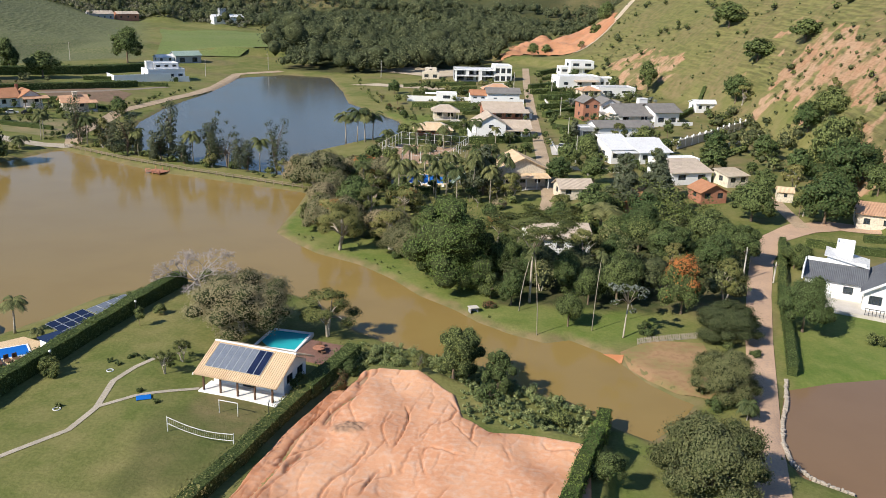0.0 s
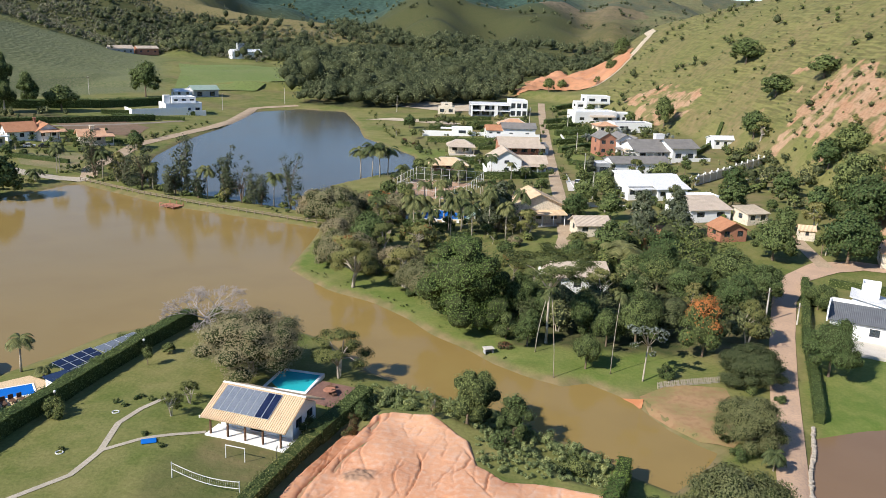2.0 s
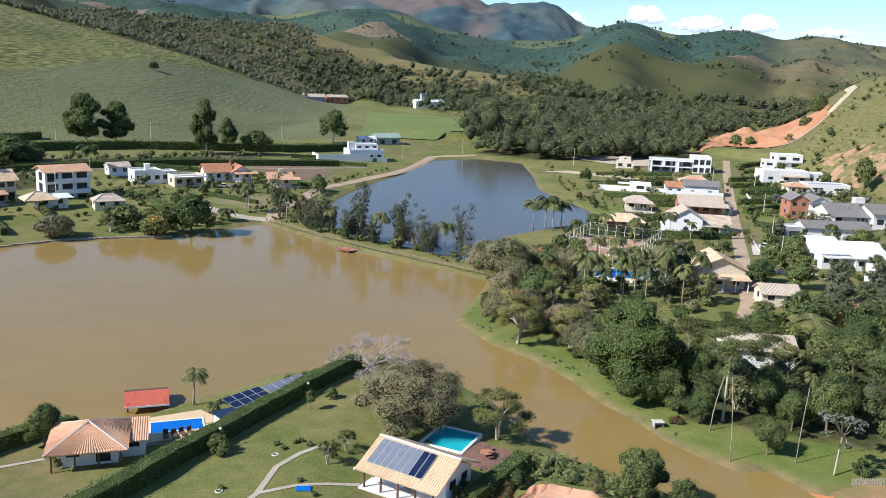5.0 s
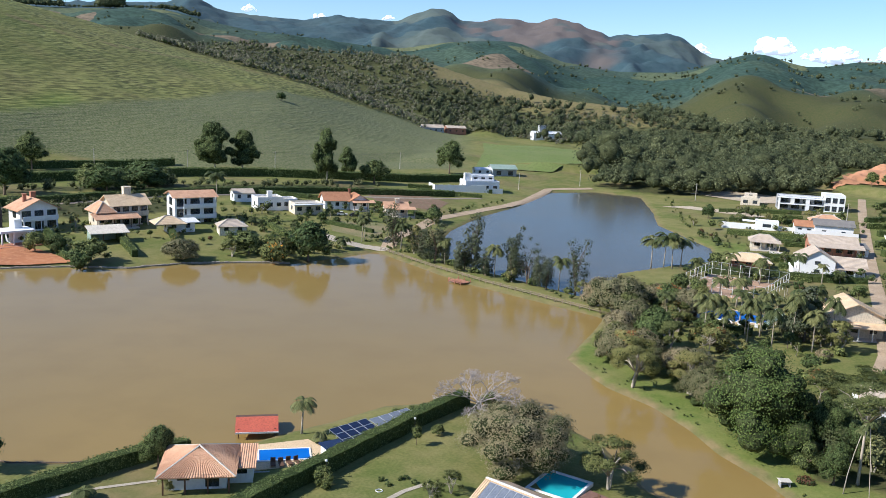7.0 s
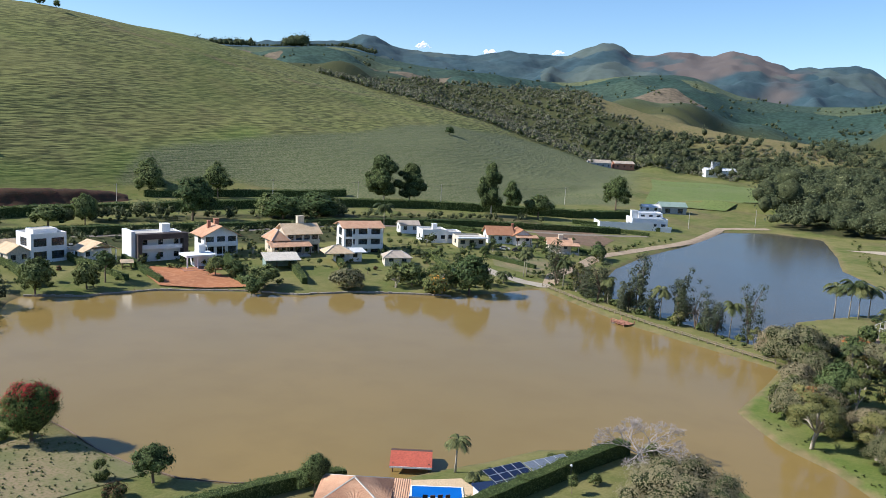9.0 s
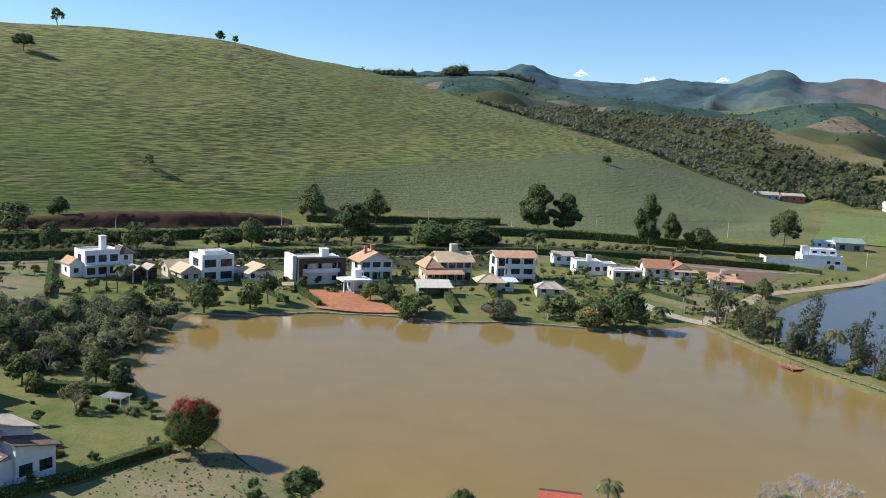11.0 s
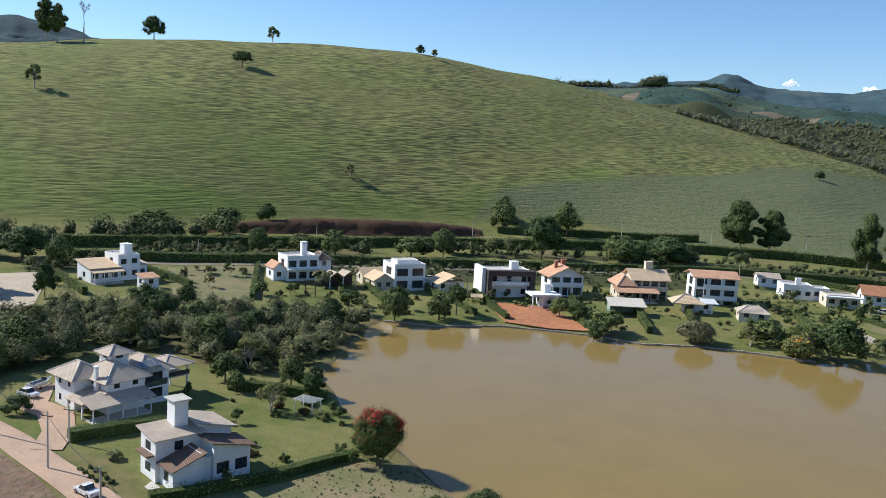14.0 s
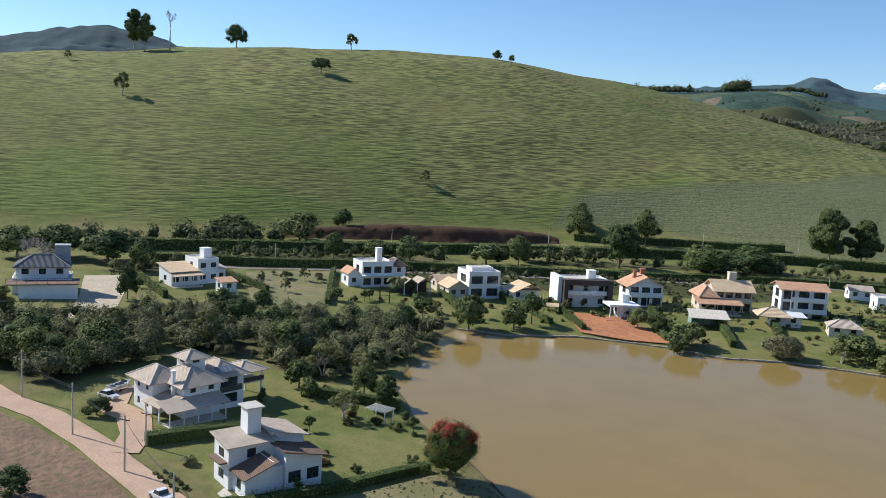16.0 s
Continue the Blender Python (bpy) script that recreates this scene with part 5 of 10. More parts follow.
def opening(parent, ax, ay, bx, by, hole, name="window", bars=1, frame=None, glass=True):
    """A framed window or glass door standing in an opening of wall_with."""
    L = math.hypot(bx - ax, by - ay)
    u0, u1, z0, z1 = hole
    ang = math.degrees(math.atan2(by - ay, bx - ax))
    m = pose(ax, ay, 0, 0, 0, ang) @ pose(u0, 0.06, z0)
    w, h, f = u1 - u0, z1 - z0, 0.06
    ring = [(0, 0), (w, 0), (w, h), (0, h)], [(f, f), (w - f, f), (w - f, h - f), (f, h - f)]
    V = [(x, y, z) for y in (0.0, 0.08) for rr in ring for x, z in rr]
    F = []
    for i in range(4):
        j = (i + 1) % 4
        F += [(i, j, 4 + j, 4 + i), (8 + j, 8 + i, 12 + i, 12 + j), (j, i, 8 + i, 8 + j), (4 + i, 4 + j, 12 + j, 12 + i)]
    ob = part(name, (V, F), frame or M_FRAME, parent)
    ob.matrix_local = m
    for k in range(1, bars + 1):
        x = f + (w - 2 * f) * k / (bars + 1)
        part("mullion", boxes((x - 0.025, 0.002, f, x + 0.025, 0.078, h - f)), frame or M_FRAME, ob)
    if glass:
        pn = part("pane", boxes((f, 0.035, f, w - f, 0.045, h - f)), M_GLASS, ob)
    return ob


def roof_slab(bm, a, b, c, d, t=0.14):
    """A roof plane with thickness; a, b along the eave, c, d along the ridge. UVs follow the eave, in metres."""
    uv = bm.loops.layers.uv.verify()
    P = [Vector(p) for p in (a, b, c, d)]
    n = (P[1] - P[0]).cross(P[3] - P[0]).normalized()
    if n.z < 0:
        n = -n
    e = (P[1] - P[0]).normalized()
    s = n.cross(e)
    top = [bm.verts.new(p + n * t / 2) for p in P]
    low = [bm.verts.new(p - n * t / 2) for p in P]
    faces = [top, low[::-1]] + [[low[i], low[(i + 1) % 4], top[(i + 1) % 4], top[i]] for i in range(4)]
    for vs in faces:
        vs = list(dict.fromkeys(vs))
        try:
            f = bm.faces.new(vs)
        except ValueError:
            continue
        for l in f.loops:
            q = l.vert.co - P[0]
            l[uv].uv = (q.dot(e), q.dot(s))


def tri_slab(bm, a, b, c, t=0.14):
    uv = bm.loops.layers.uv.verify()
    P = [Vector(p) for p in (a, b, c)]
    n = (P[1] - P[0]).cross(P[2] - P[0]).normalized()
    if n.z < 0:
        n = -n
    e = (P[1] - P[0]).normalized()
    s = n.cross(e)
    top = [bm.verts.new(p + n * t / 2) for p in P]
    low = [bm.verts.new(p - n * t / 2) for p in P]
    for vs in [top, low[::-1]] + [[low[i], low[(i + 1) % 3], top[(i + 1) % 3], top[i]] for i in range(3)]:
        f = bm.faces.new(vs)
        for l in f.loops:
            q = l.vert.co - P[0]
            l[uv].uv = (q.dot(e), q.dot(s))


def roof(parent, kind, x0, y0, x1, y1, z, rise, over, material, label="", ridge_x=True, side=1, caps=True):
    """A roof over the rectangle: gable, hip, shed or flat with a parapet."""
    bm = bmesh.new()
    X0, Y0, X1, Y1 = x0 - over, y0 - over, x1 + over, y1 + over
    drop = over * rise / max(0.1, ((y1 - y0) if ridge_x else (x1 - x0)) / 2) if kind != "shed" else 0
    zl = z - drop
    if kind == "gable":
        if ridge_x:
            ym = (y0 + y1) / 2
            roof_slab(bm, (X0, Y0, zl), (X1, Y0, zl), (X1, ym, z + rise), (X0, ym, z + rise))
            roof_slab(bm, (X1, Y1, zl), (X0, Y1, zl), (X0, ym, z + rise), (X1, ym, z + rise))
        else:
            xm = (x0 + x1) / 2
            roof_slab(bm, (X0, Y1, zl), (X0, Y0, zl), (xm, Y0, z + rise), (xm, Y1, z + rise))
            roof_slab(bm, (X1, Y0, zl), (X1, Y1, zl), (xm, Y1, z + rise), (xm, Y0, z + rise))
    elif kind == "hip":
        w, d = X1 - X0, Y1 - Y0
        if w >= d:
            ym, r0, r1 = (Y0 + Y1) / 2, X0 + d / 2, X1 - d / 2
            if r1 - r0 < 0.3:
                r0, r1 = r0 - 0.15, r1 + 0.15
            roof_slab(bm, (X0, Y0, zl), (X1, Y0, zl), (r1, ym, z + rise), (r0, ym, z + rise))
            roof_slab(bm, (X1, Y1, zl), (X0, Y1, zl), (r0, ym, z + rise), (r1, ym, z + rise))
            tri_slab(bm, (X0, Y1, zl), (X0, Y0, zl), (r0, ym, z + rise))
            tri_slab(bm, (X1, Y0, zl), (X1, Y1, zl), (r1, ym, z + rise))
        else:
            xm, r0, r1 = (X0 + X1) / 2, Y0 + w / 2, Y1 - w / 2
            roof_slab(bm, (X0, Y1, zl), (X0, Y0, zl), (xm, r0, z + rise), (xm, r1, z + rise))
            roof_slab(bm, (X1, Y0, zl), (X1, Y1, zl), (xm, r1, z + rise), (xm, r0, z + rise))
            tri_slab(bm, (X0, Y0, zl), (X1, Y0, zl), (xm, r0, z + rise))
            tri_slab(bm, (X1, Y1, zl), (X0, Y1, zl), (xm, r1, z + rise))
    elif kind == "shed":
        if ridge_x:
            za, zb = (z, z + rise) if side > 0 else (z + rise, z)
            roof_slab(bm, (X0, Y0, za), (X1, Y0, za), (X1, Y1, zb), (X0, Y1, zb))
        else:
            za, zb = (z, z + rise) if side > 0 else (z + rise, z)
            roof_slab(bm, (X0, Y1, za), (X0, Y0, za), (X1, Y0, zb), (X1, Y1, zb))
    else:
        box(bm, x0 + 0.2, y0 + 0.2, z - 0.12, x1 - 0.2, y1 - 0.2, z + 0.05)
    ob = part("roof", bm, material, parent, label)
    if caps and kind == "hip":
        w, d = X1 - X0, Y1 - Y0
        if w >= d:
            r = [(X0 + d / 2, (Y0 + Y1) / 2), (X1 - d / 2, (Y0 + Y1) / 2)]
            pairs = [((X0, Y0), r[0]), ((X0, Y1), r[0]), ((X1, Y0), r[1]), ((X1, Y1), r[1])]
        else:
            r = [((X0 + X1) / 2, Y0 + w / 2), ((X0 + X1) / 2, Y1 - w / 2)]
            pairs = [((X0, Y0), r[0]), ((X1, Y0), r[0]), ((X0, Y1), r[1]), ((X1, Y1), r[1])]
        for a, b in pairs:
            V, F = [], []
            tube(V, F, [(*a, zl + 0.1), (*b, z + rise + 0.1)], [0.13, 0.13], 5)
            part("hip_cap", (V, F), M_CONC, parent)
        V, F = [], []
        tube(V, F, [(*r[0], z + rise + 0.1), (*r[1], z + rise + 0.1)], [0.13, 0.13], 5)
        part("ridge_cap", (V, F), M_CONC, parent)
    return ob


def gable_ends(bm, x0, y0, x1, y1, z, rise, ridge_x, t=0.2):
    if ridge_x:
        ym = (y0 + y1) / 2
        for xa in (x0, x1 - t):
            vs = [(xa, y0, z), (xa, y1, z), (xa, ym, z + rise - 0.1)]
            lo = [bm.verts.new(v) for v in vs]
            hi = [bm.verts.new((v[0] + t, v[1], v[2])) for v in vs]
            bm.faces.new(lo[::-1]), bm.faces.new(hi)
            for i in range(3):
                bm.faces.new((lo[i], lo[(i + 1) % 3], hi[(i + 1) % 3], hi[i]))
    else:
        xm = (x0 + x1) / 2
        for ya in (y0, y1 - t):
            vs = [(x0, ya, z), (x1, ya, z), (xm, ya, z + rise - 0.1)]
            lo = [bm.verts.new(v) for v in vs]
            hi = [bm.verts.new((v[0], v[1] + t, v[2])) for v in vs]
            bm.faces.new(lo), bm.faces.new(hi[::-1])
            for i in range(3):
                bm.faces.new((lo[i], lo[(i + 1) % 3], hi[(i + 1) % 3], hi[i]))


def block(house, x0, y0, x1, y1, z0, z1, wall, roof_kind="flat", roof_mat=None, rise=1.4, over=0.45, ridge_x=True, side=1, storeys=1,
          front=2, left=1, right=1, back=0, wide=1.5, tall=1.2, door=False, balcony=False, parapet=0.45, sill=0.95, roof_label="", deep=1.4):
    """A storeyed block with openings cut through its walls, windows in them and a roof on top."""
    bm = bmesh.new()
    t = 0.2
    sh = (z1 - z0) / storeys
    sides = [((x0, y0), (x1, y0), front), ((x1, y0 + t), (x1, y1 - t), right), ((x1, y1), (x0, y1), back), ((x0, y1 - t), (x0, y0 + t), left)]
    todo = []
    for n_side, (a, b, n) in enumerate(sides):
        L = math.hypot(b[0] - a[0], b[1] - a[1])
        holes = []
        for s in range(storeys):
            for i in range(n):
                ww = min(wide, L / n * 0.72)
                u = L * (i + 0.5) / n
                zb = z0 + s * sh
                if n_side == 0 and door and s == 0 and i == n // 2:
                    holes.append((u - ww * 0.55, u + ww * 0.55, zb + 0.02, zb + 2.15))
                else:
                    top = min(sill + tall, sh - 0.3)
                    holes.append((u - ww / 2, u + ww / 2, zb + sill, zb + max(top, sill + 0.4)))
        cap = z1 + (parapet if roof_kind == "flat" else 0)
        wall_with(bm, *a, *b, z0 - 1.2, cap, t, holes)
        todo += [(a, b, h, n_side) for h in holes]
    if roof_kind == "gable":
        gable_ends(bm, x0, y0, x1, y1, z1, rise, ridge_x)
    if roof_kind == "shed":
        uv = None
        if ridge_x:
            lo_y, hi_y = (y0, y1) if side > 0 else (y1, y0)
            for xa in (x0, x1 - t):
                prism(bm, [(xa, lo_y), (xa + t, lo_y), (xa + t, hi_y), (xa, hi_y)], z1, [z1 + 0.01, z1 + 0.01, z1 + rise - 0.08, z1 + rise - 0.08])
            box(bm, x0 + t, min(hi_y, hi_y + (-t if hi_y > lo_y else t)), z1, x1 - t, max(hi_y, hi_y + (-t if hi_y > lo_y else t)), z1 + rise - 0.1)
        else:
            lo_x, hi_x = (x0, x1) if side > 0 else (x1, x0)
            for ya in (y0, y1 - t):
                prism(bm, [(lo_x, ya), (hi_x, ya), (hi_x, ya + t), (lo_x, ya + t)], z1, [z1 + 0.01, z1 + rise - 0.08, z1 + rise - 0.08, z1 + 0.01])
            box(bm, min(hi_x, hi_x + (-t if hi_x > lo_x else t)), y0 + t, z1, max(hi_x, hi_x + (-t if hi_x > lo_x else t)), y1 - t, z1 + rise - 0.1)
    box(bm, x0 + t, y0 + t, z0 - 0.1, x1 - t, y1 - t, z0)
    for s in range(1, storeys):
        box(bm, x0 + t, y0 + t, z0 + s * sh - 0.15, x1 - t, y1 - t, z0 + s * sh)
    bmesh.ops.remove_doubles(bm, verts=bm.verts[:], dist=0.002)
    part("wall", bm, wall, house)
    for a, b, h, k in todo:
        opening(house, *a, *b, h, "glass_door" if h[3] - h[2] > 2 else "window", bars=1 if h[1] - h[0] < 2 else 3)
    roof(house, roof_kind, x0, y0, x1, y1, z1, rise, over, roof_mat or M_CONC, roof_label, ridge_x, side)
    if balcony:
        zb = z0 + sh
        part("balcony", boxes((x0 + 0.3, y0 - deep, zb - 0.18, x1 - 0.3, y0, zb), (x0 + 0.3, y0 - deep, zb, x1 - 0.3, y0 - deep + 0.1, zb + 0.95)), wall, house)
        for x in (x0 + 0.5, (x0 + x1) / 2, x1 - 0.7):
            part("post", boxes((x, y0 - deep + 0.05, z0 - 1.0, x + 0.2, y0 - deep + 0.25, zb - 0.18)), wall, house)


def chimney(house, x, y, w, d, z0, z1, wall, cap=None):
    part("chimney", boxes((x - w / 2, y - d / 2, z0, x + w / 2, y + d / 2, z1), (x - w / 2 - 0.12, y - d / 2 - 0.12, z1, x + w / 2 + 0.12, y + d / 2 + 0.12, z1 + 0.14)), wall, house)


def porch(house, x0, y0, x1, y1, z0, zt, posts, wood, roof_mat, rise=0.5, over=0.4, side=1, floor=True):
    """An open veranda: floor, posts and a lean-to roof that rises towards the house."""
    if floor:
        part("veranda_floor", boxes((x0, y0, z0 - 0.9, x1, y1, z0)), M_CONC, house)
    for k in range(posts):
        x = x0 + 0.15 + (x1 - x0 - 0.3) * k / max(1, posts - 1)
        part("post", boxes((x - 0.09, y0 + 0.1, z0, x + 0.09, y0 + 0.28, zt), bevel=0.02), wood, house)
    roof(house, "shed", x0, y0, x1, y1, zt + 0.08, rise, over, roof_mat, "", True, side)


STRETCH, TWIST = 1.0, 0.0


def site(name, x, y, rot, label, category="house", up=0.25):
    """A house's base, level at the ground under its middle."""
    return thing(name, pose(x, y, max(gz(x, y), 0.2) + up, 0, 0, rot + TWIST) @ Matrix.Diagonal((1, 1, STRETCH, 1)), label, category)

# ---- houses on the far bank, from south to north; tall storeys ----
STRETCH, TWIST = 1.3, 20.0
h = site("house", -262, 42, 62, "two-storey white house with slate roof and railed terrace")
block(h, -9, 2, 6, 13, 0, 3.0, M_WHITE, "flat", M_CONC, front=3, left=2, right=1, wide=1.6)
block(h, -8, 4, 5, 12, 3.1, 5.9, M_WHITE, "hip", T_SLATE, rise=1.9, over=0.8, front=3, left=2, wide=1.8, roof_label="slate grey hipped roof")
part("terrace", boxes((-10, -4.5, 2.85, 8, 3.9, 3.05)), T_BROWN, h, "brown tiled roof terrace")
for k in range(8):
    part("railing_post", boxes((-9.9 + k * 2.5, -4.4, 3.05, -9.82 + k * 2.5, -4.32, 4.2)), M_FRAME, h)
part("handrail", boxes((-9.9, -4.4, 4.12, 7.7, -4.32, 4.2), (-9.9, -4.39, 3.6, 7.7, -4.34, 3.64)), M_FRAME, h)
part("wall", boxes((-7, -4.0, -1.2, 7.5, 1.9, 2.85)), M_WHITE, h)
chimney(h, 3.5, 10.5, 4.0, 3.4, 5.5, 9.6, M_GREYW)
h = site("house", -274, 86, 82, "white house with stepped cream roofs and tall block")
block(h, -9, 0, 0, 9, 0, 3.3, M_WHITE, "shed", T_CREAM, rise=1.3, over=0.6, front=3, wide=1.8)
block(h, 0.05, 1, 7, 10, 0, 5.6, M_WHITE, "flat", M_CONC, storeys=2, front=2, right=1, wide=1.8)
block(h, 7.05, 2, 10, 9, 0, 3.2, M_WHITE, "shed", T_TAUPE, rise=0.8, front=1)
porch(h, -9, -2.6, 0, 0, 0, 2.5, 4, M_WHITE, T_CREAM)
chimney(h, 5.5, 7, 2.6, 3, 5.6, 7.8, M_WHITE)
h = site("pavilion", -262, 92, 82, "small garden pavilion with orange tiled roof", "pavilion")
block(h, -2.4, 0, 2.4, 4, 0, 2.3, M_WHITE, "shed", T_PINK, rise=0.7, front=1)
h = site("house", -264, 143, 66, "white two-storey house with glazed front and chimney tower")
block(h, -6, 0, 5, 9, 0, 6.0, M_WHITE, "flat", M_CONC, storeys=2, front=3, wide=2.6, tall=1.7, sill=0.5)
block(h, -10, 2, -6.05, 9, 0, 3.3, M_WHITE, "gable", T_PINK, rise=1.3, front=1, ridge_x=False)
block(h, 5.05, 1, 10, 9, 0, 5.2, M_WHITE, "hip", T_BROWN, rise=1.5, front=1, storeys=2)
part("canopy", boxes((-6.2, -1.6, 2.9, 5.2, 0, 3.08)), M_WHITE, h)
chimney(h, 1.5, 5, 1.8, 1.8, 6.0, 9.4, M_WHITE)
h = site("pavilion", -251.5, 151, 70, "open barbecue pavilion with twin gabled tile roofs", "pavilion")
block(h, -5, 3, 5, 5, 0, 2.6, M_DARKW, "flat", M_CONC, parapet=0, front=1, left=0, right=0)
for x in (-4.9, -0.1, 4.7):
    part("post", boxes((x, 0, -1, x + 0.25, 0.25, 2.7)), M_WHITE, h)
roof(h, "gable", -5, 0, -0.05, 5, 2.7, 1.2, 0.3, T_TAUPE, "", False)
roof(h, "gable", 0.05, 0, 5, 5, 2.7, 1.2, 0.3, T_TAUPE, "", False)
h = site("house", -240, 169.5, 62, "white two-storey modern house with wide upper windows")
block(h, -5.5, 0, 5.5, 10, 0, 6.2, M_WHITE, "flat", M_CONC, storeys=2, front=2, wide=4.2, tall=1.9, sill=0.6, right=2, parapet=0.6)
block(h, -3, 4, 4.6, 9, 6.2, 7.2, M_WHITE, "flat", M_CONC, front=0, left=0, right=0, parapet=0.15)
block(h, -12, 1, -5.55, 9, 0, 2.9, M_CREAM, "gable", T_CREAM, rise=1.5, over=0.7, front=2, ridge_x=False)
part("garden_wall", boxes((5.6, 2, -1, 13, 2.25, 2.6)), M_WHITE, h)
h = site("pavilion", -230.5, 181, 62, "garden pavilion under a broad pale tiled roof", "pavilion")
block(h, -5.5, 3, 5, 7.5, 0, 2.6, M_WHITE, "flat", M_CONC, parapet=0, front=2)
for x in (-5.4, 0, 4.8):
    part("post", boxes((x, 0, -1, x + 0.25, 0.25, 2.6)), M_WHITE, h)
roof(h, "gable", -6, -0.5, 5.5, 8, 2.7, 1.9, 0.4, T_CREAM, "pale cream tiled roof", False)
h = site("house", -220, 195.5, 50, "two-storey house in dark brown frame with white interior front")
block(h, -7.6, 0.8, 7.6, 10, 0, 6.4, M_WHITE, "flat", M_CONC, storeys=2, front=3, wide=1.6, tall=1.3, sill=0.7, parapet=0.3)
part("frame", boxes((-8.2, -2.2, -1, -6.9, 0.75, 6.9), (6.4, -2.2, -1, 8.0, 0.75, 6.9), (-6.9, -2.2, 5.6, 6.4, 0.75, 6.9)), M_DARKW, h, "dark brown clad portal")
part("balcony", boxes((-6.9, -1.1, 3.0, 6.4, 0.75, 3.2), (-6.9, -1.1, 3.2, 6.4, -1.06, 4.1)), M_WHITE, h)
part("fin_wall", boxes((-9.6, 0, -1, -8.3, 9, 7.4)), M_WHITE, h)
chimney(h, 3.2, 6, 2.6, 2.4, 6.4, 8.4, M_WHITE)
h = site("pavilion", -204.5, 197.5, 48, "white flat-roofed patio pavilion with oven chimney", "pavilion")
block(h, -1.0, 2.2, 5, 6, 0, 2.5, M_WHITE, "flat", M_CONC, front=0, right=1, parapet=0.1)
part("roof", boxes((-4.6, -0.6, 2.6, 5.2, 6.3, 3.1)), M_WHITE, h)
for x in (-4.3, -1.0):
    part("post", boxes((x, -0.3, -0.6, x + 0.35, 0.05, 2.6)), M_WHITE, h)
part("patio", boxes((-6.5, -4, -1.2, 6, 2.1, -0.02)), M_BRICKW, h, "low terracotta paved patio")
chimney(h, 1.8, 4.4, 2.0, 1.8, 3.1, 5.0, M_WHITE)
h = site("house", -214, 215.5, 48, "house with orange gabled roof and brick chimneys")
block(h, -6, 0, 5.6, 9, 0, 5.3, M_WHITE, "gable", T_PINK, rise=2.2, over=1.2, storeys=2, front=3, ridge_x=False, wide=2.9, tall=2.0, sill=0.15, balcony=True)
chimney(h, -2.6, 5, 1.0, 1.0, 6.0, 8.4, M_BRICKW)
chimney(h, 0.4, 6, 1.5, 1.2, 6.5, 8.7, M_BRICKW)
h = site("house", -197.5, 234.5, 42, "large cream house with terracotta roofs and balcony")
block(h, -3, 2, 9, 12, 0, 5.4, M_CREAM, "gable", T_CREAM, rise=2.0, over=1.0, storeys=2, front=4, wide=2.2, tall=1.9, sill=0.2, balcony=True)
block(h, -8, 1, -3.05, 10, 0, 4.0, M_CREAM, "hip", T_PINK, rise=2.0, over=1.0, front=2)
porch(h, -10, -3.5, 4, 0.9, 0, 2.3, 6, M_WOOD, T_PINK, rise=1.1)
chimney(h, 4.0, 8, 2.4, 2.0, 6.6, 9.2, M_CREAM)
h = site("pavilion", -185.5, 214.5, 36, "open shelter with green end wall and pale sheet roof", "pavilion")
part("wall", boxes((-5.4, 0.4, -1, -5.2, 5, 2.6), (-5.2, 4.8, -1, 3.0, 5, 2.6)), M_GREENW, h, "pale green painted wall")
for x in (-2.0, 4.8):
    part("post", boxes((x, 0, -1, x + 0.22, 0.22, 2.2)), M_WOOD, h)
roof(h, "shed", -5.6, -0.8, 5.4, 5.4, 2.2, 1.2, 0.3, M_PALESHEET, "pale cream sheet roof")
h = site("house", -184.5, 255, 34, "three-storey white house with stacked balconies")
block(h, -7, 0, 7, 10, -1.5, 6.8, M_WHITE, "gable", T_PINK, rise=1.2, over=1.0, storeys=3, front=3, wide=3.9, tall=2.1, sill=0.15, left=1, balcony=False)
for z in (1.25, 4.05):
    part("balcony", boxes((-4.5, -1.5, z - 0.18, 7, 0, z), (-4.5, -1.5, z, 7, -1.4, z + 0.95)), M_WHITE, h)
for x in (-4.4, 1.2, 6.7):
    part("column", boxes((x, -1.45, -2.5, x + 0.25, -1.2, 6.7)), M_WHITE, h)
h = site("pavilion", -178, 237, 32, "garden pavilion with cream hipped tile roof", "pavilion")
block(h, -3, 1.5, 6, 6, 0, 2.5, M_WHITE, "flat", M_CONC, front=2, parapet=0)
roof(h, "hip", -7, -1.0, 2.5, 6.5, 2.5, 1.5, 0.4, T_CREAM)
roof(h, "shed", 2.8, 0, 7, 6, 2.5, 0.4, 0.3, M_METALW)
h = site("cottage", -162.5, 245.5, 24, "low cottage with brown tiled roof among shrubs", "cottage")
block(h, -4.4, 0, 4.4, 6, 0, 2.2, M_CREAM, "hip", T_TAUPE, rise=1.3, over=0.5, front=2)
h = site("cottage", -196, 302, 30, "small white cottage with grey tiled roof", "cottage")
block(h, -4, 0, 4, 6, 0, 2.6, M_WHITE, "gable", T_TAUPE, rise=1.1, front=2)
h = site("house", -177, 293, 28, "long low white house with flat roofs")
block(h, -6, 0, 4, 9, 0, 3.3, M_WHITE, "flat", M_CONC, front=3, wide=1.8)
block(h, 4.05, 1, 10, 8, 0, 2.7, M_WHITE, "flat", M_CONC, front=2, left=0)
chimney(h, 0, 5, 1.8, 1.6, 3.4, 5.0, M_WHITE)
h = site("house", -163, 295, 28, "low white house with deep flat canopy")
block(h, -5, 0, 6, 8, 0, 2.8, M_CREAM, "flat", M_CONC, front=3, wide=1.9)
part("canopy", boxes((-6, -2, 2.75, 7, 0.1, 3.0)), M_WHITE, h)
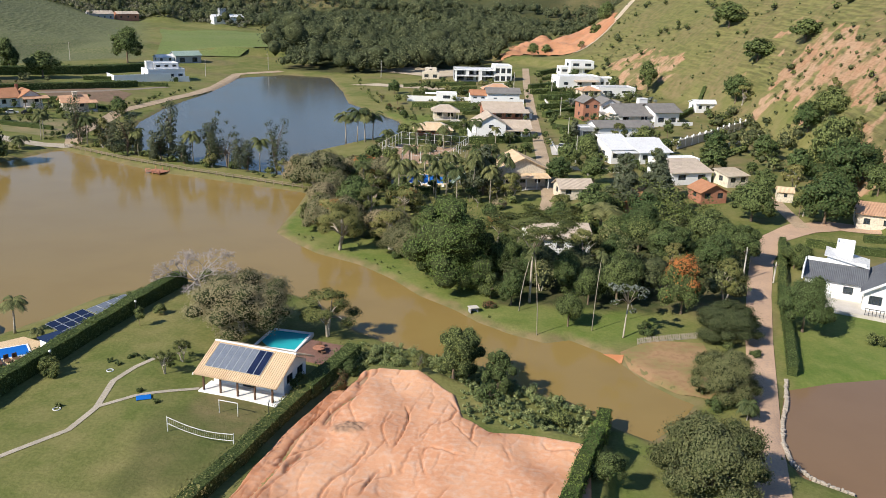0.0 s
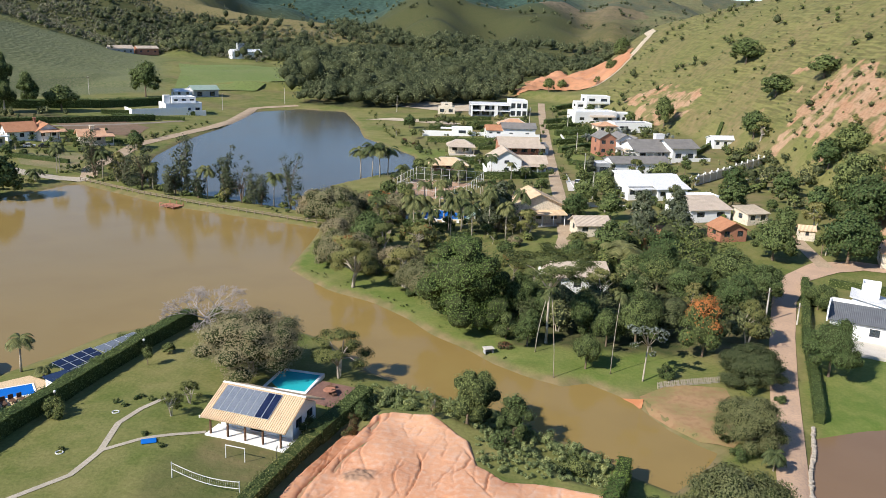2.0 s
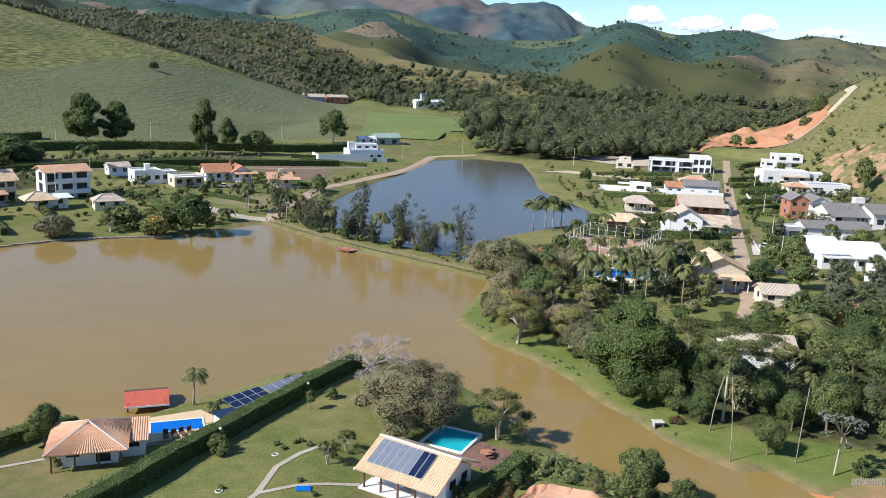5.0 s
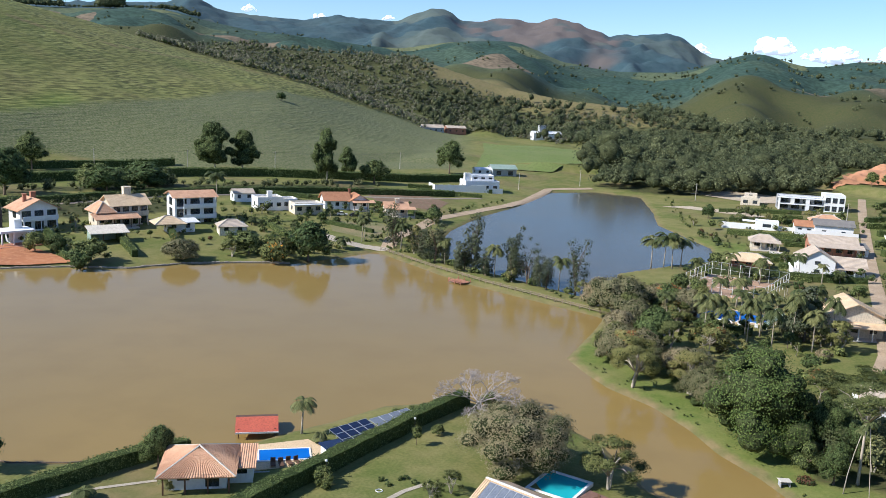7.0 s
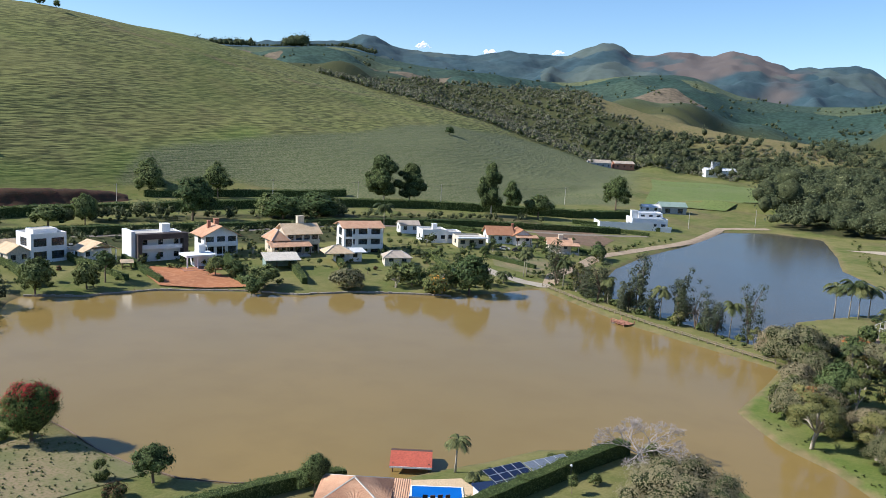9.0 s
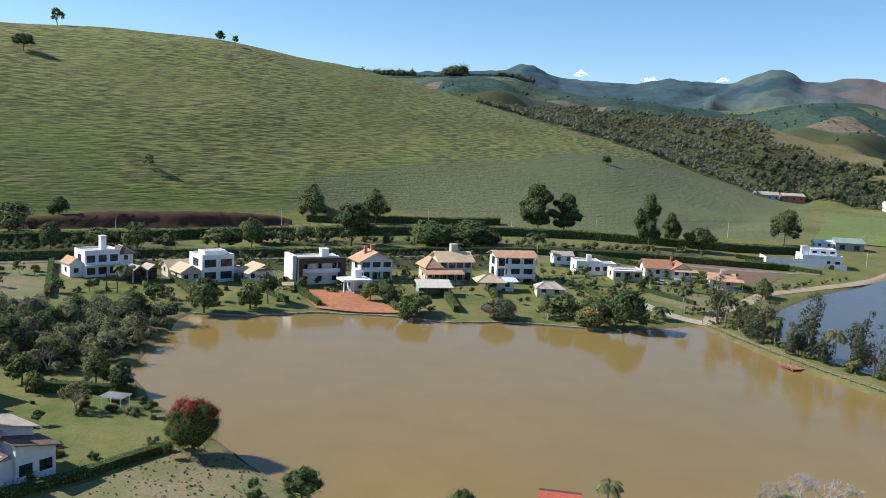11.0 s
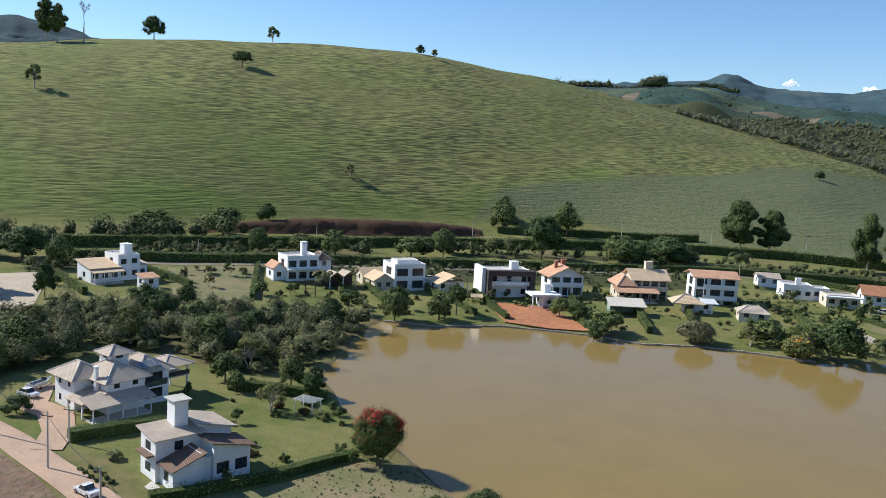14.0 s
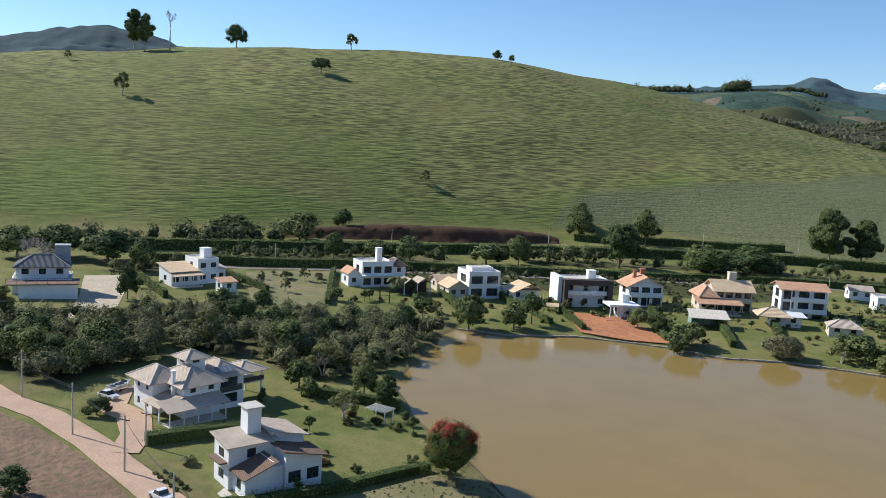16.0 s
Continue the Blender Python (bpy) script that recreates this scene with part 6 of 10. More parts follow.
h = site("house", -158, 318, 22, "house with double orange tiled gables")
block(h, -9, 0, 1, 9, 0, 2.9, M_WHITE, "gable", T_ORANGE, rise=2.0, over=0.8, front=3)
block(h, 1.05, -1, 9, 8, 0, 2.7, M_WHITE, "gable", T_ORANGE, rise=1.8, over=0.8, front=2, ridge_x=False)
porch(h, 2, -4, 10.5, -1.2, 0, 2.2, 4, M_WOOD, T_PINK)
chimney(h, 2.4, 6, 0.9, 0.9, 3.5, 5.6, M_BRICKW)
h = site("house", -136.5, 320.5, 14, "small house with orange tiles and open veranda")
block(h, -5, 0, 4, 7, 0, 2.6, M_CREAM, "gable", T_PINK, rise=1.4, over=0.7, front=2)
porch(h, -3, -3, 6.5, -0.1, 0, 2.2, 4, M_CREAM, T_PINK)
chimney(h, 0, 3, 1.6, 1.4, 3.2, 4.9, M_CREAM)
h = site("house", -139, 417, 16, "white flat-roofed house behind a long white wall")
block(h, -2, 3, 16, 14, 0, 3.6, M_WHITE, "flat", M_METALW, front=4, wide=2.2)
block(h, 2, 6, 14, 14, 3.6, 5.6, M_WHITE, "flat", M_METALW, front=3, wide=2.0)
chimney(h, 0, 8, 3.0, 2.6, 3.6, 6.6, M_WHITE)
part("garden_wall", boxes((-19, 0, -1, 8, 0.25, 2.6), (-19, 0.25, -1, -18.75, 12, 2.6), (8.05, 0, -1, 17, 0.25, 1.4)), M_WHITE, h)
h = site("barn", -150, 497, 18, "barn with pale green metal roof", "barn")
block(h, -3, 0, 12, 9, 0, 3.2, M_GREYW, "gable", M_GREENW, rise=1.6, over=0.6, front=2, wide=3.0, tall=2.0, sill=0.2)
block(h, -13, 2, -3.2, 8, 0, 2.4, M_WHITE, "gable", M_METALW, rise=1.0, front=2)
h = site("farmhouse", -300, 800, 21, "distant farm buildings under trees", "farmhouse")
block(h, -22, 0, 0, 10, 0, 3.6, M_GREYW, "gable", T_TAUPE, rise=2, front=4)
block(h, 4, 2, 24, 12, 0, 3.6, M_BRICKW, "gable", T_TAUPE, rise=1.6, front=3)
h = site("farmhouse", -196, 800, 16, "distant white farmhouse with water tank", "farmhouse")
block(h, -14, 0, 14, 10, 0, 4.6, M_WHITE, "gable", M_METALW, rise=1.4, front=4, wide=2)
chimney(h, -4, 6, 6, 5, 4.6, 10, M_GREYW)
h = site("farmhouse", -112, 860, 4, "distant pale shed among the woods", "farmhouse")
block(h, -12, 0, 12, 10, 0, 4.2, M_WHITE, "gable", M_METALW, rise=1.4, front=3)
h = site("house", -254, 164, 62, "cream tiled annex of the modern house")
block(h, -4, 0, 4, 6, 0, 2.6, M_CREAM, "gable", T_CREAM, rise=1.3, over=0.6, front=2)

# ---- the village on the right ----
STRETCH, TWIST = 1.12, 0.0
h = site("house", 20, 452, 6, "white modern two-storey house with glass front")
block(h, -14, 0, 6, 12, 0, 5.0, M_GREYW, "flat", M_METALW, storeys=2, front=4, wide=4.0, tall=1.9, sill=0.4, deep=0.4)
for x0, x1, z0 in ((-14.2, -13.7, 0), (-9.0, -7.4, 2.6), (-2.2, -0.6, 0)):
    part("fin", boxes((x0, -2.8, z0, x1, -0.02, 5.0)), M_WHITE, h)
part("floor_slab", boxes((-14.2, -2.9, 2.3, 6, 0, 2.6)), M_WHITE, h)
for x0, x1 in ((-13.6, -9.0), (-7.4, -2.2)):
    part("railing", boxes((x0, -2.8, 3.3, x1, -2.74, 3.36)), M_FRAME, h)
block(h, 6.05, -2, 15, 10, 0, 7.0, M_WHITE, "flat", M_METALW, storeys=2, front=3, wide=2.2, tall=2.2, sill=0.5)
part("canopy", boxes((-15, -3, 5.0, 6, 0, 5.3)), M_WHITE, h)
h = site("house", 25, 390, 8, "small house with orange tiled gable roof")
block(h, -6, 0, 6, 8, 0, 3.2, M_CREAM, "hip", T_PINK, rise=1.9, over=0.9, front=2)
porch(h, -5, -2.6, 3, -0.1, 0, 2.4, 4, M_WOOD, T_TAUPE)
h = site("house", 24, 372, 6, "white house with taupe hipped roof")
block(h, -5, 0, 9, 9, 0, 4.0, M_WHITE, "gable", T_GREY, rise=1.6, over=0.7, front=2)
part("garden_wall", boxes((-13, -5.2, -1, 10, -5.0, 2.3)), M_WHITE, h)
block(h, -12, 1, -5.05, 8, 0, 3.0, M_WHITE, "gable", T_ORANGE, rise=1.6, over=0.5, front=2)
h = site("house", 24, 330, 8, "house with broad brown tiled roof")
block(h, -8, 0, 7, 10, 0, 3.6, M_BRICKW, "gable", T_TAUPE, rise=2.0, over=0.8, front=4, wide=2.2)
porch(h, -8, -3.4, 8.5, -0.1, 0, 2.7, 6, M_WOOD, T_TAUPE, rise=0.9)
block(h, 7.1, 1, 11, 8, 0, 2.6, M_WHITE, "shed", T_GREY, rise=0.9, over=0.4, front=1)
h = site("house", 16.5, 288, 6, "white two-storey house with steep front gable")
block(h, -5, 0, 5, 11, 0, 4.6, M_WHITE, "gable", T_TAUPE, rise=2.6, over=0.7, storeys=2, front=1, ridge_x=False, wide=1.6, tall=1.0)
block(h, 5.05, 3, 14, 11, 0, 3.2, M_WHITE, "gable", T_TAUPE, rise=1.8, over=0.7, front=1, wide=2.4)
porch(h, 5.2, 0.2, 13.5, 2.95, 0, 2.4, 4, M_WHITE, T_TAUPE)
part("garden_wall", boxes((-7, -1.6, -1, -5.1, -1.4, 2.0)), M_WHITE, h)
part("garden_wall", boxes((-7, -1.4, -1, -6.8, 9, 2.0)), M_WHITE, h)
h = site("pavilion", -3, 293.5, 6, "lakeside pavilion with tan hipped roof", "pavilion")
block(h, -5, 2, 5, 6, 0, 2.2, M_BRICKW, "flat", M_CONC, parapet=0, front=3)
roof(h, "hip", -6.5, -1, 6.5, 7, 2.3, 1.7, 0.4, T_CREAM)
for x in (-6.2, -2, 2, 6.0):
    part("post", boxes((x, -0.8, -1, x + 0.2, -0.6, 2.3)), M_WOOD, h)
h = site("cottage", 1, 333, 4, "beige cottage with hipped roof and veranda", "cottage")
block(h, -4.4, 1.5, 4.4, 7, 0, 3.0, M_CREAM, "hip", T_TAUPE, rise=1.4, over=0.9, front=2, wide=2.0)
porch(h, -4.4, -1.6, 5.2, 1.4, 0, 2.5, 4, M_CREAM, T_TAUPE)
h = site("house", -2, 380, 2, "long low white house with flat roof")
block(h, -1, 0, 8, 7, 0, 2.6, M_WHITE, "flat", M_METALW, front=1, wide=3.2)
part("garden_wall", boxes((-14, 1, -1, -1.1, 1.25, 1.6)), M_WHITE, h)
part("garden_wall", boxes((8.1, 1, -1, 15, 1.25, 1.6)), M_WHITE, h)
part("canopy", boxes((-6, 1.3, 2.4, -1.1, 6, 2.6)), M_WHITE, h)
h = site("cottage", -7, 461, 2, "small white kiosk beside the sandy strip", "cottage")
block(h, -4.5, 0, 4.5, 6, 0, 2.6, M_CREAM, "flat", M_CONC, front=2, wide=2.2, tall=1.5, sill=0.5)
block(h, -3, 2, 3, 6, 2.9, 4.6, M_CREAM, "flat", M_CONC, front=1, parapet=0.2)
h = site("house", 77, 488, 12, "white cubic two-storey house on the slope")
block(h, -7, 0, 7, 9, 0, 6.0, M_WHITE, "flat", M_METALW, storeys=2, front=2, wide=3.6, tall=1.6, sill=0.6, balcony=True)
block(h, -12, 1, -7.1, 8, 0, 3.0, M_WHITE, "flat", M_METALW, front=1, wide=3.0)
h = site("house", 68, 428, 16, "long white house with flat metal roof")
block(h, -12, 0, 10, 10, 0, 4.2, M_WHITE, "flat", M_METALW, front=3, wide=2.4)
porch(h, -4, -3.0, 8, -0.1, 0, 2.4, 4, M_WHITE, T_TAUPE)
block(h, 10.05, 1, 19, 9, 0, 3.4, M_WHITE, "flat", M_METALW, front=3)
h = site("house", 79, 394, 12, "low white house with grey parapet")
block(h, -9, 0, 9, 9, 0, 3.3, M_WHITE, "flat", M_GREYW, front=2, wide=4.2, tall=0.8, sill=1.6)
block(h, -18, -3, -9.1, 5, 0, 2.8, M_CREAM, "hip", T_PINK, rise=1.3, over=0.5, front=2)
h = site("house", 60.5, 330, 12, "two-storey brick and white house with grey roofs")
block(h, -7, 0, -0.5, 9, 0, 5.8, M_BRICKW, "gable", T_GREY, rise=1.8, over=0.5, storeys=2, front=2, ridge_x=False)
block(h, -0.4, -1, 6.5, 9, 0, 5.4, M_WHITE, "gable", T_GREY, rise=1.8, over=0.6, storeys=2, front=2, ridge_x=False)
porch(h, -1, -4, 8, -1.1, 0, 2.3, 4, M_WHITE, T_GREY)
roof(h, "hip", 0.5, -9.5, 8.5, -4.4, 2.5, 1.6, 0.5, T_TAUPE)
for x, y in ((0.8, -9.2), (8.0, -9.2), (0.8, -4.8), (8.0, -4.8)):
    part("post", boxes((x, y, -1, x + 0.2, y + 0.2, 2.5)), M_WOOD, h)
block(h, 6.6, 1, 10, 8, 0, 4.6, M_GREYW, "gable", T_GREY, rise=1.4, over=0.5, storeys=2, front=1, ridge_x=False)
h = site("house", 76, 320, 16, "large white house with long grey gables")
block(h, -11, 2, 4, 13, 0, 3.6, M_WHITE, "gable", T_GREY, rise=2.2, over=0.9, front=2, wide=2.6)
porch(h, -11, -1.4, 1.8, 1.9, 0, 2.6, 5, M_WHITE, T_GREY, rise=0.9)
part("garden_wall", boxes((-8, -6.2, -1.5, 16, -6.0, 1.3)), M_WHITE, h)
block(h, 2, -3, 12, 10, 0.2, 4.4, M_WHITE, "gable", T_GREY, rise=1.9, over=1.0, front=2, ridge_x=True, wide=2.4, tall=1.8, sill=0.4)
chimney(h, 3, 10, 3.5, 2.2, 4.5, 7.2, M_WHITE)
h = site("house", 62, 290, 14, "low house with wide grey tiled roof and white wall")
block(h, -10, 0, 10, 9, 0, 3.3, M_WHITE, "gable", T_GREY, rise=1.4, over=0.7, front=1, wide=2.6)
block(h, -15.5, 1.5, -10.1, 8, 0, 2.5, M_GREYW, "flat", M_METALW, front=1, wide=3.4, tall=1.6, sill=0.2)
part("garden_wall", boxes((-12, -2.4, -1, 9, -2.2, 1.4)), M_WHITE, h)
h = site("house", 57.5, 243, 16, "big house with sweeping white metal roofs")
block(h, -8, 3, -0.6, 13, 0, 3.2, M_WHITE, "shed", M_METALW, rise=2.4, over=0.6, front=3, roof_label="white metal roof")
block(h, -0.4, 0, 9, 10, 0, 2.8, M_WHITE, "shed", M_METALW, rise=2.2, over=0.8, front=3, roof_label="white metal roof")
block(h, 3, 10.3, 12, 16, 0, 3.2, M_WHITE, "gable", M_METALW, rise=1.2, over=0.6, front=0, roof_label="white metal roof")
part("canopy", boxes((-8, 0, 2.6, -1, 2.9, 2.85)), M_METALW, h)
h = site("house", 65, 218, 16, "house with dull grey roof and white gutters")
block(h, -5.5, 0, 6, 9, 0, 2.6, M_WHITE, "shed", T_TAUPE, rise=1.7, over=0.5, front=2, wide=2.2)
block(h, -5, 9.2, 8, 14, 0, 3.7, M_WHITE, "flat", M_METALW, front=0)
h = site("cottage", 65.5, 199.5, 14, "cottage with bright orange tiled roof", "cottage")
block(h, -3.4, 0, 3.4, 6, 0, 2.5, M_BRICKW, "gable", T_ORANGE, rise=1.5, over=0.6, front=2, ridge_x=False)
h = site("shed", 76.5, 216, 20, "open shed under a sandy flat roof", "shed")
block(h, -3, 0, 3.2, 6, 0, 2.4, M_CREAM, "shed", M_SAND, rise=0.8, over=0.4, front=2)
h = site("house", 108, 351, 10, "small white house on the terraced slope")
block(h, -5, 0, 5, 7, 0, 2.9, M_WHITE, "gable", M_METALW, rise=1.0, over=0.5, front=3)
h = site("house", 21, 214, 12, "clubhouse with ochre tiled gables among palms")
block(h, -6, 0, 6, 10, 0, 4.4, M_CREAM, "gable", T_CREAM, rise=2.4, over=0.9, front=3, ridge_x=False)
porch(h, -6, -3.2, 6, -0.1, 0, 2.5, 5, M_WHITE, T_CREAM)
h = site("house", 24, 161, 8, "white house with pale roof hidden by trees")
block(h, -6, 0, 6, 8, 0, 3.0, M_WHITE, "gable", T_TAUPE, rise=1.5, over=0.6, front=3)
h = site("house", 47, 190, 14, "orange roofed house under the pines")
block(h, -5, 0, 5, 7, 0, 2.8, M_BRICKW, "gable", T_ORANGE, rise=1.6, over=0.6, front=3)
h = site("cottage", 33, 202, 10, "shed with olive sheet roof", "cottage")
block(h, -4, 0, 4, 6, 0, 2.4, M_CREAM, "gable", T_TAUPE, rise=1.4, over=0.5, front=2)
# white house by the paved lane, with crossing grey and white roofs
h = site("house", 70, 141, -26, "white house with crossing dark grey and white roofs")
block(h, -5.5, 0, 4.0, 5.5, 0, 2.7, M_WHITE, "shed", T_SLATE, rise=1.5, over=0.5, front=2, left=1, right=0, side=1, wide=1.6, roof_label="dark slate mono-pitch roof")
block(h, -2.6, 5.6, 4.0, 11, 0, 4.2, M_WHITE, "shed", M_METALW, rise=1.2, over=0.5, front=0, left=1, right=0, ridge_x=False, side=-1, roof_label="white sheet roof")
block(h, 4.1, -3.5, 11.5, 9, 0, 3.0, M_WHITE, "gable", T_SLATE, rise=2.0, over=0.6, front=2, left=1, right=1, ridge_x=False, wide=2.0, tall=1.4, roof_label="dark slate gabled roof")
for a, b in (((3.4, -4.16, 2.55), (7.8, -4.16, 5.12)), ((12.2, -4.16, 2.55), (7.8, -4.16, 5.12))):
    part("fascia", pipe([a, b], 0.2, 4), M_WHITE, h)
part("parapet", boxes((-6.1, -0.6, 2.45, -5.85, 5.7, 4.6), (-5.8, 5.55, 3.9, 3.9, 5.75, 4.75)), M_WHITE, h)
block(h, -1.4, 8.5, 1.6, 11.5, 4.6, 6.6, M_WHITE, "flat", M_METALW, front=0, left=1, right=0, wide=0.8, tall=0.6)
part("terrace", boxes((-6.5, -6.5, -1.2, 11.8, -0.02, -0.02)), M_CONC, h)
for k in range(12):
    part("baluster", boxes((4.6 + k * 0.56, -6.4, 0, 4.7 + k * 0.56, -6.3, 1.0)), M_FRAME, h)
part("handrail", boxes((4.5, -6.42, 1.0, 11.0, -6.28, 1.08)), M_FRAME, h)
part("dormer_window", boxes((-5.0, -0.02, 0.9, -4.2, 0.0, 1.9)), M_FRAME, h)
h = site("house", 96, 181.5, -20, "pink walled house with pale sheet roof")
block(h, -4, 0, 8, 8, 0, 3.0, M_CREAM, "shed", T_PINK, rise=0.9, over=0.6, front=3, wide=1.3)
h = site("cottage", 84, 203, -12, "tiny cream gate lodge at the drive", "cottage")
block(h, -1.8, 0, 1.8, 3.4, 0, 2.1, M_CREAM, "gable", T_CREAM, rise=0.8, over=0.3, front=1, left=0, right=0, wide=0.8)

# ---- the near gardens ----
STRETCH = 1.0


def ribs(parent, a, b, c, d, material, period=0.30, r=0.075, name="tiling"):
    """Rows of rounded roof tiles running from the eave a-b up to the ridge d-c, stepped course by course."""
    A, B, C, D = (Vector(v) for v in (a, b, c, d))
    n = (B - A).cross(D - A).normalized()
    if n.z < 0:
        n = -n
    e = (B - A).normalized()
    count = int((B - A).length / period)
    V, F = [], []
    for i in range(count):
        s = (i + 0.5) / count
        lo, hi = A.lerp(B, s), D.lerp(C, s)
        k = max(1, int((hi - lo).length / 0.45))
        for j in range(k):
            p, q = lo.lerp(hi, j / k), lo.lerp(hi, (j + 1.06) / k)
            base = len(V)
            for w, lift in ((p, 0.03), (q, 0.0)):
                for t in (0, 60, 120, 180):
                    V.append(tuple(w + e * r * math.cos(radians(t)) * 1.25 + n * (r * math.sin(radians(t)) + lift + 0.07)))
            F += [(base + m, base + m + 1, base + m + 5, base + m + 4) for m in range(3)] + [(base, base + 1, base + 2, base + 3)[::-1]]
    ob = part(name, (V, F), material, parent)
    return tagged(ob, kind="stuff")


M_SOLAR = mat("solar_glass", (0.012, 0.018, 0.05), (0.02, 0.028, 0.07), rough=0.12, scale=0.6, fine=4, spec=0.6)
# Grey-blue base colour paints the sky's reflection onto the collector glass.
M_SOLARG = mat("sky_tinted_collector", (0.17, 0.195, 0.24), (0.21, 0.23, 0.27), rough=0.35, scale=0.8, fine=5, spec=0.5)
M_ALU = mat("aluminium_frame", (0.72, 0.73, 0.74), (0.62, 0.63, 0.64), rough=0.35, metal=0.6, scale=2, fine=8)
M_POOLT = water_mat("turquoise_pool_water", (0.03, 0.40, 0.46), (0.04, 0.44, 0.50), rough=0.03, ripple=0.01, scale=0.3)
M_POOLB = water_mat("blue_pool_water", (0.012, 0.13, 0.50), (0.018, 0.16, 0.56), rough=0.03, ripple=0.01, scale=0.3)
for _m in (M_POOLT, M_POOLB):
    _m.node_tree.nodes["Principled BSDF"].inputs["Specular IOR Level"].default_value = 0.12
    _m.node_tree.nodes["Principled BSDF"].inputs["Roughness"].default_value = 0.45
M_POOLSIDE = mat("yellow_sandstone_paving", (0.72, 0.54, 0.33), (0.66, 0.48, 0.29), rough=0.88, scale=0.6, fine=5)
M_NET = mat("white_paint", (0.80, 0.80, 0.78), (0.74, 0.74, 0.72), rough=0.5, scale=1.5, fine=9)
M_CORAL = mat("coral_red_sheet", (0.55, 0.13, 0.075), (0.48, 0.11, 0.065), rough=0.6, scale=0.6, fine=4)


def solar(m, w, hgt, cells, glass, label, legs=0.0):
    """One framed panel lying in its own x-y plane."""
    ob = thing("solar_panel", m, label, "solar panel", "solar panels")
    f = 0.04
    part("frame", boxes((0, 0, 0, w, f, 0.05), (0, hgt - f, 0, w, hgt, 0.05), (0, f, 0, f, hgt - f, 0.05), (w - f, f, 0, w, hgt - f, 0.05)), M_ALU, ob)
    part("glass", boxes((f, f, 0.01, w - f, hgt - f, 0.04)), glass, ob)
    if legs:
        for x in (0.1, w - 0.16):
            part("leg", boxes((x, hgt - 0.15, -legs, x + 0.06, hgt - 0.09, 0.0)), M_ALU, ob)
    return ob


# pool house: x along the veranda, y towards the pool
PH = pose(-24.4, 97.0, gz(-24.4, 97.0) + 0.15, 0, 0, -18)
h = thing("pool_house", PH, "white garden house with pale tiled roof and veranda", "house")
part("veranda_floor", boxes((-5.6, -0.4, -1.0, 6.6, 2.6, 0.0)), M_WHITE, h, "white paved veranda floor")
block(h, -5.2, 2.6, 5.0, 8.6, 0, 2.5, M_WHITE, "flat", M_CONC, parapet=0.0, front=3, left=1, right=2, wide=1.6, door=True)
bm = bmesh.new()
gable_ends(bm, -5.2, 0.6, 5.0, 8.6, 2.5, 2.0, True)
part("gable", bm, M_WHITE, h)
for k in range(5):
    x = -5.0 + 2.45 * k
    part("post", boxes((x - 0.11, -0.1, 0, x + 0.11, 0.12, 2.28), bevel=0.02), M_WOOD, h)
part("beam", boxes((-5.5, -0.1, 2.28, 5.5, 0.12, 2.5)), M_WOOD, h)
bm = bmesh.new()
roof_slab(bm, (-6.0, -0.75, 2.35), (5.8, -0.75, 2.35), (5.8, 4.6, 4.75), (-6.0, 4.6, 4.75))
roof_slab(bm, (5.8, 9.6, 2.45), (-6.0, 9.6, 2.45), (-6.0, 4.6, 4.75), (5.8, 4.6, 4.75))
part("roof", bm, T_CREAM, h, "pale straw coloured tiled roof")
ribs(h, (-6.0, -0.75, 2.35), (5.8, -0.75, 2.35), (5.8, 4.6, 4.75), (-6.0, 4.6, 4.75), T_CREAM)
ribs(h, (5.8, 9.6, 2.45), (-6.0, 9.6, 2.45), (-6.0, 4.6, 4.75), (5.8, 4.6, 4.75), T_CREAM)
part("ridge", boxes((-6.0, 4.45, 4.8, 5.8, 4.75, 4.98), bevel=0.05), M_WHITE, h, "pale ridge tiles")
part("verge", boxes((-6.1, -0.75, 2.2, -5.95, -0.6, 2.5)), M_WHITE, h)
slope = math.degrees(math.atan2(2.4, 5.35))
for k in range(8):
    solar(PH @ pose(-5.0 + k * 0.98, 0.5, 3.06, slope, 0, 0) @ pose(0, 0, 0.08), 0.97, 4.0, 6, M_SOLARG if k < 6 else M_SOLAR, "long collector on the tiled roof")

# turquoise pool with its deck
PT = pose(-22.4, 117.0, gz(-22.4, 117.0) + 0.25, 0, 0, -12)
h = thing("swimming_pool", PT, "rectangular turquoise swimming pool with pale rim", "pool")
part("rim", boxes((-3.4, -3.6, -1.2, 3.4, -3.15, 0.12), (-3.4, 3.15, -1.2, 3.4, 3.6, 0.12), (-3.4, -3.15, -1.2, -2.95, 3.15, 0.12), (2.95, -3.15, -1.2, 3.4, 3.15, 0.12), bevel=0.03), M_WHITE, h)
part("basin", boxes((-2.95, -3.15, -1.3, 2.95, 3.15, -1.15)), M_POOLT, h)
part("water", boxes((-2.94, -3.14, -0.2, 2.94, 3.14, -0.05)), M_POOLT, h)
PD = pose(-16.6, 113.4, gz(-17, 113) + 0.2, 0, 0, -20)
h = thing("timber_deck", PD, "reddish brown timber deck beside the pool", "deck")
for k in range(22):
    part("plank", boxes((-3.0, -3.6 + k * 0.31, 0, 2.8, -3.6 + k * 0.31 + 0.29, 0.05)), M_DECK, h)
part("skirt", boxes((-3.0, -3.7, -1.4, 2.8, -3.6, 0.04), (2.8, -3.7, -1.4, 2.9, 3.3, 0.04)), M_DECK, h)
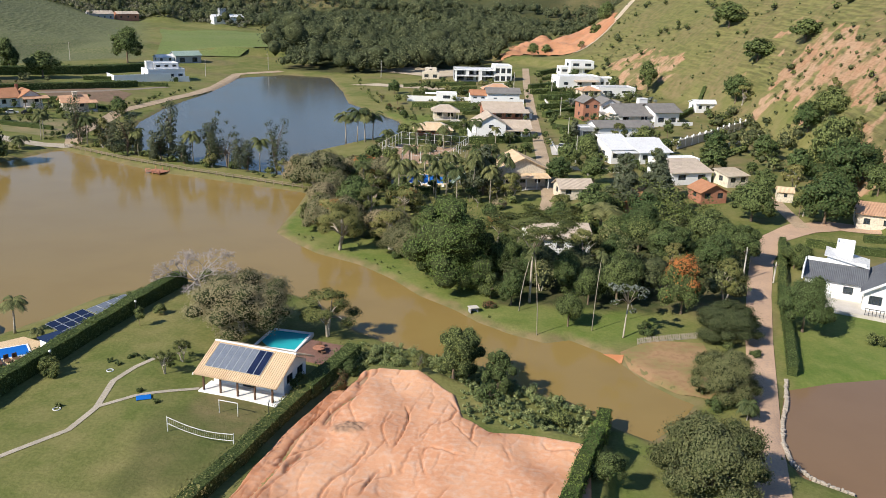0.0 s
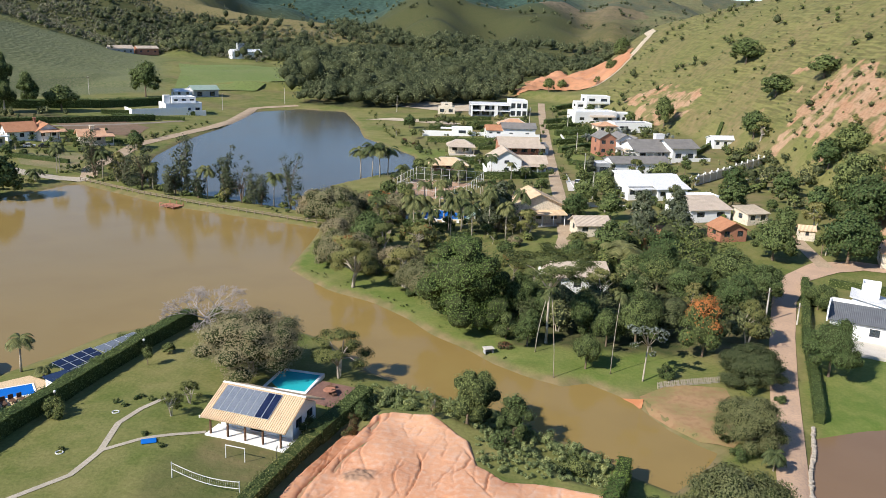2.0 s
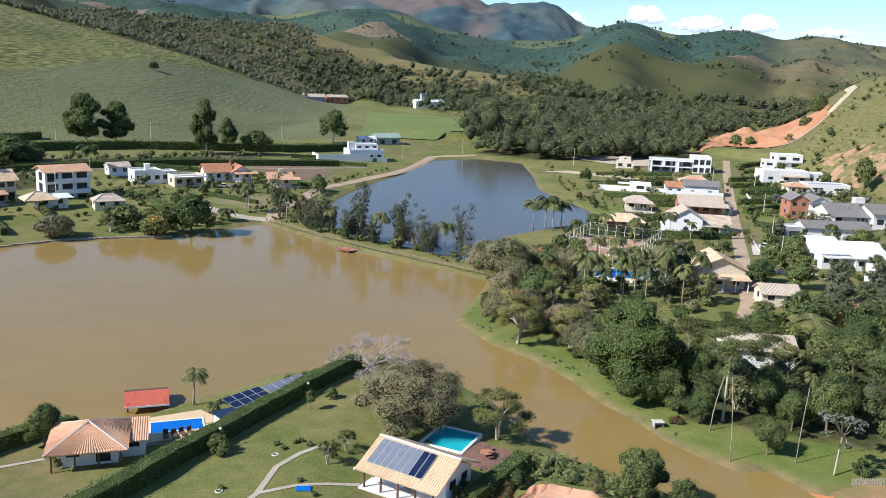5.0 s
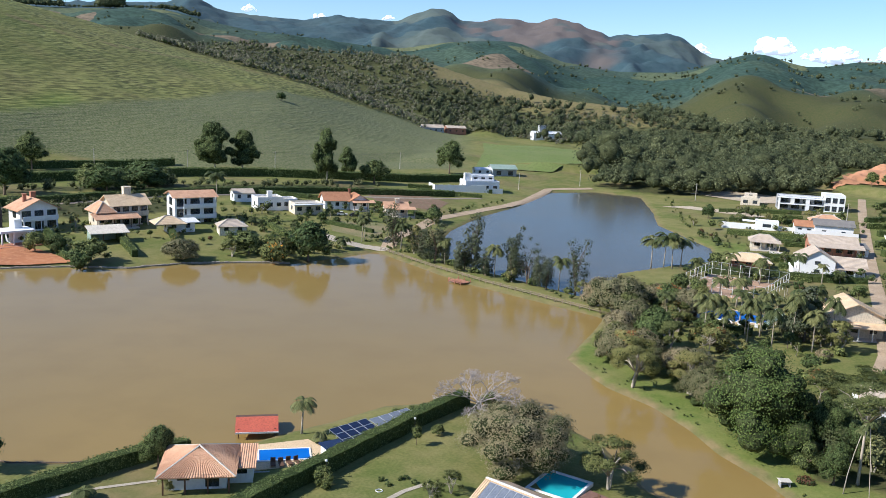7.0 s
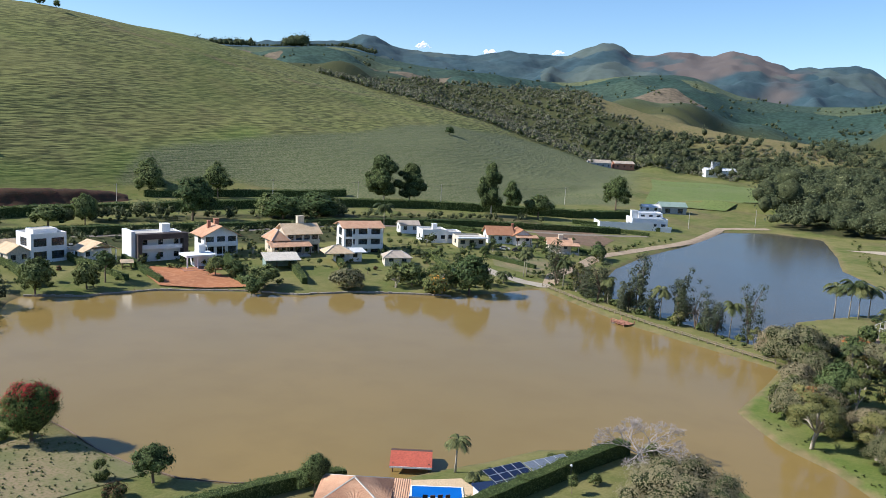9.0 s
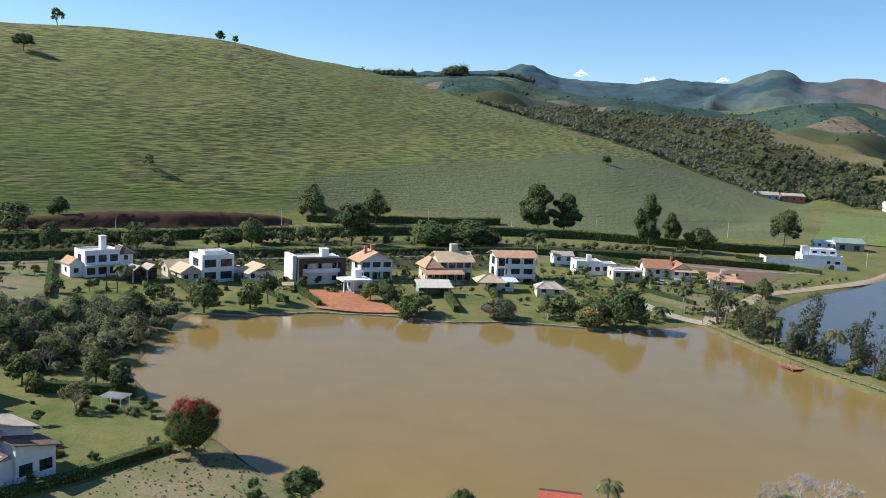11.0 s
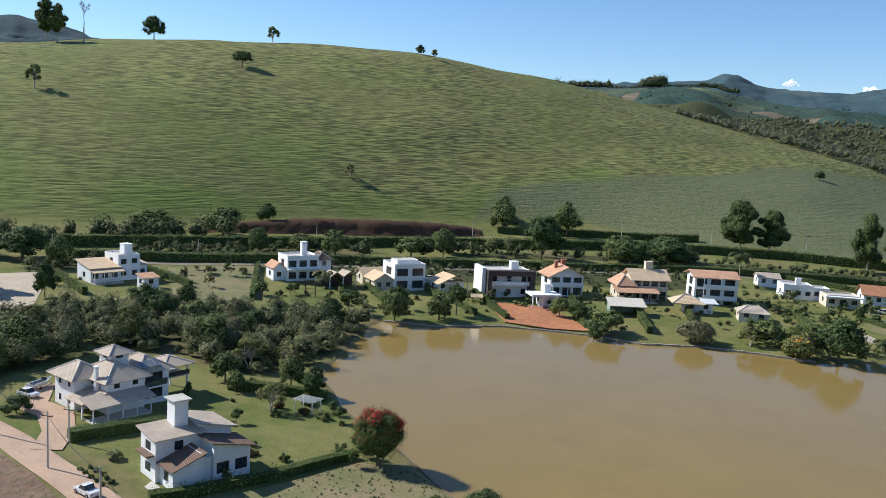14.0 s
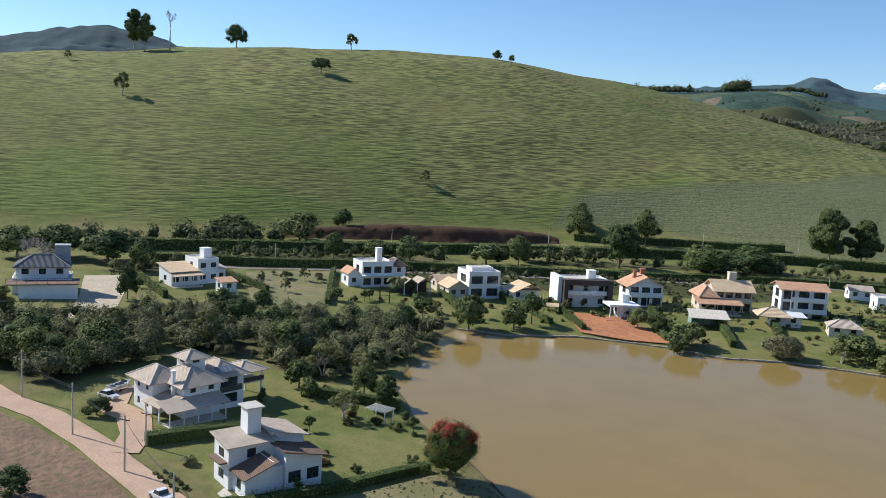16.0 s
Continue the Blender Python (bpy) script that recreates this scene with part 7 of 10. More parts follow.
for dx, dy in ((0.2, 0.4), (0.9, -0.5), (-0.8, 1.2)):
    c = thing("outdoor_chair", PD @ pose(dx, dy, 0.05, 0, 0, 50 * dx), "low wicker armchair on the deck", "chair", "deck chairs")
    part("seat", boxes((-0.35, -0.35, 0.2, 0.35, 0.35, 0.42), bevel=0.06), M_WOOD, c)
    part("backrest", boxes((-0.35, 0.25, 0.42, 0.35, 0.38, 0.85), bevel=0.05), M_WOOD, c)
    for lx in (-0.3, 0.24):
        for ly in (-0.3, 0.24):
            part("leg", boxes((lx, ly, 0, lx + 0.06, ly + 0.06, 0.2)), M_WOOD, c)
c = thing("round_table", PD @ pose(0.1, -0.3, 0.05), "round reddish table on the pool deck", "table")
bm = bmesh.new()
bmesh.ops.create_cone(bm, cap_ends=True, segments=20, radius1=0.9, radius2=0.85, depth=0.08, matrix=Matrix.Translation((0, 0, 0.7)))
part("tabletop", bm, M_BRICKW, c)
part("pedestal", boxes((-0.08, -0.08, 0, 0.08, 0.08, 0.66)), M_WOOD, c)

# football goal and volleyball net on the lawn
g0, g1 = Vector((-25.7, 92.7)), Vector((-23.3, 92.0))
mid = (g0 + g1) / 2
h = thing("football_goal", pose(mid.x, mid.y, gz(mid.x, mid.y), 0, 0, math.degrees(math.atan2(g1.y - g0.y, g1.x - g0.x))), "small white football goal on the lawn", "goal")
for x in (-1.25, 1.25):
    part("post", pipe([(x, 0, -0.1), (x, 0, 1.75)], 0.055), M_NET, h)
part("crossbar", pipe([(-1.3, 0, 1.72), (1.3, 0, 1.72)], 0.055), M_NET, h)
n0, n1 = Vector((-30.3, 87.5)), Vector((-21.9, 84.1))
mid, L = (n0 + n1) / 2, (n1 - n0).length / 2
h = thing("volleyball_net", pose(mid.x, mid.y, gz(mid.x, mid.y), 0, 0, math.degrees(math.atan2(n1.y - n0.y, n1.x - n0.x))), "sagging white volleyball net between two posts", "net")
for x in (-L, L):
    part("post", pipe([(x, 0, -0.2), (x, 0, 1.95)], 0.06), M_NET, h)
for z in (1.85, 1.05):
    part("band", pipe([(-L + 2 * L * k / 10, 0, z - 0.5 * math.sin(math.pi * k / 10)) for k in range(11)], 0.04, 4), M_NET, h)
V, F = [], []
for k in range(1, 30):
    x, s = -L + 2 * L * k / 30, 0.5 * math.sin(math.pi * k / 30)
    tube(V, F, [(x, 0, 1.05 - s), (x, 0, 1.85 - s)], [0.008, 0.008], 3, False)
part("mesh", (V, F), M_NET, h)


def lamp_post(x, y, hgt=2.4):
    h = thing("garden_lamp", pose(x, y, gz(x, y)), "slim garden lamp with white globe", "lamp", "garden lamps")
    part("pole", pipe([(0, 0, -0.1), (0, 0, hgt)], 0.045), M_FRAME, h)
    bm = bmesh.new()
    bmesh.ops.create_icosphere(bm, subdivisions=2, radius=0.2, matrix=Matrix.Translation((0, 0, hgt + 0.18)))
    part("globe", bm, M_NET, h, smooth=True)


for x, y in ((-19.5, 91.5), (-51.2, 104.5), (-46.6, 124.0), (-68, 97)):
    lamp_post(x, y)

# tiled gazebo beside the blue pool
GZ = pose(-64.0, 94.0, gz(-63, 94.6) + 0.2, 0, 0, 30)
h = thing("tiled_gazebo", GZ, "garden house with hipped terracotta tile roof", "house")
block(h, -3.6, 1.0, 3.6, 7.6, 0, 2.3, M_WHITE, "flat", M_CONC, parapet=0, front=2, wide=1.6, door=True)
for x in (-4.1, -1.4, 1.4, 4.0):
    part("post", boxes((x - 0.1, -0.5, -0.6, x + 0.1, -0.3, 2.25)), M_WOOD, h)
E0, E1, zl, zr = -4.9, 4.9, 2.25, 4.3
roof(h, "hip", -4.4, -0.6, 4.4, 8.4, 2.45, 1.95, 0.5, T_PINK, "weathered terracotta tiles")
ribs(h, (-4.9, -1.1, 2.25), (4.9, -1.1, 2.25), (0.1, 3.9, 4.4), (-0.1, 3.9, 4.4), T_PINK, 0.34)
ribs(h, (-4.9, 8.9, 2.25), (-4.9, -1.1, 2.25), (-0.1, 3.8, 4.4), (-0.1, 4.0, 4.4), T_PINK, 0.34)
ribs(h, (4.9, -1.1, 2.25), (4.9, 8.9, 2.25), (0.1, 4.0, 4.4), (0.1, 3.8, 4.4), T_PINK, 0.34)
block(h, 3.85, 2.6, 6.8, 8.4, 0, 1.9, M_WHITE, "shed", T_PINK, rise=0.5, over=0.4, front=1, left=0)
# blue pool and paving
PB = pose(-60.4, 108.9, gz(-60.4, 108.9) + 0.22, 0, 0, 33)
h = thing("pool_terrace", PB, "yellow stone terrace round the blue pool", "terrace")
bm = bmesh.new()
prism(bm, [(-7.6, -5.0), (3.6, -3.6), (6.2, -1.5), (5.4, 2.6), (3.8, 5.2), (-6.4, 3.4)], -1.3, 0.0)
part("paving", bm, M_POOLSIDE, h)
part("retaining_wall", boxes((-7.0, -5.25, -2.0, -2.0, -5.0, 0.05)), M_GREYW, h, "pale grey retaining wall")
h = thing("swimming_pool", PB @ pose(0, 0, 0.01), "long blue swimming pool with pale rim", "pool")
part("rim", boxes((-3.6, -2.0, 0, 3.9, -1.75, 0.12), (-3.6, 1.75, 0, 3.9, 2.0, 0.12), (-3.6, -1.75, 0, -3.35, 1.75, 0.12), (3.65, -1.75, 0, 3.9, 1.75, 0.12)), M_WHITE, h)
part("water", boxes((-3.35, -1.75, -0.02, 3.65, 1.75, 0.07)), M_POOLB, h)
rs = np.random.RandomState(2)
h = thing("tiled_strip", PB @ pose(-4.5, -1.9, 0.02), "checkered blue and white tile strip at the pool", "tiles")
for i in range(3):
    for j in range(8):
        part("tile", boxes((i * 0.3, j * 0.48, 0, i * 0.3 + 0.28, j * 0.48 + 0.46, 0.04)), M_NET if (i + j) % 2 else M_POOLB, h)
for i in range(3):
    for j in range(2):
        solar(PB @ pose(-7.2 + i * 0.98, -1.6 + j * 1.75, 0.25, 12, 0, 0), 0.95, 1.7, 6, M_SOLAR, "dark solar panel beside the blue pool", legs=0.25)
for k, (dx, dy) in enumerate(((-1.5, -3.2), (-0.4, -3.3), (0.7, -3.0), (1.8, -2.9))):
    c = thing("sun_lounger", PB @ pose(dx, dy, 0.0, 0, 0, 8 * k), "dark brown sun lounger on the pool terrace", "lounger", "sun loungers")
    part("bed", boxes((-0.35, -0.9, 0.25, 0.35, 0.5, 0.35), bevel=0.03), M_WOOD, c)
    part("backrest", boxes((-0.35, 0.42, 0.33, 0.35, 0.52, 0.95), bevel=0.03), M_WOOD, c)
    for lx, ly in ((-0.3, -0.8), (0.24, -0.8), (-0.3, 0.4), (0.24, 0.4)):
        part("leg", boxes((lx, ly, 0, lx + 0.06, ly + 0.06, 0.25)), M_WOOD, c)
# pool equipment hut
h = site("equipment_hut", -54.2, 112.0, 55, "small white hut roofed with dark panels", "hut", 0.1)
part("wall", boxes((-1.4, -1, -0.5, 1.4, 1, 1.5)), M_WHITE, h)
part("roof", boxes((-1.7, -1.3, 1.5, 1.7, 1.3, 1.62)), M_SOLAR, h, "dark panel roof")
# solar field along the hedge
SF = pose(-57.2, 117.0, gz(-55, 122) + 0.7, 0, 0, 65)
for i in range(4):
    for j in range(3):
        solar(SF @ pose(i * 1.78, -j * 1.62 - 1.0, 0.55 - j * 0.28, 10, 0, 0), 1.72, 1.56, 6, M_SOLAR, "blue-black solar panel on a low rack", legs=0.5)
for i in range(4):
    solar(SF @ pose(7.4 + i * 2.0, -4.6, 0.0, 8, 0, 0), 1.95, 4.9, 6, M_SOLARG, "grey pool heating collector on a low rack", legs=0.7)
# boat house at the water
BH = pose(-69.6, 116.4, -0.55, 0, 0, 32)
h = thing("boat_house", BH, "boat shelter with coral red sheet roof over water", "boat house")
for x in (-2.8, 2.6):
    for y in (-2.2, 2.2):
        part("post", boxes((x, y, -1.5, x + 0.18, y + 0.18, 2.0)), M_WOOD, h)
bm = bmesh.new()
roof_slab(bm, (-3.2, -2.9, 1.75), (3.2, -2.9, 1.75), (3.2, 1.4, 2.5), (-3.2, 1.4, 2.5), 0.08)
part("roof", bm, M_CORAL, h, "coral red sheet roof")
bm = bmesh.new()
roof_slab(bm, (3.2, 3.4, 2.0), (-3.2, 3.4, 2.0), (-3.2, 1.4, 2.5), (3.2, 1.4, 2.5), 0.08)
part("roof", bm, M_WOOD, h)
part("fascia", boxes((-3.2, -3.0, 1.55, 3.2, -2.92, 1.8)), M_NET, h)
part("ramp", boxes((-3.4, -6.5, -0.6, 3.0, 2.8, -0.15)), M_STONE, h, "stone boat ramp")
# hedges of the near gardens
hedge([(-58, 78), (-55.6, 90), (-54.6, 98), (-52.6, 106), (-50.4, 116), (-48.0, 127), (-44.6, 141.5)], 2.3, 2.5, size=0.2, density=42, rough=0.09)
hedge([(-83.5, 78), (-81.2, 87), (-79, 95), (-76.8, 101.5), (-74.2, 105.8)], 2.2, 2.2, size=0.2, density=42, rough=0.09)
hedge([(-25.5, 66), (-23.1, 74.1), (-20.8, 81.0), (-18.8, 89.4), (-16.2, 98.3)], 1.9, 1.7, "loose brown-green hedge beside the earth lot", L_YELLOW, size=0.2, density=40, rough=0.2)
hedge([(-16.2, 98.3), (-14.2, 104.8), (-11.5, 113)], 2.4, 2.0, "overgrown dark hedge behind the pool house", L_DARK, size=0.22, density=40, rough=0.3)
hedge([(21.6, 96.2), (18.6, 85.6), (16.2, 80.1), (14.2, 74), (11, 66)], 1.7, 2.3, "tall fresh green hedge beside the earth lot", L_BRIGHT, size=0.2, density=42)
hedge([(71.5, 171), (66, 156), (61.2, 143.1), (55.4, 124.4), (51.2, 111.8)], 1.4, 1.6, "trimmed dark hedge along the lane", size=0.2, density=38)
hedge([(76, 170), (84, 166), (92, 164)], 1.6, 1.6, "trimmed dark hedge round a garden")
hedge([(90, 174), (100, 172)], 1.8, 1.4, "trimmed dark hedge round a garden")

# ---- the two white houses by the southern lane ----
W1 = pose(-152.6, 52.6, gz(-155, 55) + 0.2, 0, 0, 107)
h = thing("house", W1, "large white villa with taupe hipped roofs", "house")
block(h, -1.0, 8.5, 4.4, 15, 0, 6.2, M_WHITE, "hip", T_TAUPE, rise=1.7, over=1.1, storeys=2, front=0, left=2, right=0, wide=0.9, tall=1.2, roof_label="taupe tiled hipped roof")
block(h, 2.2, 3.4, 9.4, 12.5, 0, 6.0, M_WHITE, "hip", T_TAUPE, rise=2.1, over=1.0, storeys=2, front=2, left=1, right=0, wide=1.1, tall=0.9, sill=1.3)
block(h, 9.45, 5.2, 15.6, 13.5, 0, 6.0, M_WHITE, "hip", T_TAUPE, rise=1.8, over=0.9, storeys=2, front=1, right=1, wide=3.6, tall=1.8, sill=0.4)
part("balcony", boxes((9.5, 3.7, 2.8, 14.4, 5.15, 3.0), (9.5, 3.7, 3.0, 14.4, 3.8, 3.95)), M_WHITE, h)
part("balcony_glass", boxes((9.6, 3.62, 3.1, 14.3, 3.66, 4.3)), M_GLASS, h)
block(h, 5.6, 8.2, 9.2, 11.8, 7.2, 9.3, M_WHITE, "hip", T_TAUPE, rise=0.9, over=0.8, front=1, left=1, right=1, wide=1.4, tall=0.7)
porch(h, -2.4, 0, 8.8, 3.3, 0, 2.7, 5, M_WHITE, T_TAUPE, rise=1.1, over=0.5)
roof(h, "shed", -2.4, 3.3, 2.1, 8.4, 2.8, 1.2, 0.4, T_TAUPE, "", False, 1)
for y in (3.5, 8.2):
    part("post", boxes((-2.4, y, -0.6, -2.15, y + 0.25, 2.75)), M_WHITE, h)
part("terrace", boxes((15.65, 7, 2.7, 21.5, 13, 2.95)), M_CONC, h, "raised open terrace")
for x in (16.0, 21.0):
    for y in (7.2, 12.6):
        part("column", boxes((x, y, -1, x + 0.28, y + 0.28, 5.2)), M_WHITE, h)
roof(h, "hip", 15.7, 6.8, 21.6, 13.2, 5.2, 1.1, 0.6, T_TAUPE)
part("parapet", boxes((15.65, 7, 2.95, 21.5, 7.12, 3.8)), M_DARKW, h)
for k in range(4):
    solar(W1 @ pose(9.9 + k * 1.0, 5.0, 6.35, 24, 0, 0) @ pose(0, 0, 0.1), 0.92, 1.8, 6, M_SOLARG, "dark collector on the villa roof")
chimney(h, 1.6, 6.0, 0.6, 0.6, 3.6, 8.0, M_WHITE)
W2 = pose(-121.4, 51.4, gz(-123, 58) + 0.15, 0, 0, 98) @ Matrix.Translation((2.2, -1.0, 0)) @ Matrix.Diagonal((0.77, 1, 1.14, 1))
h = thing("house", W2, "white house with stepped mono-pitch tile roofs", "house")
block(h, 0, 0, 5.6, 4.2, 0, 2.7, M_WHITE, "shed", T_BROWN, rise=1.6, over=0.7, front=0, left=1, right=0, ridge_x=False, side=1, wide=1.4, roof_label="brown tiled mono-pitch roof")
block(h, -0.8, 4.3, 8.4, 9.2, 0, 5.6, M_WHITE, "shed", T_TAUPE, rise=0.6, over=0.7, front=1, left=1, right=0, storeys=2, ridge_x=True, side=1, wide=1.8)
block(h, 8.45, 0.6, 16.2, 5.2, 0, 3.7, M_WHITE, "shed", T_BROWN, rise=1.5, over=0.9, front=2, left=0, right=1, ridge_x=False, side=-1, wide=2.6, tall=1.5, sill=0.7, roof_label="brown tiled mono-pitch roof")
block(h, 8.45, 5.3, 15.4, 11.5, 0, 5.2, M_WHITE, "shed", T_TAUPE, rise=1.4, over=0.8, front=0, left=0, right=1, storeys=2, ridge_x=False, side=-1)
part("wall", boxes((5.65, 1.2, -1, 8.4, 4.25, 3.0)), M_WHITE, h)
part("awning", boxes((-2.4, 4.6, 3.4, -0.85, 8.6, 3.6)), T_BROWN, h)
part("terrace", boxes((-3.0, 2.5, -1, -0.9, 9, 0.05)), M_CONC, h)
chimney(h, 5.8, 8.0, 2.8, 2.4, 5.9, 9.2, M_WHITE)
part("chimney_slab", boxes((3.9, 6.4, 9.35, 7.7, 9.6, 9.5)), M_CONC, h)
hedge([(-146.0, 45.4), (-146.8, 52.1), (-147.6, 62.5)], 2.4, 1.9, "clipped dark hedge before the villa", size=0.22, density=34)
hedge([(-119.2, 50), (-118.8, 56.5), (-120.0, 66), (-121.8, 75), (-124.0, 84.5)], 1.8, 1.4, "low hedge of shrubs at the garden edge", L_GREEN, rough=0.3)
hedge([(-165.5, 79), (-160.7, 86.5), (-153.3, 94.5)], 2.2, 2.0, "clipped hedge by the lake garden")

# ---- hedgerows, poles, the dam walk ----
hedge([(-345, 62), (-342, 86), (-336, 123), (-330.5, 154), (-323.5, 179), (-317, 211), (-304.5, 246.6)], 4.5, 4.2, "long dark hedge along the highway", size=0.6, density=6)
hedge([(-304.5, 246.6), (-293.7, 279), (-278.4, 311.8), (-261, 347), (-236.5, 379), (-206, 402), (-178, 425), (-146, 470)], 4.5, 4.0, "long dark hedge along the highway", size=0.6, density=6)
hedge([(-316, 80), (-306, 108), (-298, 140), (-287, 173), (-270, 206), (-253, 240)], 3.2, 3.2, "clipped dark hedge behind the gardens", size=0.5, density=7)
hedge([(-253, 240), (-240, 268), (-224, 298), (-204, 330), (-186, 352), (-160, 375), (-140, 395)], 3.0, 2.8, "clipped dark hedge behind the gardens", size=0.5, density=7)
hedge([(-340, 286), (-322, 318), (-305, 345), (-285, 372)], 3.0, 3.5, "tall hedge at the edge of the crop", size=0.6, density=6)
for a, b, hh in (((-291, 138), (-243, 116), 1.8), ((-236, 176), (-207, 172), 1.8), ((-229, 188), (-198, 177), 2.0), ((-205, 206), (-180, 192), 2.0), ((-172, 262), (-150, 232), 1.6),
                 ((-186, 268), (-160, 246), 1.6), ((-150, 284), (-128, 280), 1.5), ((-262, 155), (-243, 146), 1.4), ((-205, 326), (-150, 338), 2.0),
                 ((-150, 338), (-128, 330), 1.6), ((-160, 396), (-128, 402), 1.8), ((-168, 404), (-130, 424), 2.0), ((-296, 96), (-262, 104), 2.2), ((-286, 70), (-256, 72), 2.4)):
    hedge([a, b], 1.5, hh, "clipped garden hedge between plots", size=0.45, density=8)
for a, b, hh in (((-17, 281.6), (15, 279), 1.8), ((15, 279), (30, 283), 1.8), ((-12, 210), (0, 208), 1.6), ((36, 262), (60, 258), 1.8), ((40, 310), (56, 306), 1.6), ((42, 340), (56, 338), 1.6),
                 ((46, 372), (66, 368), 1.6), ((48, 400), (66, 398), 1.6), ((50, 430), (60, 428), 1.8), ((4, 318), (20, 320), 1.5), ((6, 352), (22, 352), 1.5), ((90, 330), (112, 372), 1.8),
                 ((-14, 400), (16, 404), 1.8), ((-20, 430), (16, 436), 1.8), ((68, 236), (96, 268), 1.6), ((52, 460), (70, 466), 1.6), ((20, 184), (44, 180), 1.6)):
    hedge([a, b], 1.5, hh, "clipped hedge between village gardens", size=0.45, density=8)


def pole(x, y, hgt, lamp=False, wires=None):
    h = thing("utility_pole", pose(x, y, gz(x, y), 0, 0, 40), "grey concrete utility pole", "pole", "utility poles")
    V, F = [], []
    tube(V, F, [(0, 0, -0.5), (0, 0, hgt)], [0.17, 0.11], 8)
    part("shaft", (V, F), M_CONC, h)
    part("crossarm", boxes((-0.9, -0.06, hgt - 0.8, 0.9, 0.06, hgt - 0.68)), M_WOOD, h)
    for k in (-0.8, 0, 0.8):
        part("insulator", boxes((k - 0.04, -0.04, hgt - 0.68, k + 0.04, 0.04, hgt - 0.52)), M_STEEL, h)
    return Vector((x, y, gz(x, y) + hgt - 0.55))


row = [pole(-301.7, 334.1, 10), pole(-274.6, 369.1, 10), pole(-244.6, 403.2, 10), pole(-206, 480, 10)]
row0 = [pole(-329, 180, 9), pole(-321.8, 256.5, 10), row[0]]
row2 = [pole(-175, 29.6, 8.6), pole(-153.3, 35.4, 8.6), pole(-135.4, 40.3, 8.6), pole(-112, 42, 8.6)]
pole(-145.4, 45.2, 6.0), pole(-304.8, 121, 8), pole(-318.5, 75.3, 8)
for x, y in ((39, 245), (42, 284), (46, 336), (50, 400), (34, 420)):
    pole(x, y, 8)
pole(56, 148.4, 6.4), pole(61.5, 148, 4.0), pole(-34, 470, 9), pole(-8, 505, 9), pole(-100, 495, 9), pole(-124, 452, 9)


def cable(a, b, sag, label="thin black overhead cable"):
    V, F = [], []
    tube(V, F, [a.lerp(b, k / 10) - Vector((0, 0, sag * 4 * (k / 10) * (1 - k / 10))) for k in range(11)], [0.025] * 11, 4)
    tagged(part("cable", (V, F), M_FRAME), label, "cable", "overhead cables")


for line in (row, row0, row2):
    for a, b in zip(line, line[1:]):
        for off in (-0.7, 0.7):
            cable(a + Vector((off, 0, 0)), b + Vector((off, 0, 0)), 1.0)


M_RAIL = mat("weathered_rail_wood", (0.30, 0.235, 0.165), (0.22, 0.17, 0.12), rough=0.9, scale=1.2, fine=8)


def dam_walk():
    line = [Vector(p) for p in ((-114, 259.5), (-90.5, 244), (-69.5, 232.3), (-52.5, 224.6), (-40.5, 219), (-32, 215.5))]
    ground_strip("path", [tuple(p) for p in line], 1.5, M_DRYG, "grassy earth walk along the dam", "path", lift=0.1)
    h = thing("wooden_railing", pose(-70, 231, 0), "rustic wooden railing along the dam", "railing")
    pts = []
    for a, b in zip(line, line[1:]):
        d = (b - a).normalized()
        nrm = Vector((d.y, -d.x))
        k = int((b - a).length / 2.4)
        pts += [a.lerp(b, i / k) + nrm * 1.5 for i in range(k)]
    inv = h.matrix_world.inverted()
    post = boxes((-0.09, -0.09, -0.6, 0.09, 0.09, 1.15), bevel=0.02)
    me = bpy.data.meshes.new("post")
    post.to_mesh(me)
    post.free()
    me.materials.append(M_RAIL)
    for p in pts:
        o = part("post", None, None, h, data=me)
        o.location = (p.x + 70, p.y - 231, max(gz(p.x, p.y), 0.1))
    for z in (0.55, 1.05):
        for i in range(0, len(pts) - 1):
            a, b = pts[i], pts[i + 1]
            V, F = [], []
            tube(V, F, [(a.x + 70, a.y - 231, max(gz(a.x, a.y), 0.1) + z), (b.x + 70, b.y - 231, max(gz(b.x, b.y), 0.1) + z)], [0.07, 0.07], 5)
            part("rail", (V, F), M_RAIL, h)


dam_walk()
h = thing("jetty", pose(-77.5, 230.6, 0.45, 0, 0, -28), "small red wooden jetty on the lake", "jetty")
for k in range(12):
    part("plank", boxes((-2.6 + k * 0.44, -2.4, 0, -2.2 + k * 0.44, 1.6, 0.06)), M_BRICKW, h)
for x in (-2.5, 0, 2.5):
    for y in (-2.3, 1.4):
        part("post", boxes((x, y, -1.8, x + 0.14, y + 0.14, 0.9)), M_BRICKW, h)
part("rail", boxes((-2.5, -2.36, 0.8, 2.64, -2.26, 0.9), (-2.5, -2.36, 0.45, 2.64, -2.26, 0.53)), M_BRICKW, h)

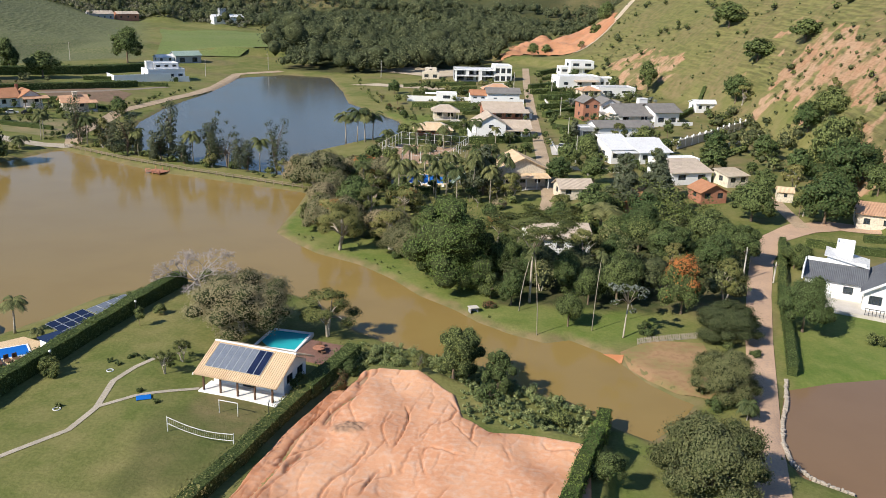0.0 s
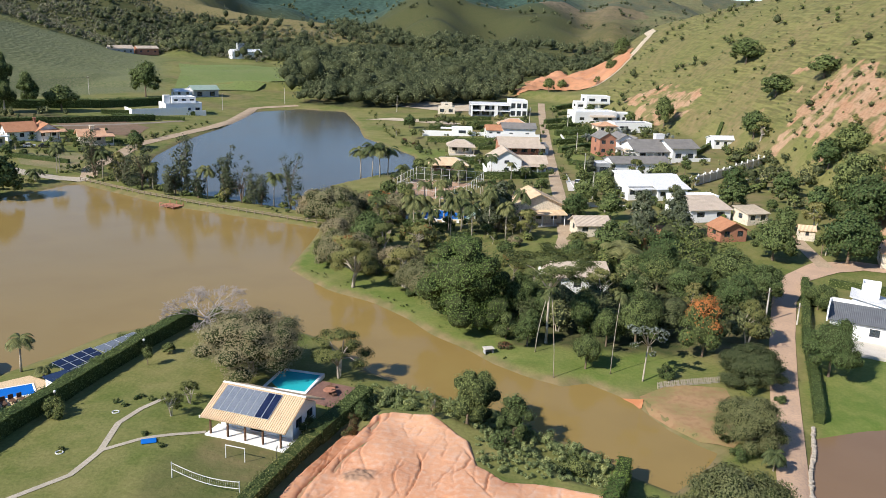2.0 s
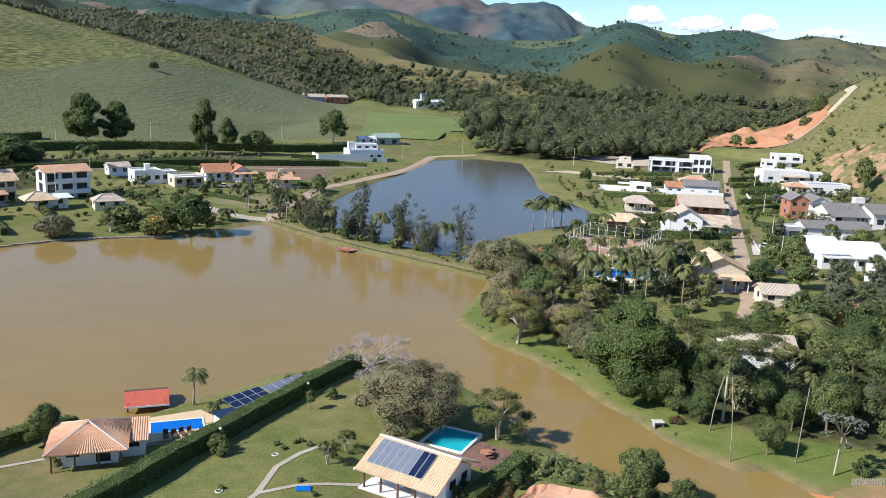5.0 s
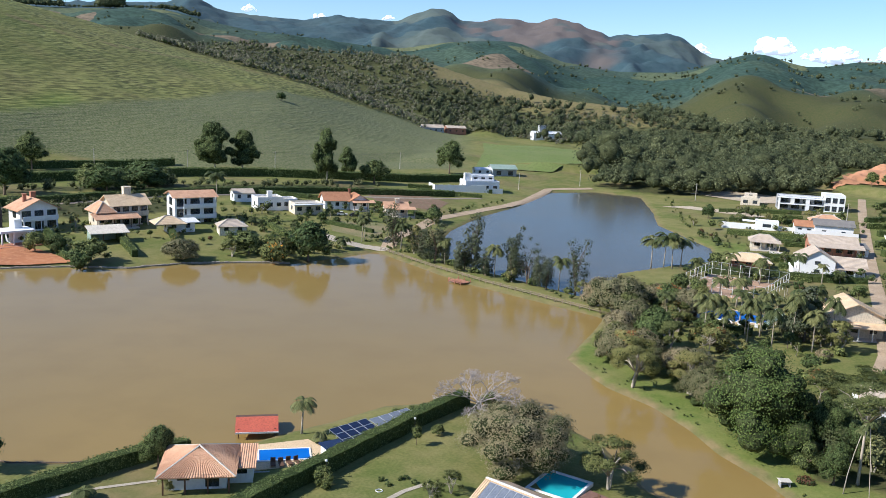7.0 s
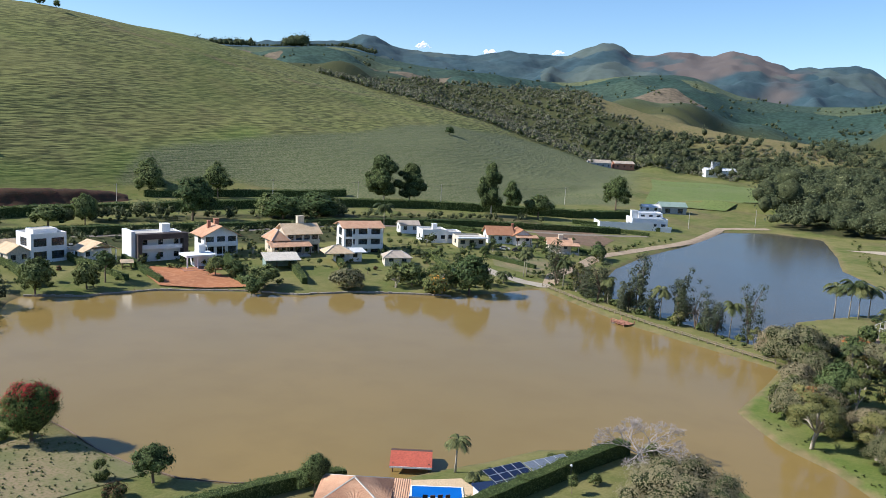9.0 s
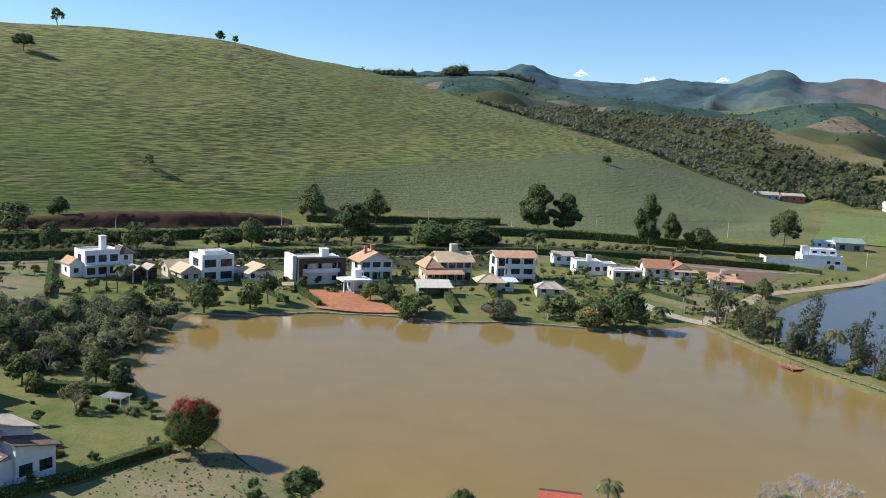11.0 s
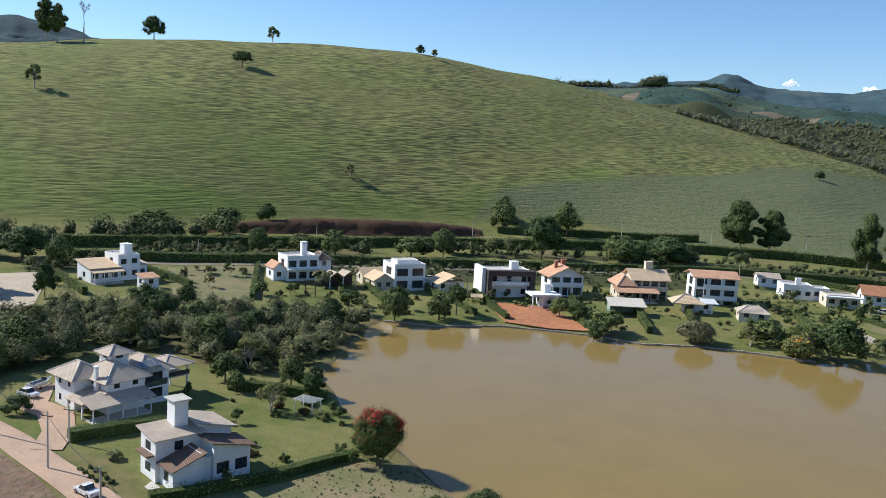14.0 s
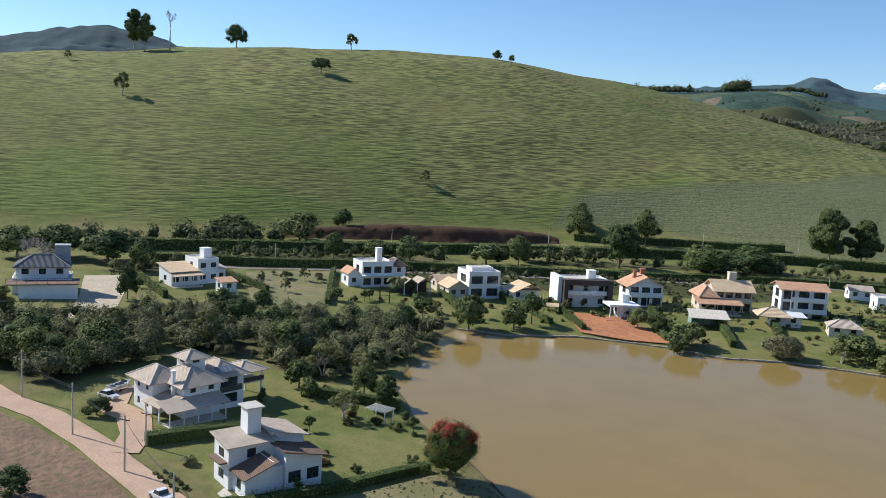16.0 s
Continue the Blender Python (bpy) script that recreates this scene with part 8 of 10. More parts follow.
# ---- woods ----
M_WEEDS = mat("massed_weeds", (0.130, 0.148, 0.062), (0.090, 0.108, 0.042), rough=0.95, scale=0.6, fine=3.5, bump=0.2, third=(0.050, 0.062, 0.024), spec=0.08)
# Cores of woods and shrubs: the shade within foliage put into their colour.
M_MASS = mat("painted_shade_foliage", (0.092, 0.102, 0.050), (0.052, 0.060, 0.028), rough=0.95, scale=0.35, fine=1.6, bump=0.5, third=(0.018, 0.024, 0.010), spec=0.08)
SCRUB_MATS = [leaf_mat("scrub_leaves", (0.135, 0.132, 0.088), (0.235, 0.225, 0.150), grove=True)]
WOOD_MATS = [leaf_mat("far_wood_leaves", (0.084, 0.100, 0.052), (0.158, 0.174, 0.088), grove=True, spec=0.05)]


def woods(name, n, place, hmin, hmax, clump, label, seed, cover=26, mats=None):
    """Many trees in one mesh: inner masses with leaf clumps over them."""
    rs = np.random.RandomState(seed)
    X, Y = place(rs, n)
    Z = ground_z(X, Y)
    keep = (signed(LAKE, X, Y) > 1.5) & (signed(UPPER_LAKE, X, Y) > 1.5)
    X, Y, Z = X[keep], Y[keep], Z[keep]
    n = len(X)
    H = rs.uniform(hmin, hmax, n) * (0.8 + 0.35 * (rs.rand(n) > 0.85))
    W = H * rs.uniform(0.34, 0.55, n)
    nv = len(CORE_V)
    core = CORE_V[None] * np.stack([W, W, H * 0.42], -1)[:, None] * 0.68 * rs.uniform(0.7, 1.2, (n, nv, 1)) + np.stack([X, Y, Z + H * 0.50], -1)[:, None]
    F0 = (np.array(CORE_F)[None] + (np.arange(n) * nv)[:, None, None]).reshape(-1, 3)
    v = rs.normal(size=(n, cover, 3))
    v /= np.linalg.norm(v, axis=2, keepdims=True)
    v[..., 2] = np.where(v[..., 2] < -0.3, -v[..., 2], v[..., 2])
    ph = rs.uniform(0, 6.283, (n, 1, 3))
    lump = 1 + 0.16 * (np.sin(3.1 * v + ph).sum(2, keepdims=True)) + 0.10 * (np.sin(6.3 * v + 2 * ph).sum(2, keepdims=True))
    P = np.stack([X, Y, Z + H * 0.50], -1)[:, None] + v * lump * np.stack([W, W, H * 0.48], -1)[:, None] * rs.uniform(0.70, 1.08, (n, cover, 1))
    Q = cards(rs, P.reshape(-1, 3), clump, facing=(v + [0, 0, 0.15]).reshape(-1, 3))
    V = np.concatenate([core.reshape(-1, 3), Q.reshape(-1, 3)])
    k = n * nv
    F1 = np.arange(k, k + len(Q) * 4).reshape(-1, 4)
    me = bpy.data.meshes.new(name)
    me.vertices.add(len(V))
    me.vertices.foreach_set("co", V.ravel())
    loops = np.concatenate([F0.ravel(), F1.ravel()]).astype(np.int32)
    me.loops.add(len(loops))
    me.loops.foreach_set("vertex_index", loops)
    me.polygons.add(len(F0) + len(F1))
    me.polygons.foreach_set("loop_start", np.concatenate([np.arange(len(F0)) * 3, len(F0) * 3 + np.arange(len(F1)) * 4]).astype(np.int32))
    tone = rs.rand(n) * 0.65 + 0.35 * rs.rand(n) ** 3
    at = me.attributes.new("tone", "FLOAT", "POINT")
    at.data.foreach_set("value", np.concatenate([np.repeat(tone, nv), np.repeat(tone, cover * 4)]).astype(np.float32))
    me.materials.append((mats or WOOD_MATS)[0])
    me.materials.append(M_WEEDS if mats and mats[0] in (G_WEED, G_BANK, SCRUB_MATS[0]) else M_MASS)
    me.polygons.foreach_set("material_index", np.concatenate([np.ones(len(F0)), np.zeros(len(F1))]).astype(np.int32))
    me.update()
    return tagged(new(name, me), label, "woods", kind="stuff")


def sector(d0, d1, a0, a1, gaps=0.0, size=60, seed=1):
    def place(rs, n):
        D, A = np.sqrt(rs.uniform(d0 ** 2, d1 ** 2, n * 3)), np.radians(rs.uniform(a0, a1, n * 3))
        X, Y = CENTRE[0] - D * np.sin(A), CENTRE[1] + D * np.cos(A)
        ok = np.flatnonzero(lumps(X, Y, size, seed) > gaps)[:n]
        return X[ok], Y[ok]
    return place


def within(poly):
    def place(rs, n):
        xs, ys = [p[0] for p in poly], [p[1] for p in poly]
        X, Y = rs.uniform(min(xs), max(xs), n * 4), rs.uniform(min(ys), max(ys), n * 4)
        ok = np.flatnonzero(signed(poly, X, Y) < 0)[:n]
        return X[ok], Y[ok]
    return place


woods("woodland", 300, within([(-95, 502), (-60, 490), (-20, 486), (25, 520), (30, 600), (-30, 640), (-60, 600)]), 9, 19, 0.8, "dense dark wood behind the upper lake", 3, 130)
woods("woodland", 90, within([(-112, 540), (-92, 505), (-50, 600), (-60, 700), (-130, 740), (-118, 640)]), 14, 27, 0.95, "tall eucalyptus wood beside the green field", 54, 130)
woods("woodland", 420, within([(-55, 640), (30, 600), (60, 700), (90, 900), (20, 1000), (-110, 980), (-120, 780)]), 8, 18, 1.0, "wooded valley floor beyond the lakes", 4, 90)
woods("woodland", 520, within([(-130, 760), (-240, 800), (-330, 850), (-420, 960), (-330, 1060), (-120, 1060), (-100, 960)]), 6, 15, 1.1, "scattered woods across the valley", 5, 60)
woods("woodland", 330, within([(-7, 495), (18, 522), (36, 560), (44, 640), (88, 790), (60, 960), (0, 940), (-40, 640)]), 6, 15, 0.9, "mixed woods beside the red cut", 36, 90)


def slope(az0, az1, far, near, gaps, size, seed):
    """Places on the near side of the scrub hill, from its crest down."""
    def place(rs, n):
        A = rs.uniform(az0, az1, n * 4)
        D = table(SCRUB_HILL, A, 1) + rs.uniform(-far, near, n * 4)
        X, Y = CENTRE[0] - D * np.sin(np.radians(A)), CENTRE[1] + D * np.cos(np.radians(A))
        ok = np.flatnonzero(lumps(X, Y, size, seed) > gaps)[:n]
        return X[ok], Y[ok]
    return place


woods("scrub_woods", 3000, slope(21.5, 40, 400, 25, -0.75, 50, 7), 3.5, 9, 0.95, "grey-green scrubby wood covering the hillside", 6, 46, SCRUB_MATS)
woods("scrub_woods", 1300, slope(8, 21.5, 330, -60, -0.15, 45, 8), 2.5, 7, 0.9, "scrubby bushes on the sunny slope", 7, 40, SCRUB_MATS)
woods("scrub_woods", 1100, slope(-14, 8, 300, 60, 0.0, 60, 15), 6, 14, 1.3, "scrubby woods on the rolling hills", 55, 40)
woods("scrub_woods", 1500, sector(1300, 2150, -16, 44, 0.62, 50, 9), 4, 10, 1.7, "distant belts of trees among plantations", 8, 18)
woods("scrub_woods", 900, sector(1350, 2200, -14, 14, 0.6, 36, 16), 5, 13, 1.8, "distant groves between the coffee fields", 56, 18)
woods("scrub_woods", 260, sector(240, 600, -34, -11, 0.0, 34, 10), 1.5, 6, 0.6, "bushes scattered over the eastern slope", 9, 40, [G_GREEN])
woods("scrub_tufts", 900, sector(240, 620, -36, -10, -0.2, 22, 17), 0.5, 2.0, 0.45, "grass tufts and low scrub over the eastern slope", 58, 14, [G_WEED])
woods("thicket", 340, within([(-241, 85), (-232, 106), (-219, 124), (-208, 137), (-199, 130), (-186, 113), (-176, 103), (-172, 86), (-192, 78), (-200, 62), (-236, 60)]), 2.0, 7.0, 0.36, "dense thicket of olive green bushes by the lake", 10, 330, [G_THICK])
woods("thicket", 200, within([(-240, 26), (-233, 50), (-236, 64), (-196, 60), (-192, 50), (-180, 36), (-190, 26), (-215, 18)]), 2.0, 7.0, 0.36, "dense thicket of olive green bushes behind the villa", 11, 330, [G_THICK])
woods("tree_belt", 46, within([(-320, 160), (-292, 206), (-298, 246), (-262, 274), (-246, 322), (-236, 318), (-252, 268), (-284, 236), (-282, 200), (-308, 158)]), 5, 11, 0.7, "belt of dark trees behind the lakeside houses", 31, 150, [G_DARK])
woods("tree_belt", 30, within([(-345, 60), (-340, 110), (-350, 160), (-358, 158), (-352, 100), (-356, 60)]), 6, 12, 0.8, "belt of dark trees below the pasture", 32, 130, [G_DARK])
woods("tree_stand", 150, sector(2070, 2100, 44.3, 48.6, -9), 14, 21, 2.6, "stand of tall trees on a far ridge", 33, 22)
woods("tree_stand", 90, sector(2075, 2105, 40.9, 42.3, -9), 22, 31, 2.8, "square stand of tall trees on a far ridge", 34, 22)
woods("tree_stand", 150, sector(2080, 2105, 38.6, 44.6, -9), 5, 9, 1.8, "low belt of trees along a far ridge", 59, 18)
woods("tree_stand", 60, sector(2080, 2105, 36.4, 38.7, -9), 12, 18, 2.4, "row of trees running down a far ridge", 35, 22)
woods("thicket", 26, within([(12, 138), (30, 135), (52, 136), (60, 160), (50, 176), (30, 172), (14, 160)]), 5, 9, 0.3, "shady undergrowth below the lakeside trees", 12, 420, [G_DARK])
woods("thicket", 24, within([(30, 168), (58, 172), (56, 192), (36, 194)]), 5, 9, 0.38, "leafy grove between the houses", 13, 300, [G_GREEN])
woods("shrubs", 110, within([(-12, 108), (-2, 110), (8, 103), (15, 96), (20, 93), (22, 97), (12, 105), (2, 113), (-8, 117)]), 0.5, 1.7, 0.18, "rough shrubs and weeds on the inlet bank", 14, 140, [G_BANK])
woods("shrubs", 50, within([(-150, 222), (-128, 232), (-124, 248), (-140, 250), (-158, 236)]), 2.5, 5.5, 0.5, "mixed lakeside shrubs below the gardens", 15, 90, [G_GREEN])
woods("shrubs", 120, within([(-300, 60), (-330, 120), (-325, 150), (-316, 190), (-305, 186), (-318, 120), (-292, 70)]), 1.5, 5.5, 0.5, "mixed bushes along the highway", 16, 80, [G_DARK])
woods("shrubs", 200, within([(-290, 215), (-270, 262), (-236, 318), (-200, 352), (-176, 390), (-188, 396), (-225, 345), (-262, 300), (-292, 250)]), 1.2, 4.8, 0.5, "mixed bushes along the highway", 17, 70, [G_DARK])
woods("shrubs", 90, within([(-20, 300), (90, 300), (80, 470), (-10, 470)]), 1.5, 5, 0.5, "garden shrubs between the village houses", 18, 50, [G_GREEN])
woods("shrubs", 60, within([(-10, 200), (70, 205), (76, 300), (-14, 296)]), 1.5, 5, 0.5, "garden shrubs between the village houses", 19, 60, [G_GREEN])
woods("shrubs", 50, within([(-195, 250), (-128, 250), (-128, 320), (-190, 320)]), 1.5, 4.5, 0.5, "garden shrubs between the lakeside houses", 20, 60, [G_GREEN])
woods("shrubs", 40, within([(-240, 160), (-196, 200), (-186, 230), (-206, 236), (-250, 180)]), 1.0, 3, 0.45, "garden shrubs between the lakeside houses", 21, 50, [G_GREEN])
woods("shrubs", 40, within([(88, 225), (112, 250), (118, 330), (100, 330), (92, 270)]), 2.5, 7, 0.6, "bushes below the red slope", 22, 70, [G_DARK])

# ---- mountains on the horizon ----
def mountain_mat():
    # Base colours blued and greyed throughout: the haze of distance is painted in.
    m = mat("haze_tinted_hills", (0.040, 0.076, 0.104), (0.070, 0.098, 0.110), rough=1.0, scale=0.006, fine=0.035, third=(0.016, 0.038, 0.050), bump=4.0)
    t = m.node_tree
    p = t.nodes["Principled BSDF"]
    old = p.inputs["Base Color"].links[0].from_socket
    tc = t.nodes.new("ShaderNodeTexCoord")
    vor = t.nodes.new("ShaderNodeTexVoronoi")
    vor.inputs["Scale"].default_value = 0.0035
    wob = t.nodes.new("ShaderNodeTexNoise")
    wob.inputs["Scale"].default_value = 0.004
    big = t.nodes.new("ShaderNodeVectorMath")
    big.operation = "SCALE"
    big.inputs["Scale"].default_value = 160.0
    add = t.nodes.new("ShaderNodeVectorMath")
    t.links.new(tc.outputs["Object"], wob.inputs["Vector"])
    t.links.new(wob.outputs["Color"], big.inputs[0])
    t.links.new(tc.outputs["Object"], add.inputs[0])
    t.links.new(big.outputs[0], add.inputs[1])
    t.links.new(add.outputs[0], vor.inputs["Vector"])
    sp = t.nodes.new("ShaderNodeSeparateColor")
    t.links.new(vor.outputs["Color"], sp.inputs[0])
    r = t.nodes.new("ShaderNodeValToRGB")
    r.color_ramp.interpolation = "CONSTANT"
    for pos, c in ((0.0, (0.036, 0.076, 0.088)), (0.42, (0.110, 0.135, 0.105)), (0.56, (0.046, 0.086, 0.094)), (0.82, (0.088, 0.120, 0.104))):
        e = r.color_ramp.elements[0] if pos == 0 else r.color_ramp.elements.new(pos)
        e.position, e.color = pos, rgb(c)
    t.links.new(sp.outputs[0], r.inputs[0])
    x = t.nodes.new("ShaderNodeMix")
    x.data_type = "RGBA"
    x.inputs["Factor"].default_value = 0.6
    t.links.new(old, x.inputs["A"])
    t.links.new(r.outputs[0], x.inputs["B"])
    at = t.nodes.new("ShaderNodeAttribute")
    at.attribute_name = "bare"
    y = t.nodes.new("ShaderNodeMix")
    y.data_type = "RGBA"
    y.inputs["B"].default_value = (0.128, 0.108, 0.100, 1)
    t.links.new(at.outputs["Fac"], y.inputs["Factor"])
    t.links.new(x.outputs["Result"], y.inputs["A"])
    # Dark woods on the left range, their blue part being painted haze.
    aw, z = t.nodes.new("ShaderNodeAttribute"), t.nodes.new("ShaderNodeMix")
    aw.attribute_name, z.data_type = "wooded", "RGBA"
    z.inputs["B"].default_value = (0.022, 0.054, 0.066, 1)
    t.links.new(aw.outputs["Fac"], z.inputs["Factor"])
    t.links.new(y.outputs["Result"], z.inputs["A"])
    t.links.new(z.outputs["Result"], p.inputs["Base Color"])
    return m


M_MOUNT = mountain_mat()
MOUNTAINS = [(-40, 1.2), (-10, 1.4), (0.1, 1.9), (2.5, 2.3), (4.3, 2.7), (6.0, 3.9), (6.9, 4.0), (10.4, 3.7), (12.5, 4.5), (13.8, 4.7), (15.2, 4.3),
             (16.9, 4.6), (18.8, 4.3), (19.8, 4.2), (20.8, 4.9), (21.7, 5.0), (22.6, 4.7), (24.2, 4.0), (27.8, 4.2), (30.3, 3.8), (34.9, 4.0), (37, 4.9), (38.5, 4.3), (42, 4.1), (47.6, 3.7), (60, 3.5), (70, 3.6), (76.4, 4.5),
             (79, 5.2), (81.6, 5.5), (84, 5.1), (86.5, 4.4), (92, 4.0), (110, 3.5)]


def mountains():
    az = np.arange(-40, 110, 0.2)
    el = np.interp(az, [m[0] for m in MOUNTAINS], [m[1] for m in MOUNTAINS])
    el = np.convolve(np.pad(el, 2, mode="edge"), [0.15, 0.22, 0.26, 0.22, 0.15], "valid")
    V, F, bare = [], [], []
    steps = 48
    for k in range(steps):
        s = k / (steps - 1)
        D = 2700 + 1700 * s
        top = 54 + 4400 * np.tan(np.radians(el))
        X, Y = CENTRE[0] - D * np.sin(np.radians(az)), CENTRE[1] + D * np.cos(np.radians(az))
        folds = 1 - 2 * np.abs(lumps(X, Y, 520, 51)) + 0.7 * (1 - 2 * np.abs(lumps(X, Y, 230, 52))) + 0.3 * lumps(X, Y, 90, 53)
        z = 10 + (top - 10) * s ** 1.3 + 105 * s * (1 - s) * folds + 6 * s * lumps(X, Y, 60, 54)
        bare.append(ease(az + 2 * lumps(X, Y, 300, 55), 8.5, 10.5) * (1 - ease(az + 2 * lumps(X, Y, 300, 56), 17.5, 20)) * ease(s + 0.12 * lumps(X, Y, 350, 57), 0.62, 0.74) * (1 - 0.7 * ease(lumps(X, Y, 200, 58), 0.3, 0.5)))
        V += list(zip(X.tolist(), Y.tolist(), z.tolist()))
    n = len(az)
    for k in range(steps - 1):
        for i in range(n - 1):
            F.append((k * n + i + 1, k * n + i, (k + 1) * n + i, (k + 1) * n + i + 1))
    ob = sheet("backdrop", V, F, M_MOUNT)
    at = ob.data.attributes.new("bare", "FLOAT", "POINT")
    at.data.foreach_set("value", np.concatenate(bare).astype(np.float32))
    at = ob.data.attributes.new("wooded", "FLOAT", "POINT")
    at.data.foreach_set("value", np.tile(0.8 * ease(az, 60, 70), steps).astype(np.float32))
    return tagged(ob, "distant mountains tinted haze blue on the horizon", "mountains", kind="structure")


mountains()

# ---- the lot of raw earth with its rain gullies ----
M_LOT = mat("peach_raw_earth", (0.67, 0.370, 0.215), (0.60, 0.295, 0.160), rough=0.97, scale=0.14, fine=1.3, bump=0.12, third=(0.64, 0.42, 0.30))


_t = M_LOT.node_tree
_a, _x = _t.nodes.new("ShaderNodeAttribute"), _t.nodes.new("ShaderNodeMix")
_a.attribute_name, _x.data_type = "gully", "RGBA"
_p = _t.nodes["Principled BSDF"]
_t.links.new(_p.inputs["Base Color"].links[0].from_socket, _x.inputs["A"])
# Redder soil laid bare, darkened further to paint the shadow in the cracks.
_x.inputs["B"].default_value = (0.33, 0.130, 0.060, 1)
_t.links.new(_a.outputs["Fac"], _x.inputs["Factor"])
_b, _y = _t.nodes.new("ShaderNodeAttribute"), _t.nodes.new("ShaderNodeMix")
_b.attribute_name, _y.data_type = "ash", "RGBA"
_y.inputs["B"].default_value = (0.27, 0.175, 0.115, 1)
_t.links.new(_b.outputs["Fac"], _y.inputs["Factor"])
_t.links.new(_x.outputs["Result"], _y.inputs["A"])
_t.links.new(_y.outputs["Result"], _p.inputs["Base Color"])


def rills(X, Y, turn, apart, seed, width):
    """Thin rain rills running down the slope, wandering and breaking off: 1 along them, falling to 0 beside them."""
    c, q = math.cos(math.radians(turn)), math.sin(math.radians(turn))
    A, D = X * c + Y * q, Y * c - X * q
    U = A / apart + 0.55 * lumps(A * 0.6, D * 0.35, 5.0, seed) + (0.07 * lumps(X, Y, 2.0, seed + 1) + 0.03 * lumps(X, Y, 0.8, seed + 3)) * 2.0 / apart
    line = np.floor(U + 0.5)
    broken = ease(lumps(A * 0.5 + 31.7 * line, D, 6.0, seed + 2), -0.15, 0.35)
    return np.exp(-((U - line) * apart / width) ** 2) * broken


def earth_lot():
    step = 0.15
    xs, ys = np.arange(-22, 24, step), np.arange(58, 109, step)
    X, Y = np.meshgrid(xs, ys)
    e = signed(BARE_LOT, X, Y)
    side = along([(-22, 66), (-19.5, 76), (-17, 88), (-12.5, 101.5)], X, Y)
    west = 1 - ease(side + 0.8 * lumps(X, Y, 8, 66), 2.5, 7.5)
    furrow = np.exp(-((side - 2.2 - 0.5 * lumps(X, Y, 7, 67)) / 0.45) ** 2) + 0.7 * np.exp(-((side - 4.3 - 0.8 * lumps(X, Y, 6, 68)) / 0.32) ** 2) * ease(lumps(X, Y, 9, 69), -0.3, 0.3)
    rough = 0.08 + 0.92 * np.maximum(west, ease(lumps(X, Y, 16, 70), 0.1, 0.7))
    fine = np.maximum(rills(X, Y, -20, 1.6, 61, 0.10), 0.6 * rills(X, Y, -4, 2.6, 64, 0.10)) * rough
    deep = np.maximum(rills(X, Y, -12, 4.4, 71, 0.13), 0.6 * rills(X, Y, 4, 7.5, 75, 0.12)) * (0.35 + 0.65 * rough)
    heap_up = np.exp(-(((X + 9.5) / 1.9) ** 2 + ((Y - 87.4) / 1.25) ** 2 + 0.3 * lumps(X, Y, 0.9, 74)) ** 2)
    lip = ease(e, -1.6, -0.3) * ease(lumps(X, Y, 3, 72), -0.1, 0.6)
    Z = ground_z(X, Y) + 0.28 - 0.10 * fine - 0.24 * deep - 0.42 * furrow + (0.30 + 0.12 * lumps(X, Y, 0.6, 77)) * heap_up + 0.14 * lumps(X, Y, 6.0, 81) + 0.05 * west * lumps(X, Y, 1.2, 73) + 0.012 * lumps(X, Y, 1.1, 82)
    Z = Z - 0.9 * ease(e, -0.2, 0.9)
    ok = e + 0.45 * lumps(X, Y, 13, 83) + 0.3 * lumps(X, Y, 2.2, 85) < 0.8
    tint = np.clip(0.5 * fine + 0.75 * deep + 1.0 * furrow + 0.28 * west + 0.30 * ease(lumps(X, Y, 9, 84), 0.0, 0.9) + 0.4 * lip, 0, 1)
    idx = -np.ones(X.shape, int)
    idx[ok] = np.arange(ok.sum())
    V = np.stack([X[ok], Y[ok], Z[ok]], -1).tolist()
    q = np.stack([idx[:-1, :-1], idx[:-1, 1:], idx[1:, 1:], idx[1:, :-1]], -1).reshape(-1, 4)
    F = q[(q >= 0).all(1)].tolist()
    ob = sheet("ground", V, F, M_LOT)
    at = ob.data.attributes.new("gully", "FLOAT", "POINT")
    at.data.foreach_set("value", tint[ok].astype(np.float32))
    at = ob.data.attributes.new("ash", "FLOAT", "POINT")
    at.data.foreach_set("value", np.clip(1.1 * heap_up, 0, 0.85)[ok].astype(np.float32))
    return tagged(ob, "bare lot of peach earth cut by rain gullies", "ground", kind="structure")


earth_lot()

# ---- village sports ground, cars, small things ----
M_COURT = mat("clay_court", (0.50, 0.33, 0.22), (0.44, 0.28, 0.18), rough=0.95, scale=0.3, fine=4)
M_TYRE = mat("black_rubber", (0.02, 0.02, 0.02), (0.03, 0.03, 0.03), rough=0.85, scale=3, fine=9)
M_CARW = mat("white_car_paint", (0.78, 0.78, 0.78), (0.74, 0.74, 0.74), rough=0.25, scale=1, fine=5, spec=0.6)
M_CARG = mat("silver_car_paint", (0.38, 0.39, 0.40), (0.34, 0.35, 0.36), rough=0.25, metal=0.5, scale=1, fine=5, spec=0.6)
M_CARK = mat("dark_car_paint", (0.03, 0.035, 0.045), (0.04, 0.045, 0.055), rough=0.22, scale=1, fine=5, spec=0.6)


